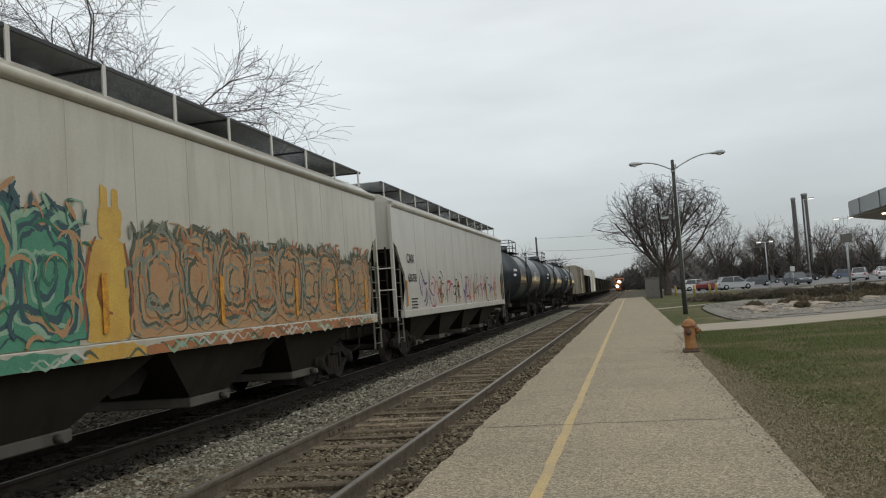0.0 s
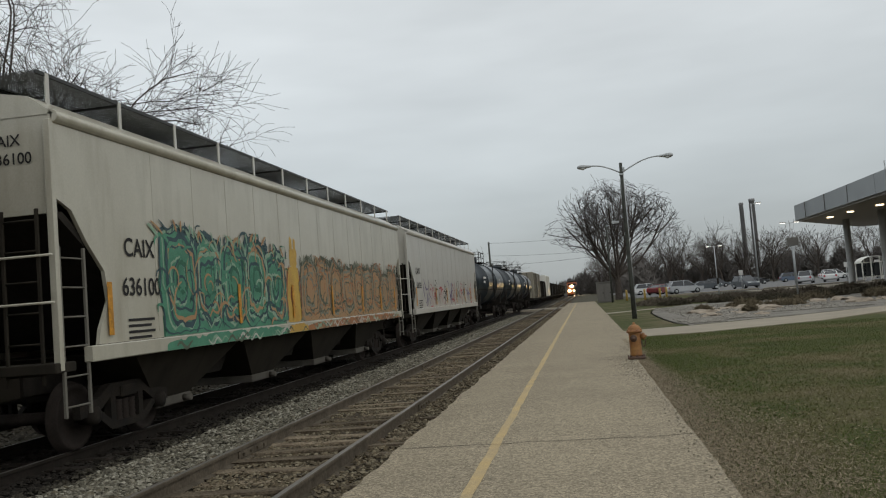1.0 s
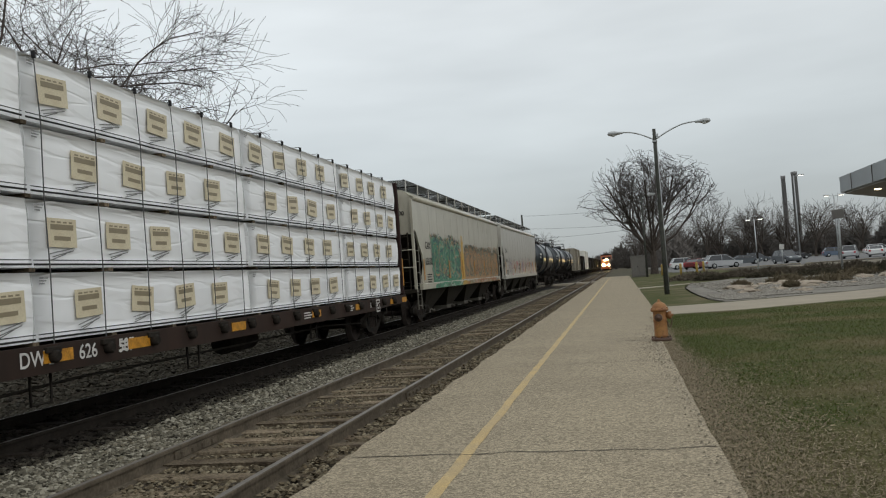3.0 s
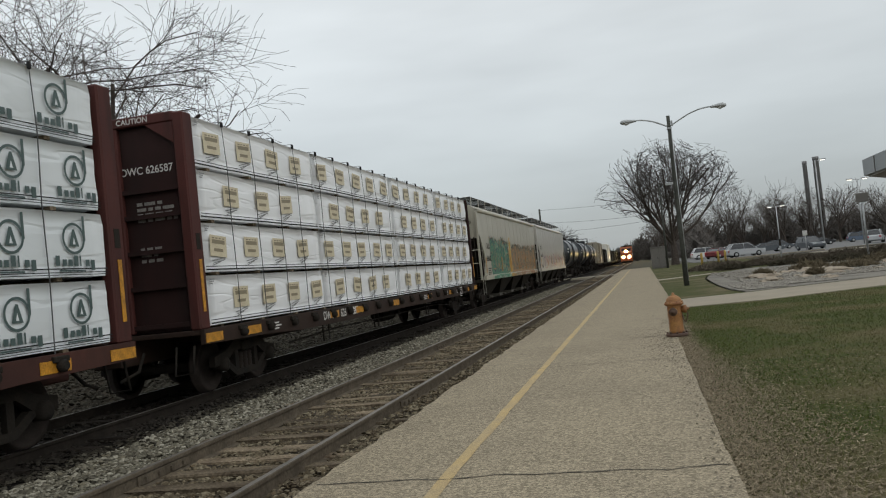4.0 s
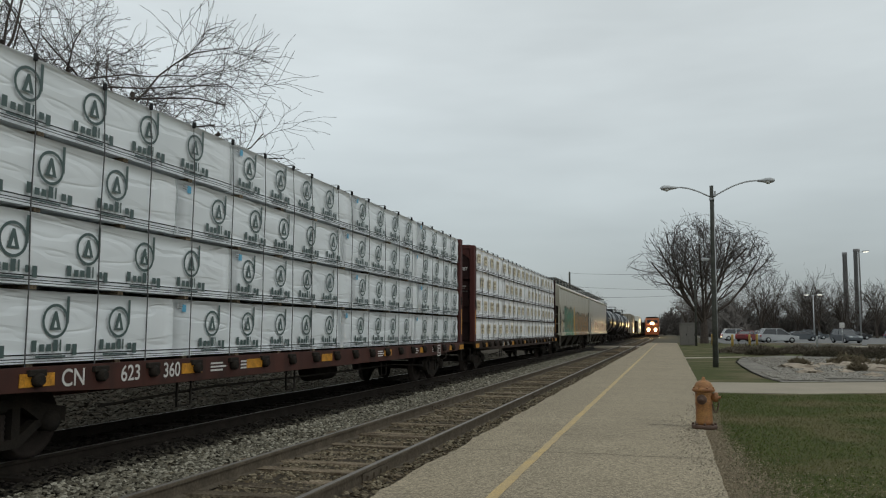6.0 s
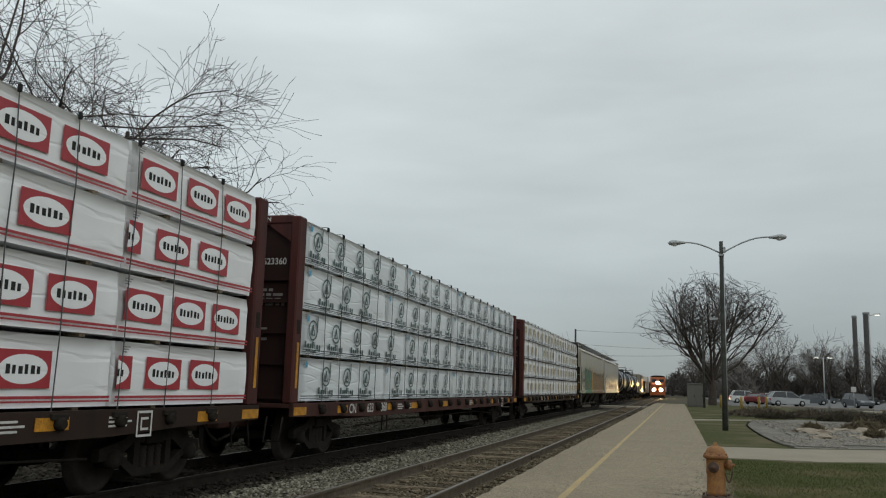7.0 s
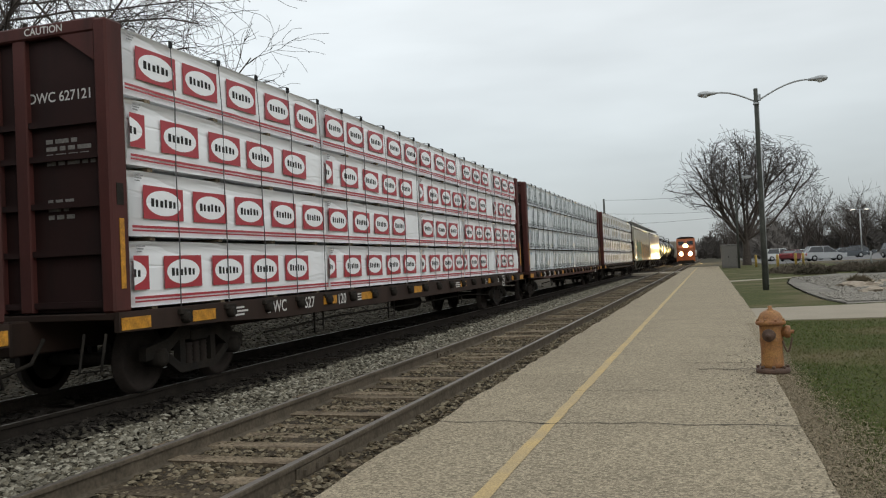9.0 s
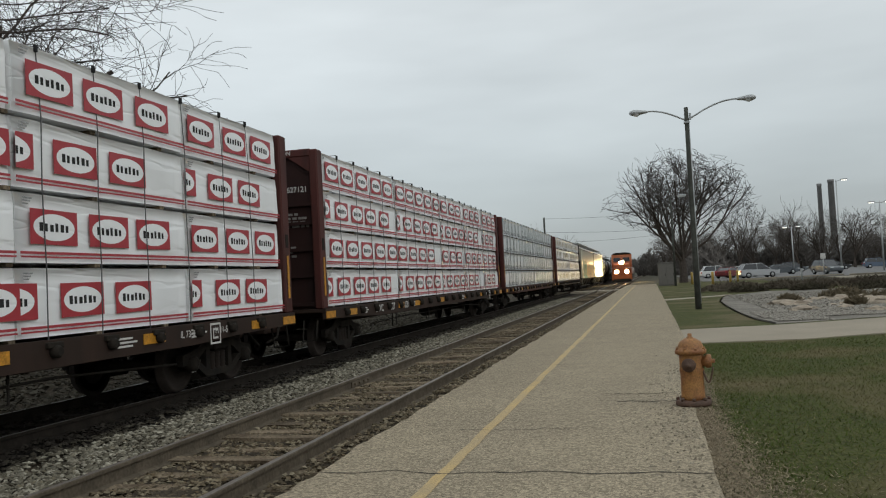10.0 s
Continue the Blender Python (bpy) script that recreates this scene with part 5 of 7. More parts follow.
HOPPER_A = hopper_car("covered_hopper", "pale grey covered hopper with green and orange graffiti", M_HOPPER, [("CAIX", 0.35, -7.52, 2.60), ("636100", 0.34, -7.50, 2.07)], [("CAIX", 0.19, 0.86, 3.84), ("636100", 0.19, 0.94, 3.62)])
def blob(bm, cy, cz, w, h, seed, x, mi, rough=0.22, n=40):
    pts = []
    for k in range(n):
        a = 6.28319 * k / n
        q = 1 + rough * noise.noise((1.3 * math.cos(a) + seed * 2.3, 1.3 * math.sin(a), seed)) + 0.5 * rough * noise.noise((4 * math.cos(a), 4 * math.sin(a), seed + 5))
        c, d = math.cos(a), math.sin(a)
        sq = max(abs(c), abs(d)) ** 0.55
        pts.append((x, cy + w / 2 * q * c / sq * 0.92, max(1.368, cz + h / 2 * q * d / sq * 0.92)))
    f = bm.faces.new([bm.verts.new(p) for p in pts])
    f.material_index = mi


def ribbon(bm, pts, width, x, mi):
    side = []
    for k, (y, z) in enumerate(pts):
        a, b = pts[max(0, k - 1)], pts[min(len(pts) - 1, k + 1)]
        d = Vector((b[0] - a[0], b[1] - a[1])).normalized()
        w = width * (0.35 + 0.65 * math.sin(3.1416 * (k + 0.3) / (len(pts) - 0.4)))
        side.append(((y - d.y * w, z + d.x * w), (y + d.y * w, z - d.x * w)))
    for (a, b), (c, d) in zip(side, side[1:]):
        quad(bm, [(x, *a), (x, *b), (x, *d), (x, *c)], mi)


def loop_band(bm, cy, cz, w, h, seed, q0, q1, x, mi, n=44):
    """A closed band between two wavy outlines of one letter, so that bands nest like swirls."""
    rings = []
    for q in (q0, q1):
        ring = []
        for k in range(n):
            a = 6.28319 * k / n
            c, d = math.cos(a), math.sin(a)
            wob = 1 + 0.20 * noise.noise((1.4 * c + seed * 2.3, 1.4 * d, seed)) + 0.16 * noise.noise((3.4 * c, 3.4 * d + seed, q * 2.2))
            sq = max(abs(c), abs(d)) ** 0.45
            ring.append((x, cy + w / 2 * q * wob * c / sq * 0.94, max(1.368, cz + h / 2 * q * wob * d / sq * 0.94)))
        rings.append(ring)
    for k in range(n):
        j = (k + 1) % n
        quad(bm, [rings[0][k], rings[0][j], rings[1][j], rings[1][k]], mi)


def sprayed_letter(car, cy, w, z1, seed, mats, label, lines=16):
    """One sprayed letter: flat fill, nested wavy bands, curled strokes, and flicked tips along its top."""
    rnd = random.Random(seed)
    bm = bmesh.new()
    z0 = 1.37
    cz, h = (z0 + z1) / 2, z1 - z0
    x = 1.5050 + (seed % 4) * 0.0018
    blob(bm, cy, cz, w * 1.18, h * 1.06, seed, x, 0)
    blob(bm, cy, cz - 0.04, w * 1.10, h * 0.98, seed, x + 0.0016, 1)
    order = (2, 0, 3, 0, 1, 2, 0, 4) if seed % 2 else (0, 2, 0, 3, 2, 0, 1, 4)
    q = 0.98
    for k, mi in enumerate(order):
        step = rnd.uniform(0.045, 0.11)
        loop_band(bm, cy + 0.05 * w * math.sin(k), cz + 0.03 * h * math.cos(k * 1.7), w, h, seed + 0.15 * k, q, q - step, x + 0.0030 + 0.0003 * k, mi)
        q -= step + rnd.uniform(0.0, 0.04)
    for k in range(lines):
        y, z = cy + rnd.uniform(-0.5, 0.5) * w, cz + rnd.uniform(-0.5, 0.40) * h
        a, turn, ln = rnd.uniform(0.4, 2.7), rnd.choice((-1, 1)) * rnd.uniform(0.15, 0.5), rnd.uniform(0.04, 0.09)
        pts = []
        for j in range(9):
            pts.append((min(max(y, cy - w * 0.62), cy + w * 0.62), min(max(z, z0), z1 + 0.04)))
            y, z, a = y + ln * math.cos(a), z + ln * math.sin(a), a + turn
        ribbon(bm, pts, rnd.uniform(0.010, 0.032), x + 0.0060 + 0.0001 * k, rnd.choice((0, 0, 1, 2, 2, 3, 3, 4)))
    for k in range(10):
        y, z = cy + (k / 9 - 0.5) * w * 1.05, z1 - 0.10 - 0.12 * abs(k / 4.5 - 1) ** 2
        lean = rnd.gauss(0, 0.35)
        pts = [(y + lean * 0.05 * j + 0.006 * j * j * lean, z + 0.035 * j) for j in range(6)]
        ribbon(bm, pts, rnd.uniform(0.014, 0.035), x + 0.0095 + 0.0001 * k, rnd.choice((0, 0, 2, 3)))
    tagged(part("graffiti", bm, mats, car, label), kind="stuff")


INK_OLIVE = mat("olive_spray", (0.085, 0.095, 0.06), 0.6, vary=0.2, bump=0)
INK_GREY = mat("grey_green_spray", (0.20, 0.21, 0.155), 0.6, vary=0.2, bump=0)
INK_ORANGE = mat("orange_spray", (0.34, 0.135, 0.045), 0.6, vary=0.25, scale=2, second=(0.27, 0.12, 0.05), bump=0)
INK_RUST = mat("rust_spray", (0.26, 0.085, 0.04), 0.6, vary=0.2, bump=0)
INK_TEAL = mat("teal_spray", (0.045, 0.17, 0.105), 0.6, vary=0.3, scale=2, second=(0.08, 0.25, 0.15), bump=0)
INK_BUFF = mat("buff_orange_spray", (0.36, 0.19, 0.085), 0.6, vary=0.25, scale=2, second=(0.33, 0.22, 0.11), bump=0)
INK_GREEN = mat("deep_green_spray", (0.03, 0.13, 0.075), 0.6, vary=0.2, bump=0)
INK_DTEAL = mat("dark_teal_spray", (0.035, 0.075, 0.085), 0.6, vary=0.2, bump=0)
INK_MINT = mat("mint_spray", (0.24, 0.36, 0.25), 0.6, vary=0.2, bump=0)
rnd_g = random.Random(77)
for k in range(5):
    sprayed_letter(HOPPER_A, -6.35 + 1.0 * k, 1.22, 2.98 + rnd_g.uniform(-0.12, 0.08), 11 + k, [INK_DTEAL, INK_TEAL, INK_MINT, INK_BUFF, INK_GREEN], "green and teal sprayed letter with orange strokes", 22)
for k in range(9):
    sprayed_letter(HOPPER_A, -0.2 + 1.03 * k, 1.22, 2.78 + rnd_g.uniform(-0.12, 0.1) - 0.012 * k, 31 + k, [INK_OLIVE, INK_BUFF, INK_GREY, INK_ORANGE, INK_BUFF], "orange and olive sprayed letter", 20)
bm = bmesh.new()
blob(bm, -1.30, 2.0, 0.86, 1.25, 3, 1.5062, 0, 0.12)
blob(bm, -1.22, 2.72, 0.5, 0.42, 4, 1.5068, 0, 0.2)
blob(bm, -1.32, 2.98, 0.16, 0.36, 6, 1.5074, 0, 0.2)
blob(bm, -1.10, 2.98, 0.14, 0.32, 8, 1.5074, 0, 0.2)
blob(bm, -1.30, 1.52, 1.02, 0.34, 12, 1.5064, 0, 0.15)
for line in ([(-1.45, 2.1), (-1.5, 1.9), (-1.42, 1.72), (-1.25, 1.68)], [(-1.74, 1.5), (-1.76, 1.8), (-1.72, 2.1), (-1.62, 2.4), (-1.50, 2.55)], [(-0.86, 1.5), (-0.84, 1.85), (-0.88, 2.2), (-0.96, 2.5)]):
    ribbon(bm, line, 0.028, 1.5135, 1)
tagged(part("graffiti", bm, [M_SPRAYY, INK_RUST], HOPPER_A, "plain yellow sprayed shape"), kind="stuff")
for m_, y0, y1, sd in ((INK_TEAL, -7.0, -1.9, 1), (M_SPRAYY, -1.9, -0.7, 2), (INK_ORANGE, -0.7, 8.5, 3)):
    spray_panel(HOPPER_A, "graffiti", m_, y0, y1, 1.165, 1.352, sd, "overspray on the side sill", 0.05, 1.5745)
for m_, y0, y1, z1, sd in ((INK_GREEN, -6.95, -1.85, 2.1, 4), (INK_TEAL, -6.9, -1.9, 1.75, 5), (INK_GREY, -0.7, 8.5, 2.2, 6), (INK_BUFF, -0.75, 8.5, 1.85, 7)):
    spray_panel(HOPPER_A, "graffiti", m_, y0, y1, 1.365, z1, sd, "soft overspray under the letters", 0.45, 1.5035 + 0.0002 * sd)
rnd_g = random.Random(90)
for k in range(3):
    bm = bmesh.new()
    for q in range(16):
        y, z = rnd_g.uniform(-6.9, 8.3), rnd_g.uniform(1.19, 1.27)
        ribbon(bm, [(y + 0.07 * j, z + 0.05 * math.sin(j * 1.1 + q)) for j in range(8)], rnd_g.uniform(0.012, 0.03), 1.5760 + 0.0001 * q, 0)
    tagged(part("graffiti", bm, (INK_MINT, M_HOPPERB, INK_OLIVE)[k], HOPPER_A, "stray sprayed strokes on the sill"), kind="stuff")
HOPPER_B = hopper_car("covered_hopper", "pale covered hopper with small scrawled graffiti", M_HOPPERB, [("CAIX", 0.34, -7.75, 2.72), ("636738", 0.30, -7.65, 2.20)], [("CAIX", 0.2, 0.35, 3.85)])
INK_PURPLE = mat("purple_spray", (0.12, 0.08, 0.20), 0.6, vary=0.2, bump=0)
for k in range(12):
    rnd_k = random.Random(500 + k)
    bm = bmesh.new()
    cy = -6.2 + 1.18 * k
    for q in range(9):
        y, z, a = cy + rnd_k.uniform(-0.45, 0.45), rnd_k.uniform(1.5, 2.15), rnd_k.uniform(0, 6.28)
        turn, pts = rnd_k.uniform(-0.5, 0.5), []
        for j in range(8):
            pts.append((y, min(max(z, 1.38), 2.45)))
            y, z, a = y + 0.09 * math.cos(a), z + 0.09 * math.sin(a), a + turn
        ribbon(bm, pts, rnd_k.uniform(0.015, 0.04), 1.506 + 0.0004 * q, 0)
    tagged(part("graffiti", bm, (INK_PURPLE, M_RED, INK_OLIVE, M_RED, M_INK)[k % 5], HOPPER_B, "thin scrawled spray tag"), kind="stuff")
TAN_CAR = centerbeam_car("centerbeam_car", "lumber car with white wrapped bundles marked in tan", "tan", 11, M_BROWNSILL, [("DWC", 0.24, -LH_NUM, ) for LH_NUM in (5.6,)] + [("626", 0.24, -4.7), ("587", 0.24, -3.9), ("IL 73-0", 0.13, 7.4)], "DWC 626587")
GREEN_CAR = centerbeam_car("centerbeam_car", "lumber car with grey-white bundles marked in dark green", "green", 23, M_SILL, [("CN", 0.27, -7.9), ("623", 0.27, -6.85), ("360", 0.27, -5.95)], "DWC 623360")
RED_CAR = centerbeam_car("centerbeam_car", "lumber car with white wrapped bundles marked in red", "red", 37, M_BROWNSILL, [("DWC", 0.25, -7.15), ("627", 0.25, -6.05), ("120", 0.25, -4.76)], "DWC 627121")
RED_CAR_B = centerbeam_car("centerbeam_car", "lumber car with white wrapped bundles marked in red", "red", 51, M_BROWNSILL, [("IL 73-0", 0.14, 6.9), ("H 11-5", 0.14, 7.9)], "")
TANK = tank_car("tank_car", "glossy black tank car with top railing")
LOCO = locomotive()


# ---------------------------------------------------------------- trees and plants
def grow(rnd, pts_out, p, d, length, r, level, top, droop, limbs, wander=0.21):
    """One limb: a wandering line, then its side limbs."""
    n = 6 if level < 3 else (4 if level < top else 3) if wander > 0.2 else 5
    line, radii = [p.copy()], [r]
    for k in range(n):
        d = (d + Vector((rnd.gauss(0, wander), rnd.gauss(0, wander), rnd.gauss(0.04, wander * 0.7) - droop * 0.05 * level))).normalized()
        p = p + d * length / n
        line.append(p.copy())
        radii.append(r * (1 - 0.55 * (k + 1) / n))
    pts_out.append((level, line, radii))
    if level >= top:
        return
    for j in range(limbs[level]):
        t = rnd.uniform(0.3, 1.0)
        k = min(n - 1, int(t * n))
        base = line[k].lerp(line[k + 1], t * n - k)
        axis = (line[k + 1] - line[k]).normalized()
        side = axis.orthogonal().normalized()
        side = Matrix.Rotation(rnd.uniform(0, 6.283), 3, axis) @ side
        a = rnd.uniform(0.45, 1.0)
        nd = (axis * math.cos(a) + side * math.sin(a)).normalized()
        if level == 0:
            nd.z = max(nd.z, 0.15)
        grow(rnd, pts_out, base, nd, length * rnd.uniform(0.38, 0.66), max(0.006, radii[k] * rnd.uniform(0.4, 0.6)), level + 1, top, droop, limbs, wander)


def bare_tree(name, label, x, y, z, seed, height, limbs, top, r, trunk=0.28, droop=0.4, twig=M_TWIG, forks=5, spread=0.7, minr=0.010, dome=None, forkr=0.55, wander=0.21):
    rnd = random.Random(seed)
    out = []
    th = height * trunk
    out.append((0, [Vector((0, 0, -0.2)), Vector((0.05, 0, th * 0.5)), Vector((0, 0.05, th)), Vector((0.0, 0.0, th * 1.25))], [r * 1.3, r, r * 0.9, r * 0.7]))
    for f in range(forks):
        a = 2.39996 * f + rnd.uniform(-0.3, 0.3)
        lean = spread * (0.15 + 1.1 * ((f * 0.618) % 1.0))
        d = Vector((math.cos(a) * lean, math.sin(a) * lean, 1.0)).normalized()
        grow(rnd, out, Vector((0, 0, th * rnd.uniform(0.8, 1.2))), d, height * (1 - trunk) * rnd.uniform(0.62, 0.8), r * forkr, 1, top, droop, [0] + limbs, wander)
    ob = empty(name, x, y, z)
    tagged(ob, label, "tree")
    bm, bm2 = bmesh.new(), bmesh.new()
    for level, line, radii in out:
        tip = line[-1]
        if dome and level > 1 and ((0.92 + 0.12 * noise.noise(tip * 0.45)) ** -2 * (math.hypot(tip.x, tip.y) ** 2 / dome[0] ** 2 + (max(0, tip.z - dome[1]) / dome[2]) ** 2) > 1 or tip.z < 2.6 + 0.62 * math.hypot(tip.x, tip.y)):
            continue
        if level <= 2:
            tube(bm, line, [max(minr * 1.3, q) for q in radii], 6 if level < 2 else 5, False)
        else:
            tube(bm2, line, [max(minr, q) for q in radii], 3, False)
    part("trunk", bm, M_BARK, ob, "dark bare trunk and limbs")
    part("crown", bm2, twig, ob, "leafless twigs")
    return ob


def clump(name, label, cat, x, y, z, w, d, h, n, material, seed, up=0.5, size=0.06):
    """A low shrub of many small leaves and stems with an uneven outline."""
    rnd = random.Random(seed)
    bm = bmesh.new()
    for k in range(n):
        a, q = rnd.uniform(0, 6.283), rnd.random() ** 0.6
        lump = 0.7 + 0.3 * noise.noise((math.cos(a) * 1.5 + seed, math.sin(a) * 1.5, 0)) * 2
        px, py = w / 2 * q * math.cos(a) * lump, d / 2 * q * math.sin(a) * lump
        pz = h * (1 - q * q * 0.8) * rnd.uniform(0.1, 1.0) * lump
        s = size * rnd.uniform(0.6, 1.6)
        v = Vector((rnd.gauss(0, 1), rnd.gauss(0, 1), rnd.gauss(up, 0.7))).normalized() * s
        u = v.orthogonal().normalized() * s * 0.35
        p = Vector((px, py, pz))
        bm.faces.new([bm.verts.new(p - u), bm.verts.new(p + u), bm.verts.new(p + v * 2)])
    ob = empty(name, x, y, z)
    tagged(ob, label, cat)
    part("foliage", bm, material, ob)
    return ob


def rock(x, y, z, s, seed):
    rnd = random.Random(seed)
    bm = bmesh.new()
    bmesh.ops.create_icosphere(bm, subdivisions=2, radius=1)
    for v in bm.verts:
        v.co *= 0.8 + 0.5 * noise.noise(v.co * 1.3 + Vector((seed, 0, 0)))
        v.co = Vector((v.co.x * s, v.co.y * s * 0.6, max(-0.1, v.co.z * s * 0.3)))
    tagged(part("rock", bm, M_ROCK, None, "", pose(x, y, z, 0, 0, rnd.uniform(0, 180))), "flat tan limestone rock in the gravel bed", "rock", group="bed rocks")


# ---------------------------------------------------------------- station side
def hydrant():
    ob = empty("fire_hydrant", 3.69, 20.0, 0.0)
    tagged(ob, "weathered orange iron fire hydrant with a capped outlet", "fire hydrant")
    bm = bmesh.new()
    lathe(bm, [(0.175, 0.0), (0.18, 0.015), (0.18, 0.05), (0.15, 0.06)], 24)
    for k in range(8):
        a = 0.785 * k
        lathe(bm, [(0.018, 0.05), (0.018, 0.085)], 6)
        for v in bm.verts[-12:]:
            v.co += Vector((0.155 * math.cos(a), 0.155 * math.sin(a), 0))
    part("base_flange", bm, M_HYDDARK, ob, "dark worn base flange")
    bm = bmesh.new()
    lathe(bm, [(0.125, 0.05), (0.118, 0.10), (0.115, 0.30), (0.120, 0.34), (0.125, 0.36), (0.118, 0.39), (0.120, 0.50), (0.125, 0.525)], 24)
    part("barrel", bm, M_HYD, ob)
    bm = bmesh.new()
    lathe(bm, [(0.13, 0.520), (0.156, 0.532), (0.160, 0.56), (0.150, 0.575), (0.130, 0.58), (0.128, 0.61), (0.105, 0.655), (0.06, 0.685), (0.035, 0.69), (0.035, 0.70), (0.022, 0.705), (0.022, 0.735), (0.008, 0.738)], 24)
    for k in range(8):
        a = 0.785 * k + 0.3
        box(bm, 0.142 * math.cos(a) - 0.013, 0.142 * math.cos(a) + 0.013, 0.142 * math.sin(a) - 0.013, 0.142 * math.sin(a) + 0.013, 0.565, 0.592)
    part("bonnet", bm, M_HYD, ob)
    for name, rz, r, ln, z in (("pumper_cap", -105, 0.07, 0.15, 0.42), ("hose_cap", -8, 0.07, 0.20, 0.45)):
        bm = bmesh.new()
        lathe(bm, [(r * 0.8, 0.09), (r * 0.8, ln - 0.06), (r, ln - 0.055), (r, ln - 0.01), (r * 0.8, ln), (0.022, ln + 0.003), (0.022, ln + 0.035), (0.005, ln + 0.037)], 18, "x")
        part(name, bm, M_HYD if name == "hose_cap" else M_HYDDARK, ob, "", pose(0, 0, z, 0, 0, rz))
    bm = bmesh.new()
    pts = [(0.11 + 0.10 * k / 10, -0.05, 0.36 + 0.03 * k / 10 - 0.14 * math.sin(k / 10 * 3.1416)) for k in range(11)]
    tube(bm, pts, 0.011, 5)
    part("chain", bm, M_HYDDARK, ob, "rusty cap chain")


def cobra(ob, side, reach, rise, z, r, size=1.0):
    """A curved arm with a cobra-head luminaire."""
    bm = bmesh.new()
    pts = [(side * reach * t, 0, z + rise * math.sin(t * 1.75)) for t in [k / 10 for k in range(11)]]
    tube(bm, pts, r, 6)
    part("arm", bm, M_GALV, ob)
    hx, hz = pts[-1][0], pts[-1][2]
    bm = bmesh.new()
    prof = [(0.02, -0.28), (0.07, -0.22), (0.10, -0.05), (0.15, 0.1), (0.16, 0.28), (0.10, 0.40), (0.02, 0.44)]
    lathe(bm, prof, 14, "x")
    for v in bm.verts:
        v.co = Vector((side * v.co.x * size, v.co.y * size, v.co.z * 0.72 * size))
    head = part("lamp_head", bm, M_GALV, ob, "grey cobra-head street light", pose(hx + side * 0.12, 0, hz))
    bm = bmesh.new()
    lathe(bm, [(0.13, 0), (0.12, -0.05), (0.06, -0.10), (0.01, -0.11)], 14, "z")
    part("lens", bm, M_LENS, head, "clear lens", pose(side * 0.16, 0, -0.03))


def light_pole():
    ob = empty("light_pole", 4.93, 42.2, -0.03)
    tagged(ob, "dark timber light pole with two curved lamp arms", "light pole")
    bm = bmesh.new()
    tube(bm, [(0, 0, -0.3), (0, 0, 2.5), (0, 0, 5), (0, 0, 7.2)], [0.112, 0.098, 0.084, 0.072], 12)
    part("pole", bm, M_POLE, ob)
    bm = bmesh.new()
    box(bm, -0.10, 0.10, -0.10, 0.10, 6.62, 6.70, 0.01)
    box(bm, 0.085, 0.16, -0.06, 0.06, 6.75, 6.98, 0.01)
    tube(bm, [(0.10, -0.05, 0.2), (0.09, -0.05, 3.0), (0.075, -0.04, 6.6)], 0.016, 6)
    part("bracket", bm, M_GALV, ob, "grey bracket and conduit")
    cobra(ob, -1, 1.45, 0.46, 6.72, 0.03, 0.95)
    cobra(ob, 1, 1.85, 0.62, 6.72, 0.03, 0.95)


def lamp_post(x, y, z, h, label, arms, pole_m=None, glowing=True):
    ob = empty("street_lamp", x, y, z)
    tagged(ob, label, "street lamp", group="lot lamps")
    bm = bmesh.new()
    tube(bm, [(0, 0, -0.2), (0, 0, h)], [0.11, 0.07], 8)
    part("pole", bm, pole_m or M_GALV, ob)
    for s in arms:
        bm = bmesh.new()
        tube(bm, [(0, 0, h - 0.15), (s * 0.7, 0, h)], 0.035, 5)
        part("arm", bm, pole_m or M_GALV, ob)
        bm = bmesh.new()
        box(bm, min(s * 0.6, s * 1.35), max(s * 0.6, s * 1.35), -0.22, 0.22, h - 0.05, h + 0.12, 0.03)
        head = part("lamp_head", bm, M_GALV, ob)
        bm = bmesh.new()
        box(bm, min(s * 0.68, s * 1.27), max(s * 0.68, s * 1.27), -0.18, 0.18, h - 0.085, h - 0.055)
        part("lens", bm, M_LOTLAMP if glowing else M_LENS, head)


def cabinet():
    ob = empty("utility_cabinet", 4.85, 94.0, -0.03)
    tagged(ob, "grey metal utility cabinet beside the platform", "utility cabinet")
    bm = bmesh.new()
    box(bm, -0.75, 0.75, -0.5, 0.5, 0, 2.1, 0.03)
    part("body", bm, M_CABGREY, ob)
    bm = bmesh.new()
    box(bm, -0.82, 0.82, -0.57, 0.57, 2.1, 2.2, 0.02)
    part("lid", bm, M_CABGREY, ob)
    for x in (-0.37, 0.37):
        bm = bmesh.new()
        box(bm, x - 0.34, x + 0.34, -0.53, -0.502, 0.15, 2.0, 0.01)
        d = part("door", bm, M_CABGREY, ob)
        bm = bmesh.new()
        box(bm, x + 0.24, x + 0.28, -0.57, -0.532, 0.95, 1.15)
        part("handle", bm, M_DARK, d)


def bollard(x, y, h=1.1):
    bm = bmesh.new()
    lathe(bm, [(0.11, -0.1), (0.11, h - 0.08), (0.08, h - 0.02), (0.01, h)], 12)
    tagged(part("bollard", bm, BOLLARD_M, None, "", pose(x, y, 0)), "short yellow painted steel bollard", "bollard", group="bollards")


BOLLARD_M = mat("bollard_yellow", (0.46, 0.31, 0.07), 0.6, vary=0.3, bump=0.1)


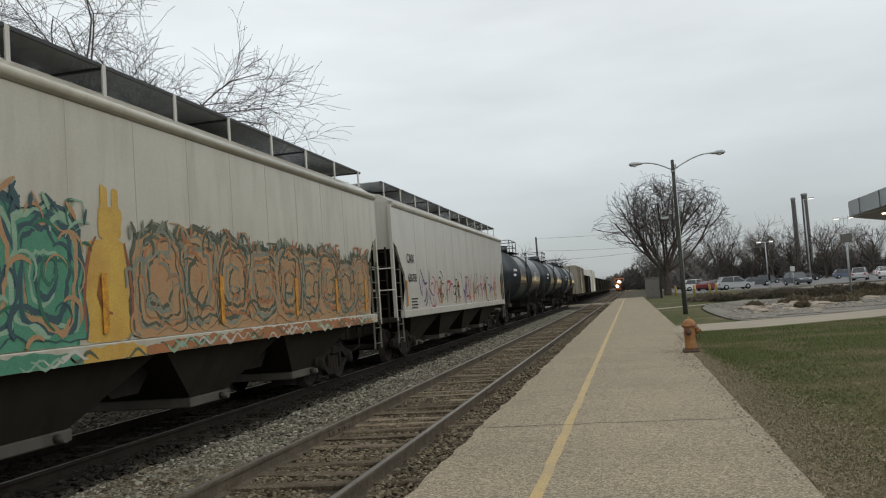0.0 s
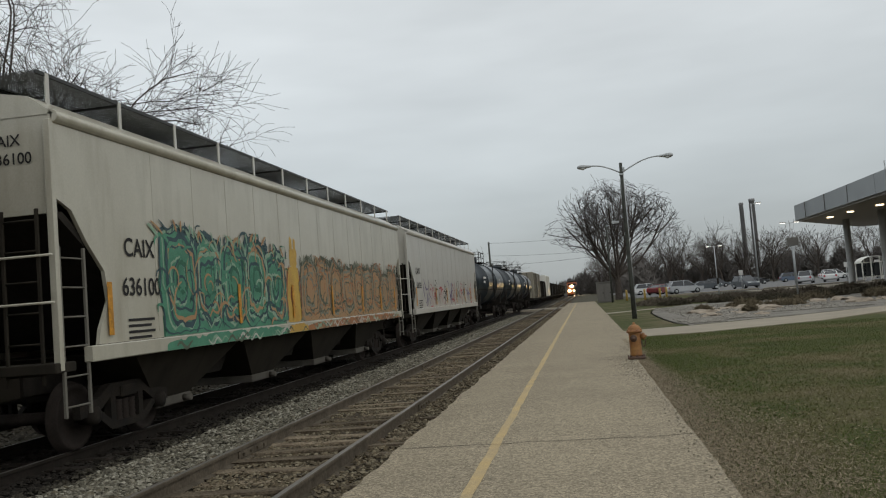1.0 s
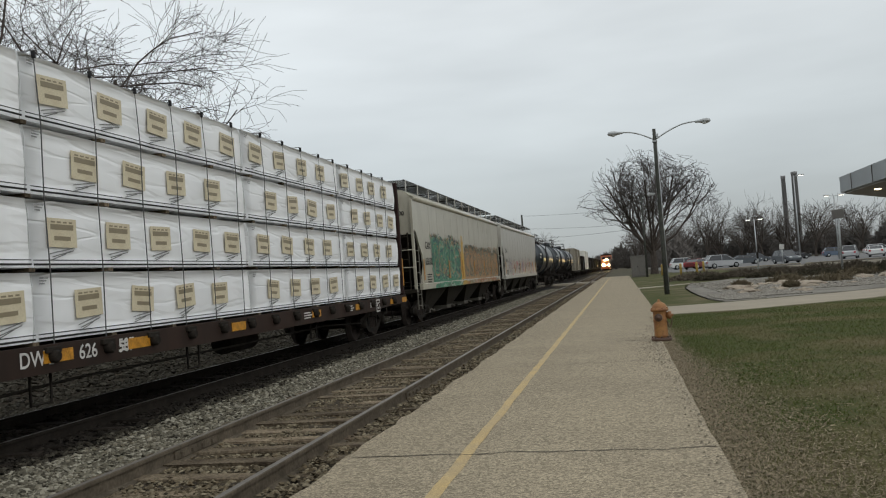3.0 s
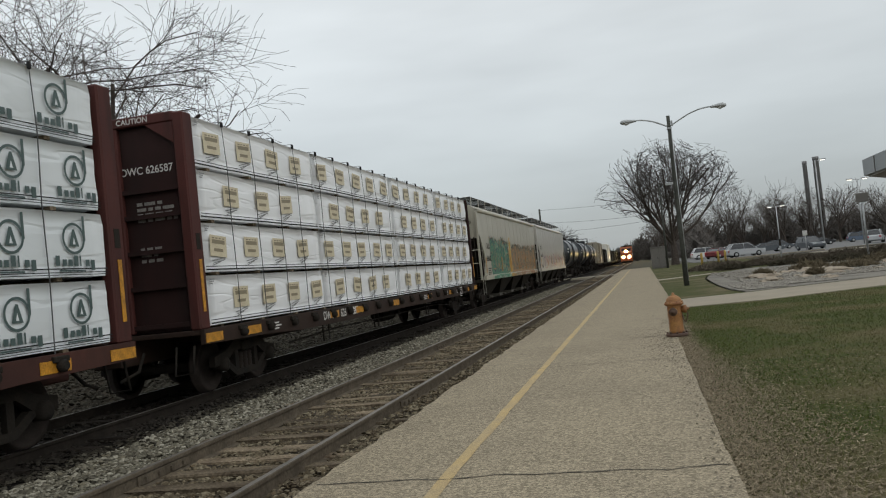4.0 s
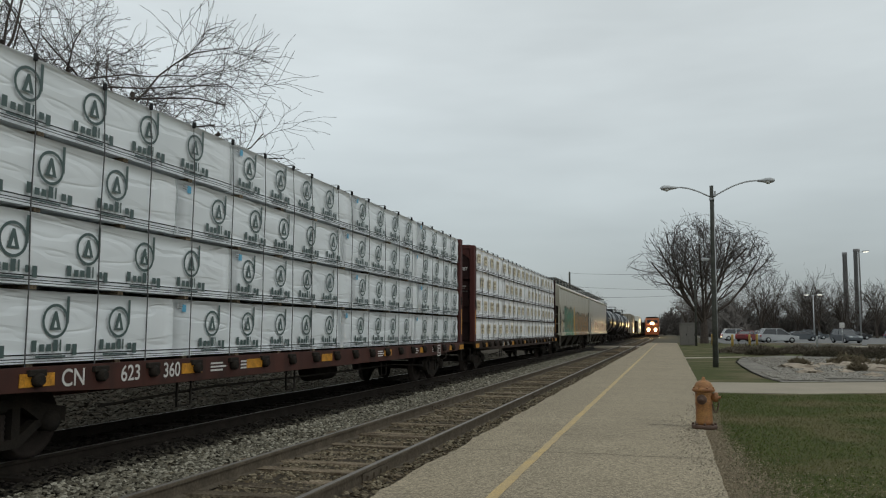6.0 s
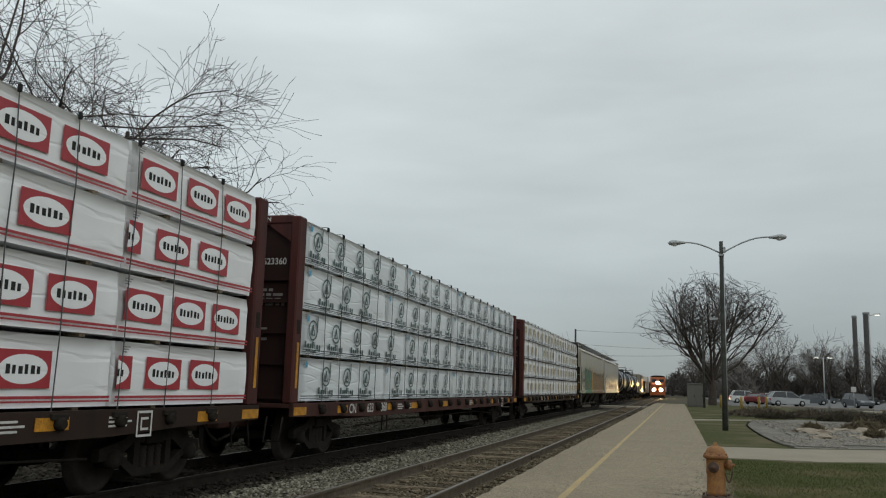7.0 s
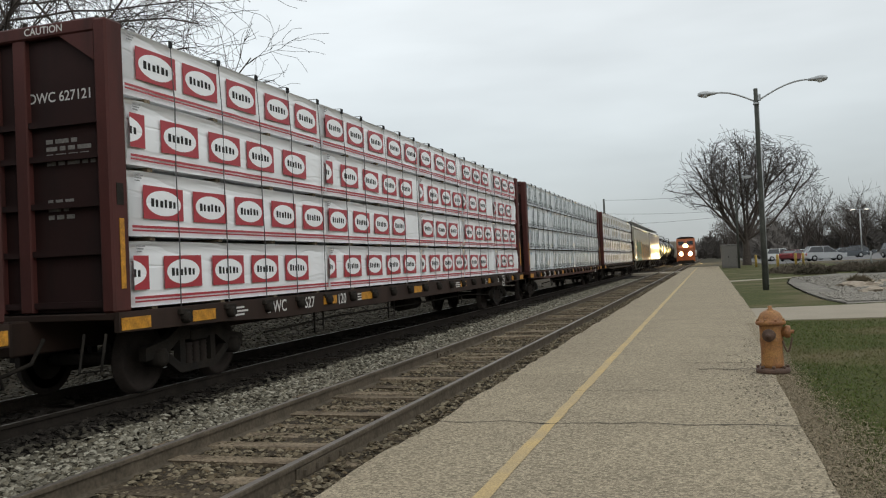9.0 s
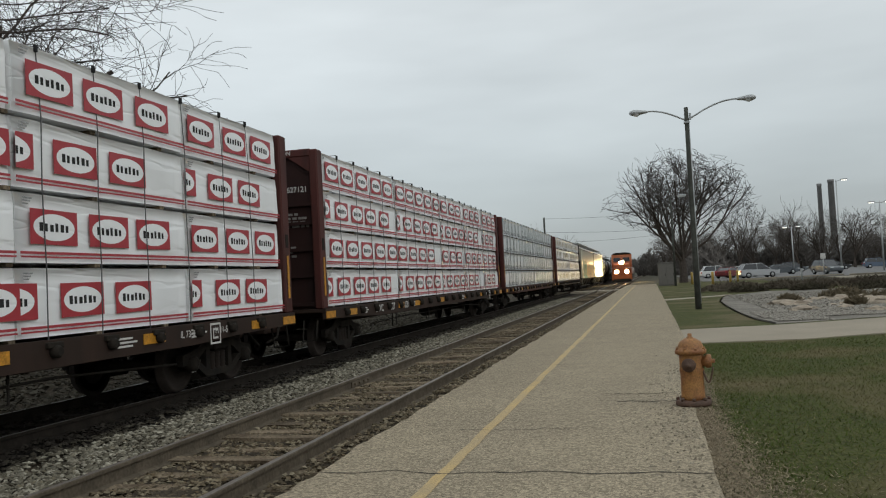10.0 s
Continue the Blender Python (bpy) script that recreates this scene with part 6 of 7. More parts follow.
def signpost(x, y, z, h, w, hh, label, material):
    ob = empty("signpost", x, y, z)
    tagged(ob, label, "sign")
    bm = bmesh.new()
    tube(bm, [(0, 0, -0.2), (0, 0, h)], 0.06, 8)
    part("post", bm, M_GALV, ob)
    bm = bmesh.new()
    box(bm, -w / 2, w / 2, -0.12, 0.12, h - hh, h, 0.02)
    part("panel", bm, material, ob)


def shelter_building():
    """The station's tall flat canopy on round columns."""
    ob = empty("station_canopy", 0, 0, 0)
    tagged(ob, "large flat grey station canopy on round concrete columns", "canopy")
    zt, zb = 7.6, 6.1
    pts = [(22.3, 84.0), (22.1, 40.0), (50.0, 40.0), (50.0, 104.0), (34.0, 104.0)]
    bm = bmesh.new()
    prism(bm, pts, "z", zb + 0.15, zt)
    part("fascia", bm, M_GREYPANEL, ob)
    bm = bmesh.new()
    inner = [(x + (0.25 if x < 30 else -0.25), y - 0.4 if y > 60 else y + 0.3) for x, y in pts]
    prism(bm, inner, "z", zb, zb + 0.14)
    part("soffit", bm, M_SOFFIT, ob)
    for k in range(7):
        bm = bmesh.new()
        box(bm, 22.22 - 0.03, 22.26, 80 - 6 * k - 0.01, 80 - 6 * k + 0.01, zb + 0.16, zt - 0.01)
        part("panel_joint", bm, M_CABGREY, ob)
    for x, y in ((27.2, 86.0), (27.2, 76.5), (27.2, 66.0), (38, 92), (38, 80), (38, 68)):
        bm = bmesh.new()
        lathe(bm, [(0.45, -0.1), (0.45, 0.1), (0.30, 0.14), (0.30, zb)], 20)
        part("column", bm, M_COL, ob, "round concrete column", pose(x, y, 0))
    for x, y in ((24.2, 80), (24.4, 75), (25.0, 70), (30, 82), (31, 74), (34, 88), (33, 66)):
        bm = bmesh.new()
        box(bm, x - 0.22, x + 0.22, y - 0.22, y + 0.22, zb - 0.10, zb - 0.004, 0.02)
        part("ceiling_light", bm, M_FIX, ob, "lit recessed lamp")
    bm = bmesh.new()
    box(bm, 40, 49, 70, 100, 0, zb - 0.02)
    part("wall", bm, M_COL, ob)
    bm = bmesh.new()
    tube(bm, [(28.6, 80, 0.2), (33, 88, 4.2)], 0.18, 6)
    tube(bm, [(28.6, 80, 1.3), (33, 88, 5.3)], 0.07, 6)
    part("stair_rail", bm, M_COL, ob)
    bm = bmesh.new()
    tube(bm, [(27.0, 74, zt), (27.0, 74, zt + 2.2)], 0.05, 5)
    part("mast", bm, M_GALV, ob)


def bus_shelter():
    """A small glazed waiting shelter with a barrel roof."""
    ob = empty("bus_shelter", 37.2, 112, 0)
    tagged(ob, "white framed glazed shelter with a barrel roof", "shelter")
    arch = [(1.6 * math.cos(a), 2.1 + 0.75 * math.sin(a)) for a in [math.pi * k / 12 for k in range(13)]]
    bm = bmesh.new()
    for (xa, za), (xb, zb) in zip(arch, arch[1:]):
        prism(bm, [(xa, za), (xb, zb), (xb, zb - 0.06), (xa, za - 0.06)], "y", -1.3, 1.3)
    part("roof", bm, M_WHITEBOX, ob, "white barrel roof")
    for x in (-1.5, -0.5, 0.5, 1.5):
        for y in (-1.25, 1.25):
            bm = bmesh.new()
            box(bm, x - 0.06, x + 0.06, y - 0.06, y + 0.06, 0, 2.15 + (0.6 if abs(x) < 1 else 0), 0.01)
            part("post", bm, M_WHITEBOX, ob)
    for z in (0.35, 2.05):
        bm = bmesh.new()
        box(bm, -1.5, 1.5, -1.23, -1.17, z, z + 0.09)
        part("crossbar", bm, M_WHITEBOX, ob)
    bm = bmesh.new()
    box(bm, -1.45, 1.45, 1.19, 1.21, 0.4, 2.05)
    part("pane", bm, M_GLASS, ob)


def chimney(x, y, h, w):
    ob = empty("chimney", x, y, -1)
    tagged(ob, "tall dark brick smokestack on the skyline", "chimney", group="smokestacks")
    bm = bmesh.new()
    lathe(bm, [(w * 0.62, 0), (w * 0.5, h - 1.2), (w * 0.56, h - 1.1), (w * 0.56, h), (w * 0.4, h)], 12)
    part("shaft", bm, M_BRICK, ob)


def car_thing(label, paint, tall=False):
    """A parked car: lofted body, glasshouse, wheels, lamps."""
    ob = empty("car")
    tagged(ob, label, "car", group="parked cars")
    L, W = 4.6, 0.9
    hi = 1.72 if tall else 1.45
    bm = bmesh.new()
    prof = [(-2.28, 0.38), (-2.3, 0.62), (-2.12, 0.80), (-1.15, 0.96), (0.5, 1.0), (2.12, 1.04), (2.27, 0.88), (2.3, 0.42), (1.9, 0.25), (-1.9, 0.25)]
    prism(bm, [(p[0], p[1]) for p in prof], "y", -W, W)
    bmesh.ops.bevel(bm, geom=[e for e in bm.edges if abs(e.verts[0].co.y - e.verts[1].co.y) < 0.01], offset=0.06, segments=2, affect="EDGES")
    body = part("body", bm, paint, ob)
    bm = bmesh.new()
    back = 2.15 if tall else 1.75
    cab = [(-1.3, 0.95), (-0.3, hi - 0.05), (0.95 if not tall else 1.7, hi - 0.06), (back, 1.0)]
    prism(bm, cab, "y", -W + 0.07, W - 0.07)
    for v in bm.verts:
        if v.co.z > 1.1:
            v.co.y *= 0.82
    part("glasshouse", bm, M_GLASS, ob, "dark glazing")
    bm = bmesh.new()
    box(bm, -0.32, 0.98 if not tall else 1.74, -0.7, 0.7, hi - 0.08, hi, 0.035)
    roof = part("roof", bm, paint, ob)
    for s in (-1, 1):
        for a, b in (((-1.3, 0.97), (-0.3, hi - 0.05)), ((0.35, 1.0), (0.35, hi - 0.05)), ((back, 1.02), (cab[2][0], hi - 0.05))):
            bm = bmesh.new()
            tube(bm, [(a[0], s * (W - 0.08), a[1]), (b[0], s * 0.685, b[1])], 0.04, 5)
            part("pillar", bm, paint, roof)
    for x in (-1.4, 1.42):
        for s in (-1, 1):
            bm = bmesh.new()
            lathe(bm, [(0.2, s * 0.0), (0.33, s * 0.0), (0.34, s * 0.03), (0.34, s * 0.2), (0.2, s * 0.21)], 16, "y")
            wh = part("wheel", bm, M_TYRE, ob, "", pose(x, s * 0.72, 0.34))
            bm = bmesh.new()
            lathe(bm, [(0.21, s * 0.16), (0.20, s * 0.215), (0.02, s * 0.215)], 12, "y")
            part("rim", bm, M_GALV, wh)
    for s in (-1, 1):
        bm = bmesh.new()
        box(bm, -2.33, -2.2, s * 0.62 - 0.2, s * 0.62 + 0.2, 0.68, 0.84, 0.02)
        part("headlight", bm, M_LENS, ob)
        bm = bmesh.new()
        box(bm, 2.2, 2.33, s * 0.72 - 0.12, s * 0.72 + 0.12, 0.7, 0.95, 0.02)
        part("tail_lamp", bm, M_RED, ob)
    return ob


def parking():
    bm = bmesh.new()
    prism(bm, [(9, 108), (120, 84), (240, 84), (240, 230), (9, 230)], "z", -0.2, -0.01)
    tagged(part("road", bm, M_ROAD), "grey asphalt parking lot beyond the planting", "parking lot", kind="structure")
    bm = bmesh.new()
    for k in range(9):
        x = 12 + 11 * k
        box(bm, x, x + 10.9, 107 - 0.19 * (x - 9), 107.3 - 0.19 * (x - 9), -0.1, 0.12, 0.02)
    tagged(part("kerb", bm, M_WALK), "pale concrete kerb along the lot", "kerb", kind="structure")
    colors = {"silver": (0.45, 0.46, 0.47), "dark grey": (0.09, 0.10, 0.11), "red": (0.15, 0.02, 0.02), "white": (0.65, 0.65, 0.64), "blue grey": (0.10, 0.13, 0.18), "black": (0.03, 0.03, 0.032)}
    paints = {}
    for n, c in colors.items():
        paints[n] = mat("car_paint_" + n.replace(" ", "_"), c, 0.3, vary=0.05, bump=0)
    done = {}
    def put(color, tall, x, y, rz):
        key = (color, tall)
        if key not in done:
            done[key] = car_thing(color + (" sport utility vehicle" if tall else " saloon car") + " parked in the lot", paints[color], tall)
            done[key].matrix_basis = pose(x, y, -0.01, 0, 0, rz)
        else:
            copy_thing(done[key], pose(x, y, -0.01, 0, 0, rz))
    put("silver", True, 15.8, 118, 194)
    put("red", False, 13.4, 128, 240)
    put("white", True, 12.6, 137, 186)
    put("white", False, 15.5, 131, 180)
    put("dark grey", True, 24.2, 122, 108)
    put("dark grey", False, 21.5, 140, 185)
    put("white", True, 46, 160, 178)
    put("black", False, 54, 160, 180)
    rnd = random.Random(5)
    names = ["silver", "white", "dark grey", "black", "blue grey", "silver"]
    for k in range(14):
        put(names[k % 6], k % 3 == 0, 33 + 3.3 * k, 126 + rnd.uniform(-0.5, 0.5), 250 + rnd.uniform(-3, 3))
    for k in range(10):
        put(names[(k + 2) % 6], k % 2 == 0, 28 + 7 * k, 172 + rnd.uniform(-1, 1), 180)


def planting():
    # gravel bed with a curved front edge
    edge = [(6.2, 32.6), (5.95, 35), (5.9, 38.5), (5.95, 43), (6.1, 48), (6.6, 53), (7.1, 56)]
    bm = bmesh.new()
    prism(bm, edge + [(9.5, 60), (24, 62), (22, 46), (14.2, 37.2), (10.0, 34.4)], "z", -0.15, -0.008)
    bmesh.ops.triangulate(bm, faces=bm.faces[:])
    tagged(part("gravel_bed", bm, M_GRAVEL), "pale gravel planting bed with rocks and shrubs", "planting bed", kind="structure")
    bm = bmesh.new()
    for (x0, y0), (x1, y1) in zip(edge, edge[1:]):
        quad(bm, [(x0 - 0.03, y0, 0.012), (x0 + 0.03, y0, 0.012), (x1 + 0.03, y1, 0.012), (x1 - 0.03, y1, 0.012)])
    bmesh.ops.solidify(bm, geom=bm.faces[:], thickness=0.08)
    tagged(part("bed_edging", bm, M_FIELD), "dark metal edging round the gravel bed", "edging", kind="structure")
    rnd = random.Random(12)
    for k in range(46):
        x = rnd.uniform(7.5, 21)
        y = 36.5 + (x - 8) * 0.75 + rnd.uniform(-0.8, 9)
        rock(x, y, 0.0, rnd.uniform(0.25, 0.75), k)
    for k, (x, y, w, h) in enumerate([(8.2, 44, 1.0, 0.3), (10.6, 47, 2.2, 0.45), (12.0, 44.5, 2.4, 0.35), (14.5, 50, 2.6, 0.5), (17.5, 48, 2.2, 0.5), (20.5, 52, 2.0, 0.5), (9.6, 40.0, 0.7, 0.22)]):
        clump("shrub", "dry brown ornamental grass in the gravel bed", "shrub", x, y, 0, w, w * 0.8, h, 900, M_DRYSHRUB, 60 + k, 1.2, 0.09)
    for k, (x, y, w, h) in enumerate([(14.0, 56.5, 3.4, 0.34), (16.8, 55.5, 3.0, 0.40), (19.4, 57.0, 3.4, 0.45), (8.6, 61, 2.0, 0.3), (11.6, 59.5, 2.6, 0.3)]):
        clump("shrub", "low dark brown-green ground cover at the bed's back", "shrub", x, y, 0, w, w * 0.7, h, 2600, M_SHRUB, 80 + k, 0.4, 0.10)
    stones("bed_stones", 6.35, 7.6, 33.35, 34.8, 900, 0.028, M_PALESTONE, "pale loose stones at the corner of the planting bed", lambda x, y: 0.0, 79)
    stones("bed_stones", 6.2, 9.3, 34.8, 38.2, 3500, 0.03, M_PALESTONE, "pale loose stones at the front of the planting bed", lambda x, y: 0.0, 78)
    stones("bed_stones", 6.9, 14.0, 38.2, 55.0, 9000, 0.035, M_PALESTONE, "pale loose stones on the planting bed", lambda x, y: 0.0, 77)
    for k in range(9):
        clump("hedge", "brown leafless hedge behind the bed", "hedge", 8.2 + 2.6 * k, 64.5 + 0.3 * k, 0, 4.6, 4.0, 0.55, 3000, M_HEDGE, 100 + k, 1.0, 0.10)
    clump("shrub", "twiggy brown bush beside the columns", "shrub", 22.5, 56, 0, 2.6, 2.2, 1.4, 1500, M_HEDGE, 130, 1.3, 0.12)


def walks():
    bm = bmesh.new()
    prism(bm, [(3.70, 27.7), (6.1, 27.9), (9.8, 29.8), (13.5, 33.6), (20, 40.5), (28, 50), (28, 54), (24, 54), (14.2, 37.0), (10.0, 34.0), (6.4, 32.2), (3.92, 31.6)], "z", -0.15, -0.006)
    bmesh.ops.triangulate(bm, faces=bm.faces[:])
    tagged(part("pavement", bm, M_WALK), "pale concrete footpath curving away from the platform", "footpath", kind="structure")
    bm = bmesh.new()
    prism(bm, [(3.95, 52.5), (7.0, 55.6), (7.4, 57.3), (3.95, 54.2)], "z", -0.15, -0.006)
    tagged(part("pavement", bm, M_WALK), "short pale concrete path from the platform", "footpath", kind="structure")
    bm = bmesh.new()
    prism(bm, [(20, 62), (60, 62), (60, 104), (20, 100)], "z", -0.15, -0.004)
    tagged(part("pavement", bm, M_WALK), "concrete forecourt under the station canopy", "forecourt", kind="structure")


def turf():
    """Short blades over the lawn and dead leaves along the platform's edge."""
    rnd = np.random.RandomState(21)
    n = 300000
    ys = np.where(rnd.rand(n) < 0.12, -9 + 14 * rnd.rand(n), 5 + 24 * rnd.rand(n) ** 1.5)
    xs = 3.76 + 9 * rnd.rand(n) ** 1.2 + 0.35 * rnd.rand(n)
    keep = np.array([y < np.interp(x, [3.7, 6.1, 9.8, 13.5], [27.5, 27.7, 29.6, 33.4]) for x, y in zip(xs, ys)])
    xs, ys = xs[keep], ys[keep]
    n = len(xs)
    a, h = rnd.rand(n) * 6.283, 0.012 + 0.030 * rnd.rand(n)
    w = 0.002 + 0.003 * rnd.rand(n)
    base = np.stack([xs, ys, np.full(n, -0.022)], 1)
    side = np.stack([np.cos(a) * w, np.sin(a) * w, 0 * a], 1)
    tip = base + np.stack([rnd.randn(n) * 0.032, rnd.randn(n) * 0.032, h], 1)
    v = np.stack([base - side, base + side, tip], 1).reshape(-1, 3)
    me = bpy.data.meshes.new("grass")
    me.from_pydata(v.tolist(), [], np.arange(3 * n).reshape(-1, 3).tolist())
    me.materials.append(M_BLADE)
    tagged(new("grass", me), "short patchy winter grass blades", "grass", kind="stuff")
    n = 110000
    ys = 4 + 23 * rnd.rand(n) ** 1.3
    xs = 3.69 + np.abs(rnd.randn(n)) * (0.12 + 0.50 * np.clip((19 - ys) / 11, 0, 1))
    far_ = rnd.rand(n) < 0.13
    xs = np.where(far_, 3.8 + 3.5 * rnd.rand(n) ** 1.5, xs)
    ys = np.where(far_ & (ys > 16), ys - 10, ys)
    a, s = rnd.rand(n) * 6.283, 0.010 + 0.030 * rnd.rand(n) ** 2
    up = rnd.rand(n) * 0.02
    c = np.stack([xs, ys, -0.018 + 0.012 * rnd.rand(n)], 1)
    u = np.stack([np.cos(a) * s, np.sin(a) * s, up], 1)
    t = np.stack([-np.sin(a) * s * 0.16, np.cos(a) * s * 0.16, 0 * a], 1)
    v = np.stack([c - u * [1, 1, 0], c + t, c + u, c - t], 1).reshape(-1, 3)
    me = bpy.data.meshes.new("leaf_litter")
    me.from_pydata(v.tolist(), [], np.arange(4 * n).reshape(-1, 4).tolist())
    me.materials.append(M_LITTER)
    tagged(new("leaf_litter", me), "dead brown leaves and straw along the platform edge", "leaf litter", kind="stuff")
    n = 900
    ys = np.concatenate([8 + 16 * rnd.rand(n // 2), 19.0 + 1.6 * rnd.randn(n // 2)])
    xs = np.concatenate([3.67 - np.abs(rnd.randn(n // 2)) * 0.08, 3.6 - np.abs(rnd.randn(n // 2)) * 0.22])
    sz = 0.004 + 0.010 * rnd.rand(n) ** 2
    c = np.stack([xs, ys, sz * 0.3 + 0.001], 1)
    cube = np.array([(-1, -1, -0.4), (1, -0.8, -0.4), (0.8, 1, -0.4), (-0.9, 0.8, -0.4), (0, 0.1, 0.8)])
    turn = rnd.rand(n) * 6.283
    co, si = np.cos(turn)[:, None], np.sin(turn)[:, None]
    px, py = cube[:, 0][None], cube[:, 1][None]
    v = np.stack([px * co - py * si, px * si + py * co, np.repeat(cube[:, 2][None], n, 0)], 2) * sz[:, None, None] + c[:, None]
    quads = [(0, 1, 4), (1, 2, 4), (2, 3, 4), (3, 0, 4)]
    me = bpy.data.meshes.new("gravel_crumbs")
    me.from_pydata(v.reshape(-1, 3).tolist(), [], [tuple(5 * k + q for q in f) for k in range(n) for f in quads])
    me.materials.append(M_CRUMB)
    tagged(new("gravel_crumbs", me), "loose asphalt crumbs along the platform's broken edge", "gravel", kind="stuff")


def distance():
    big = bare_tree("tree", "large spreading leafless tree beside the platform", 6.9, 108, 0, 7, 16.0, [8, 7, 5], 4, 0.40, 0.16, 0.15, M_HAZETWIG, forks=15, spread=1.3, minr=0.019, dome=(10.6, 4.8, 10.9), forkr=0.42, wander=0.14)
    for k, (x, y, h, sd) in enumerate([(-15.0, 31.0, 12.6, 31), (-16.6, 27.8, 12.8, 32), (-15.3, 33.0, 10.0, 33), (-20, 21, 13.5, 34)]):
        bare_tree("tree", "leafless tree behind the freight track", x, y, -0.5, sd, h, [7, 7, 8], 4, 0.25, 0.16, 0.5, forks=8, spread=0.46, minr=0.007, wander=0.195)
    far = [bare_tree("tree", "leafless tree in the far treeline", 28, 196, 0, 51 + k, 13.5, [7, 7, 6], 3, 0.26, 0.16, 0.1, M_FARTWIG, 7, 0.5, 0.024) for k in range(3)]
    for k, f in enumerate(far):
        f.matrix_basis = pose(22 + 12 * k, 200 + 4 * k, 0, 0, 0, 70 * k)
        tagged(f, group="far trees")
    rnd = random.Random(4)
    for k in range(95):
        if k < 66:
            x, y = 8 + 2.6 * k + rnd.uniform(-2, 2), 215 + rnd.uniform(-12, 35)
            s = rnd.uniform(0.5, 0.98)
        else:
            j = k - 66
            x, y = -13 - rnd.uniform(0, 12), 135 + 7 * j + rnd.uniform(-5, 5)
            s = rnd.uniform(0.42, 0.68)
        o = copy_thing(far[k % 3], pose(x, y, 0, 0, 0, rnd.uniform(0, 360)))
        o.scale = (s, s, s)
    for k in range(34):
        x = 4 + 6.0 * k
        clump("thicket", "brown leafless thicket along the far treeline", "thicket", x, 244 + rnd.uniform(-5, 5), 0, 11, 5, 9.0, 2600, M_FARTWIG, 200 + k, 1.6, 0.55)
    for k in range(14):
        clump("thicket", "brown leafless thicket beside the far track", "thicket", -17 - rnd.uniform(0, 6), 190 + 16 * k, 0, 8, 10, 5.5, 700, M_FARTWIG, 300 + k, 1.5, 0.55)
    for k in range(8):
        clump("thicket", "brown leafless thicket beside the far track", "thicket", 9 + rnd.uniform(0, 6), 150 + 22 * k, 0, 7, 12, 6, 700, M_FARTWIG, 330 + k, 1.5, 0.5)
    clump("thicket", "brown leafless thicket closing the far view", "thicket", 0, 520, 0, 60, 10, 12, 2500, M_FARTWIG, 350, 1.5, 0.9)
    chimney(74.8, 396, 35.6, 1.8)
    chimney(79.2, 395, 36.9, 2.4)
    # timber pole line left of the tracks, with wires
    ob = empty("utility_pole", -12.1, 142.7, -0.5)
    tagged(ob, "timber utility pole beyond the freight train", "utility pole")
    bm = bmesh.new()
    tube(bm, [(0, 0, 0), (0, 0, 11.1)], [0.19, 0.14], 8)
    part("pole", bm, M_POLE, ob)
    for z0, z1 in ((10.4, 10.0), (8.3, 7.2), (6.6, 6.8)):
        bm = bmesh.new()
        a, b = Vector((-12.1, 142.7, z0)), Vector((16, 150, z1 + 1.2))
        pts = [a.lerp(b, t) - Vector((0, 0, 0.5 * 4 * t * (1 - t))) for t in [k / 12 for k in range(13)]]
        tube(bm, pts, 0.022, 4)
        tagged(part("overhead_wire", bm, M_STRAP), "thin overhead wire across the tracks", "wire")


ground()
platform()
NEAR_TRACK = track(NEAR_X, -25, 420, "track", "near railway track on worn timber ties", [M_RAILSIDE, M_RAILTOP])
FAR_TRACK = track(FREIGHT_X, -90, 420, "track", "freight railway track with dark rails", [M_DARKRAIL, M_RAILTOP])
ballast()
crossing()
joint_bars(NEAR_TRACK, 0.0, (16.2, 28.0))
joint_bars(NEAR_TRACK, -1.505, (12.6, 24.4))
walks()
planting()
parking()
shelter_building()
bus_shelter()
hydrant()
light_pole()
lamp_post(5.55, 90.5, -0.03, 8.1, "grey street lamp with one arm beside the cabinet", (1,), M_POLE, False)
lamp_post(24.8, 150, 0, 7.1, "grey parking lot lamp with two lit heads", (-1, 1))
lamp_post(27.3, 129, 0, 11.9, "tall grey parking lot lamp with one lit head", (1,))
lamp_post(32.5, 130, 0, 8.8, "grey parking lot lamp with two lit heads", (-1, 1))
lamp_post(52, 140, 0, 8.8, "grey parking lot lamp with two lit heads", (-1, 1))
cabinet()
for bx, by in ((7.2, 95), (8.6, 88), (10.4, 92), (11.6, 98)):
    bollard(bx, by)
signpost(16.3, 60.2, 0, 3.8, 0.68, 0.55, "grey double-faced sign box on a tall steel post", M_CABGREY)
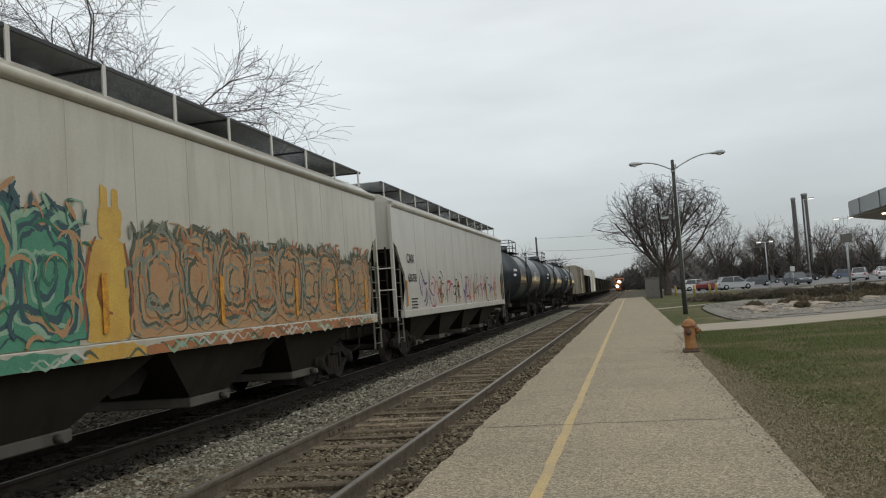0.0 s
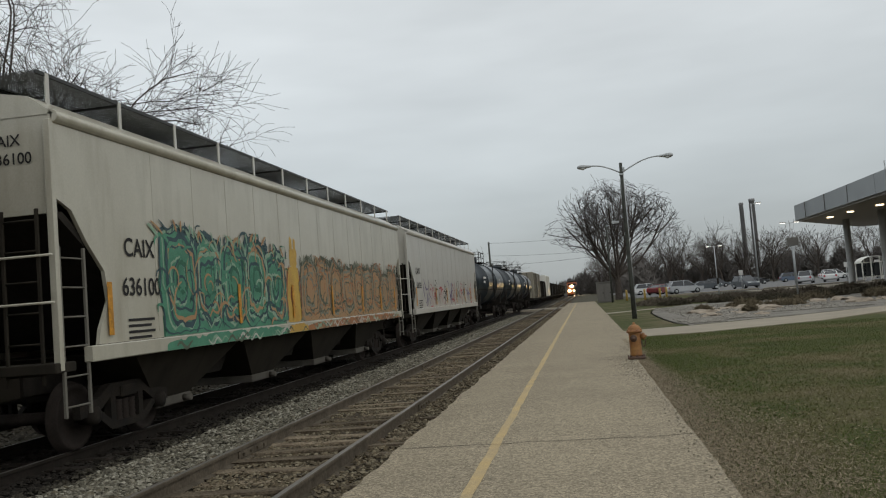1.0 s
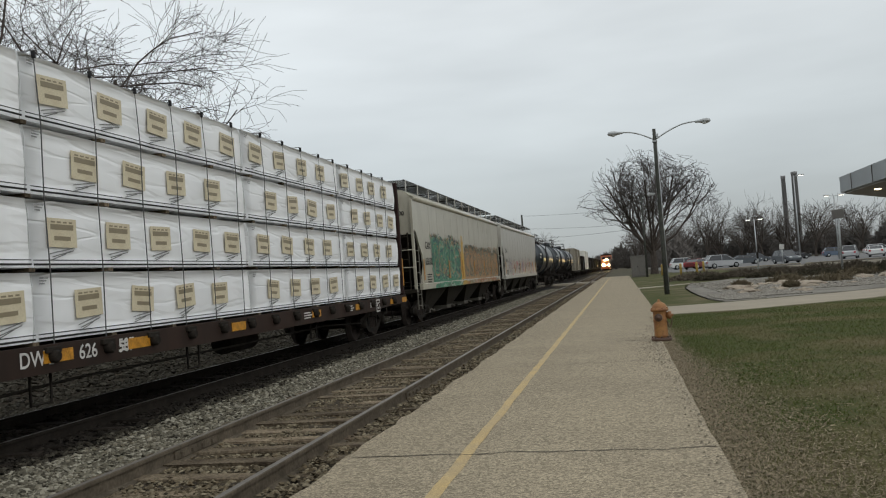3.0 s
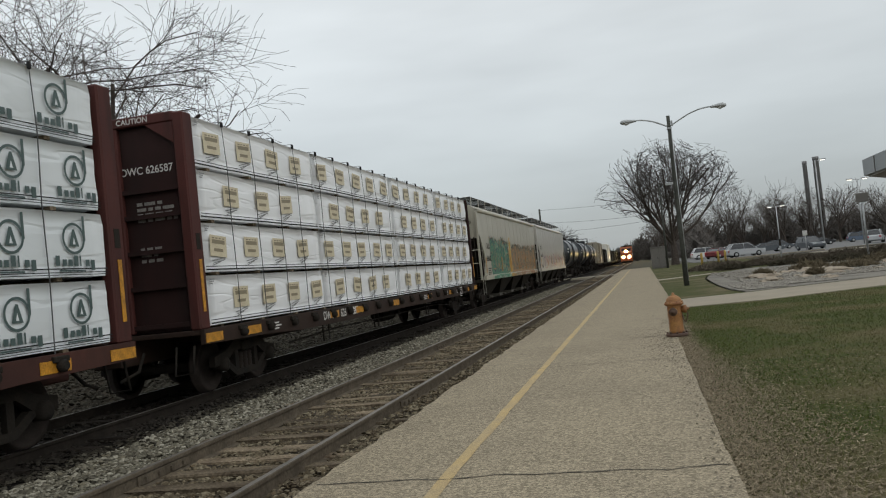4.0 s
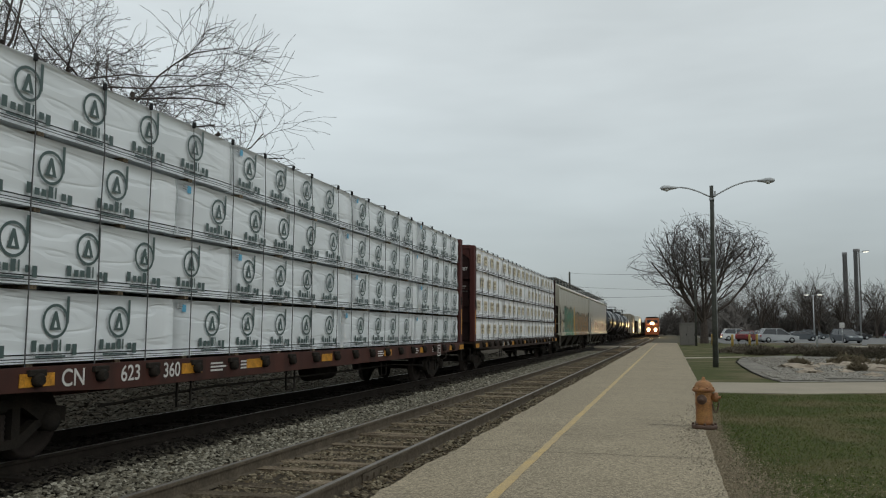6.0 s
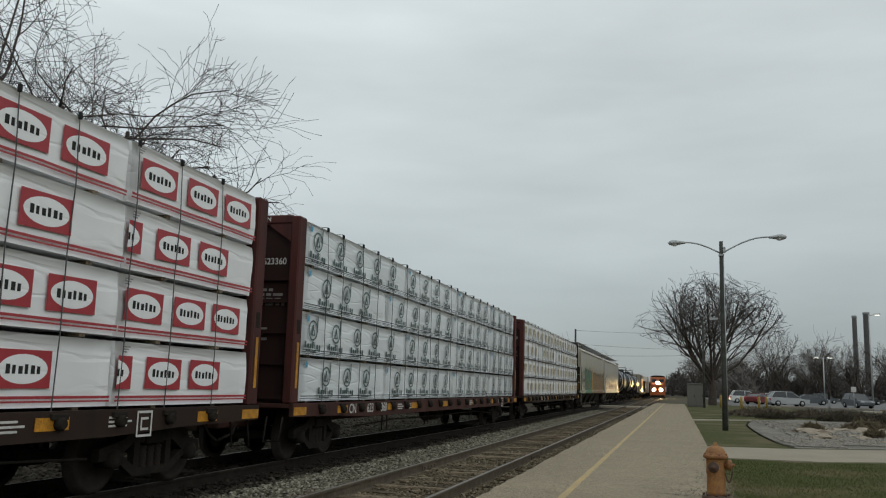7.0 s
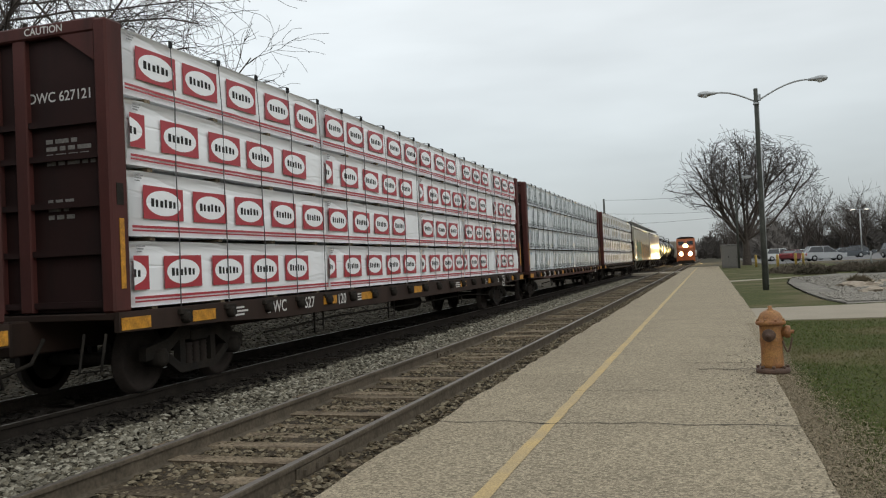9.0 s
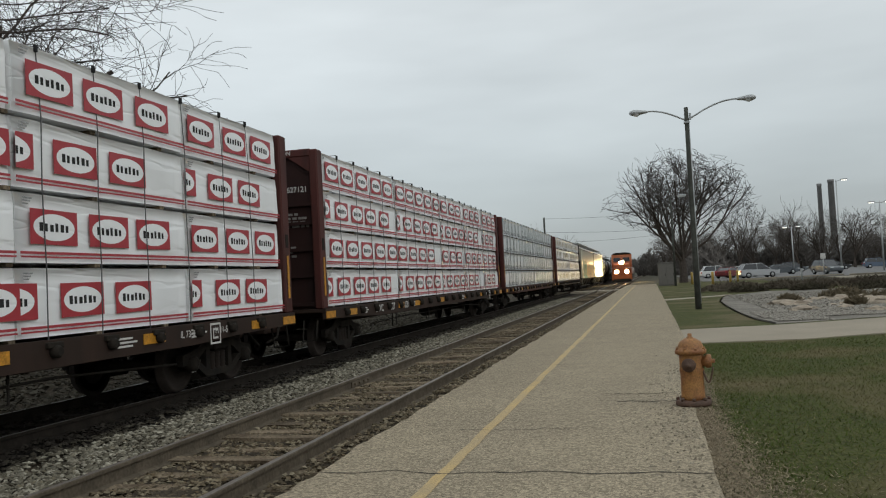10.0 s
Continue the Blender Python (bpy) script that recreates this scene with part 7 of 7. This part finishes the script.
signpost(12.9, 70, 0, 1.6, 0.12, 0.5, "small dark signpost in the planting", M_DARK)
for sx, sy in ((36, 118), (40, 119), (22, 112)):
    signpost(sx, sy, 0, 2.4, 0.5, 0.6, "small white lot sign on a post", M_WHITEINK)
distance()
turf()
ties(NEAR_TRACK, NEAR_X, 5.0 - 24 * 0.545, 300, 0.545)
ties(FAR_TRACK, FREIGHT_X, 5.0 - 24 * 0.55, 114, 0.55, 2.5, M_DARKTIE)


# ---------------------------------------------------------------- what moves
SPEED = 9.45
AHEAD = [(TANK, 50.7)]
for c in (68.7, 86.7):
    AHEAD.append((copy_thing(TANK, pose(0, 0, 0)), c))
AHEAD.append((box_car("boxcar", "tan freight car far ahead in the train", M_TANBOX, 4.3), 105.2))
AHEAD.append((box_car("gondola_car", "dark open freight car far ahead in the train", M_DARK, 3.4), 122.4))
AHEAD.append((box_car("boxcar", "white refrigerator car far ahead in the train", M_WHITEBOX, 4.5), 139.6))
for c, k in ((156.8, 4), (174, 4), (191.2, 4), (208.4, 4), (225.6, 4), (242.8, 4), (260, 4)):
    AHEAD.append((copy_thing(AHEAD[k][0], pose(0, 0, 0)), c))


def motions():
    cars = [(HOPPER_A, 11.3), (HOPPER_B, 31.5), (TAN_CAR, -10.30), (GREEN_CAR, -33.60), (RED_CAR, -56.38), (RED_CAR_B, -79.46)] + AHEAD
    for car, y in cars:
        walk(car, [(t, pose(FREIGHT_X, y + SPEED * t, RAIL_Z)) for t in (0, 2.5, 5, 7.5, 10)])
    for wheel, y in WHEELS:
        if wheel.parent in (HOPPER_A, HOPPER_B, TAN_CAR, GREEN_CAR, RED_CAR, RED_CAR_B):
            walk(wheel, [(k / 15, pose(0, y, 0.44, -math.degrees(SPEED * k / 15 / 0.44))) for k in range(151)])
    walk(LOCO, [(t, pose(NEAR_X, y + 10.3, RAIL_Z)) for t, y in ((0, 278), (2.5, 250), (5, 219), (7.5, 183), (10, 142))])


bpy.data.objects.remove(WHEELSET)
motions()
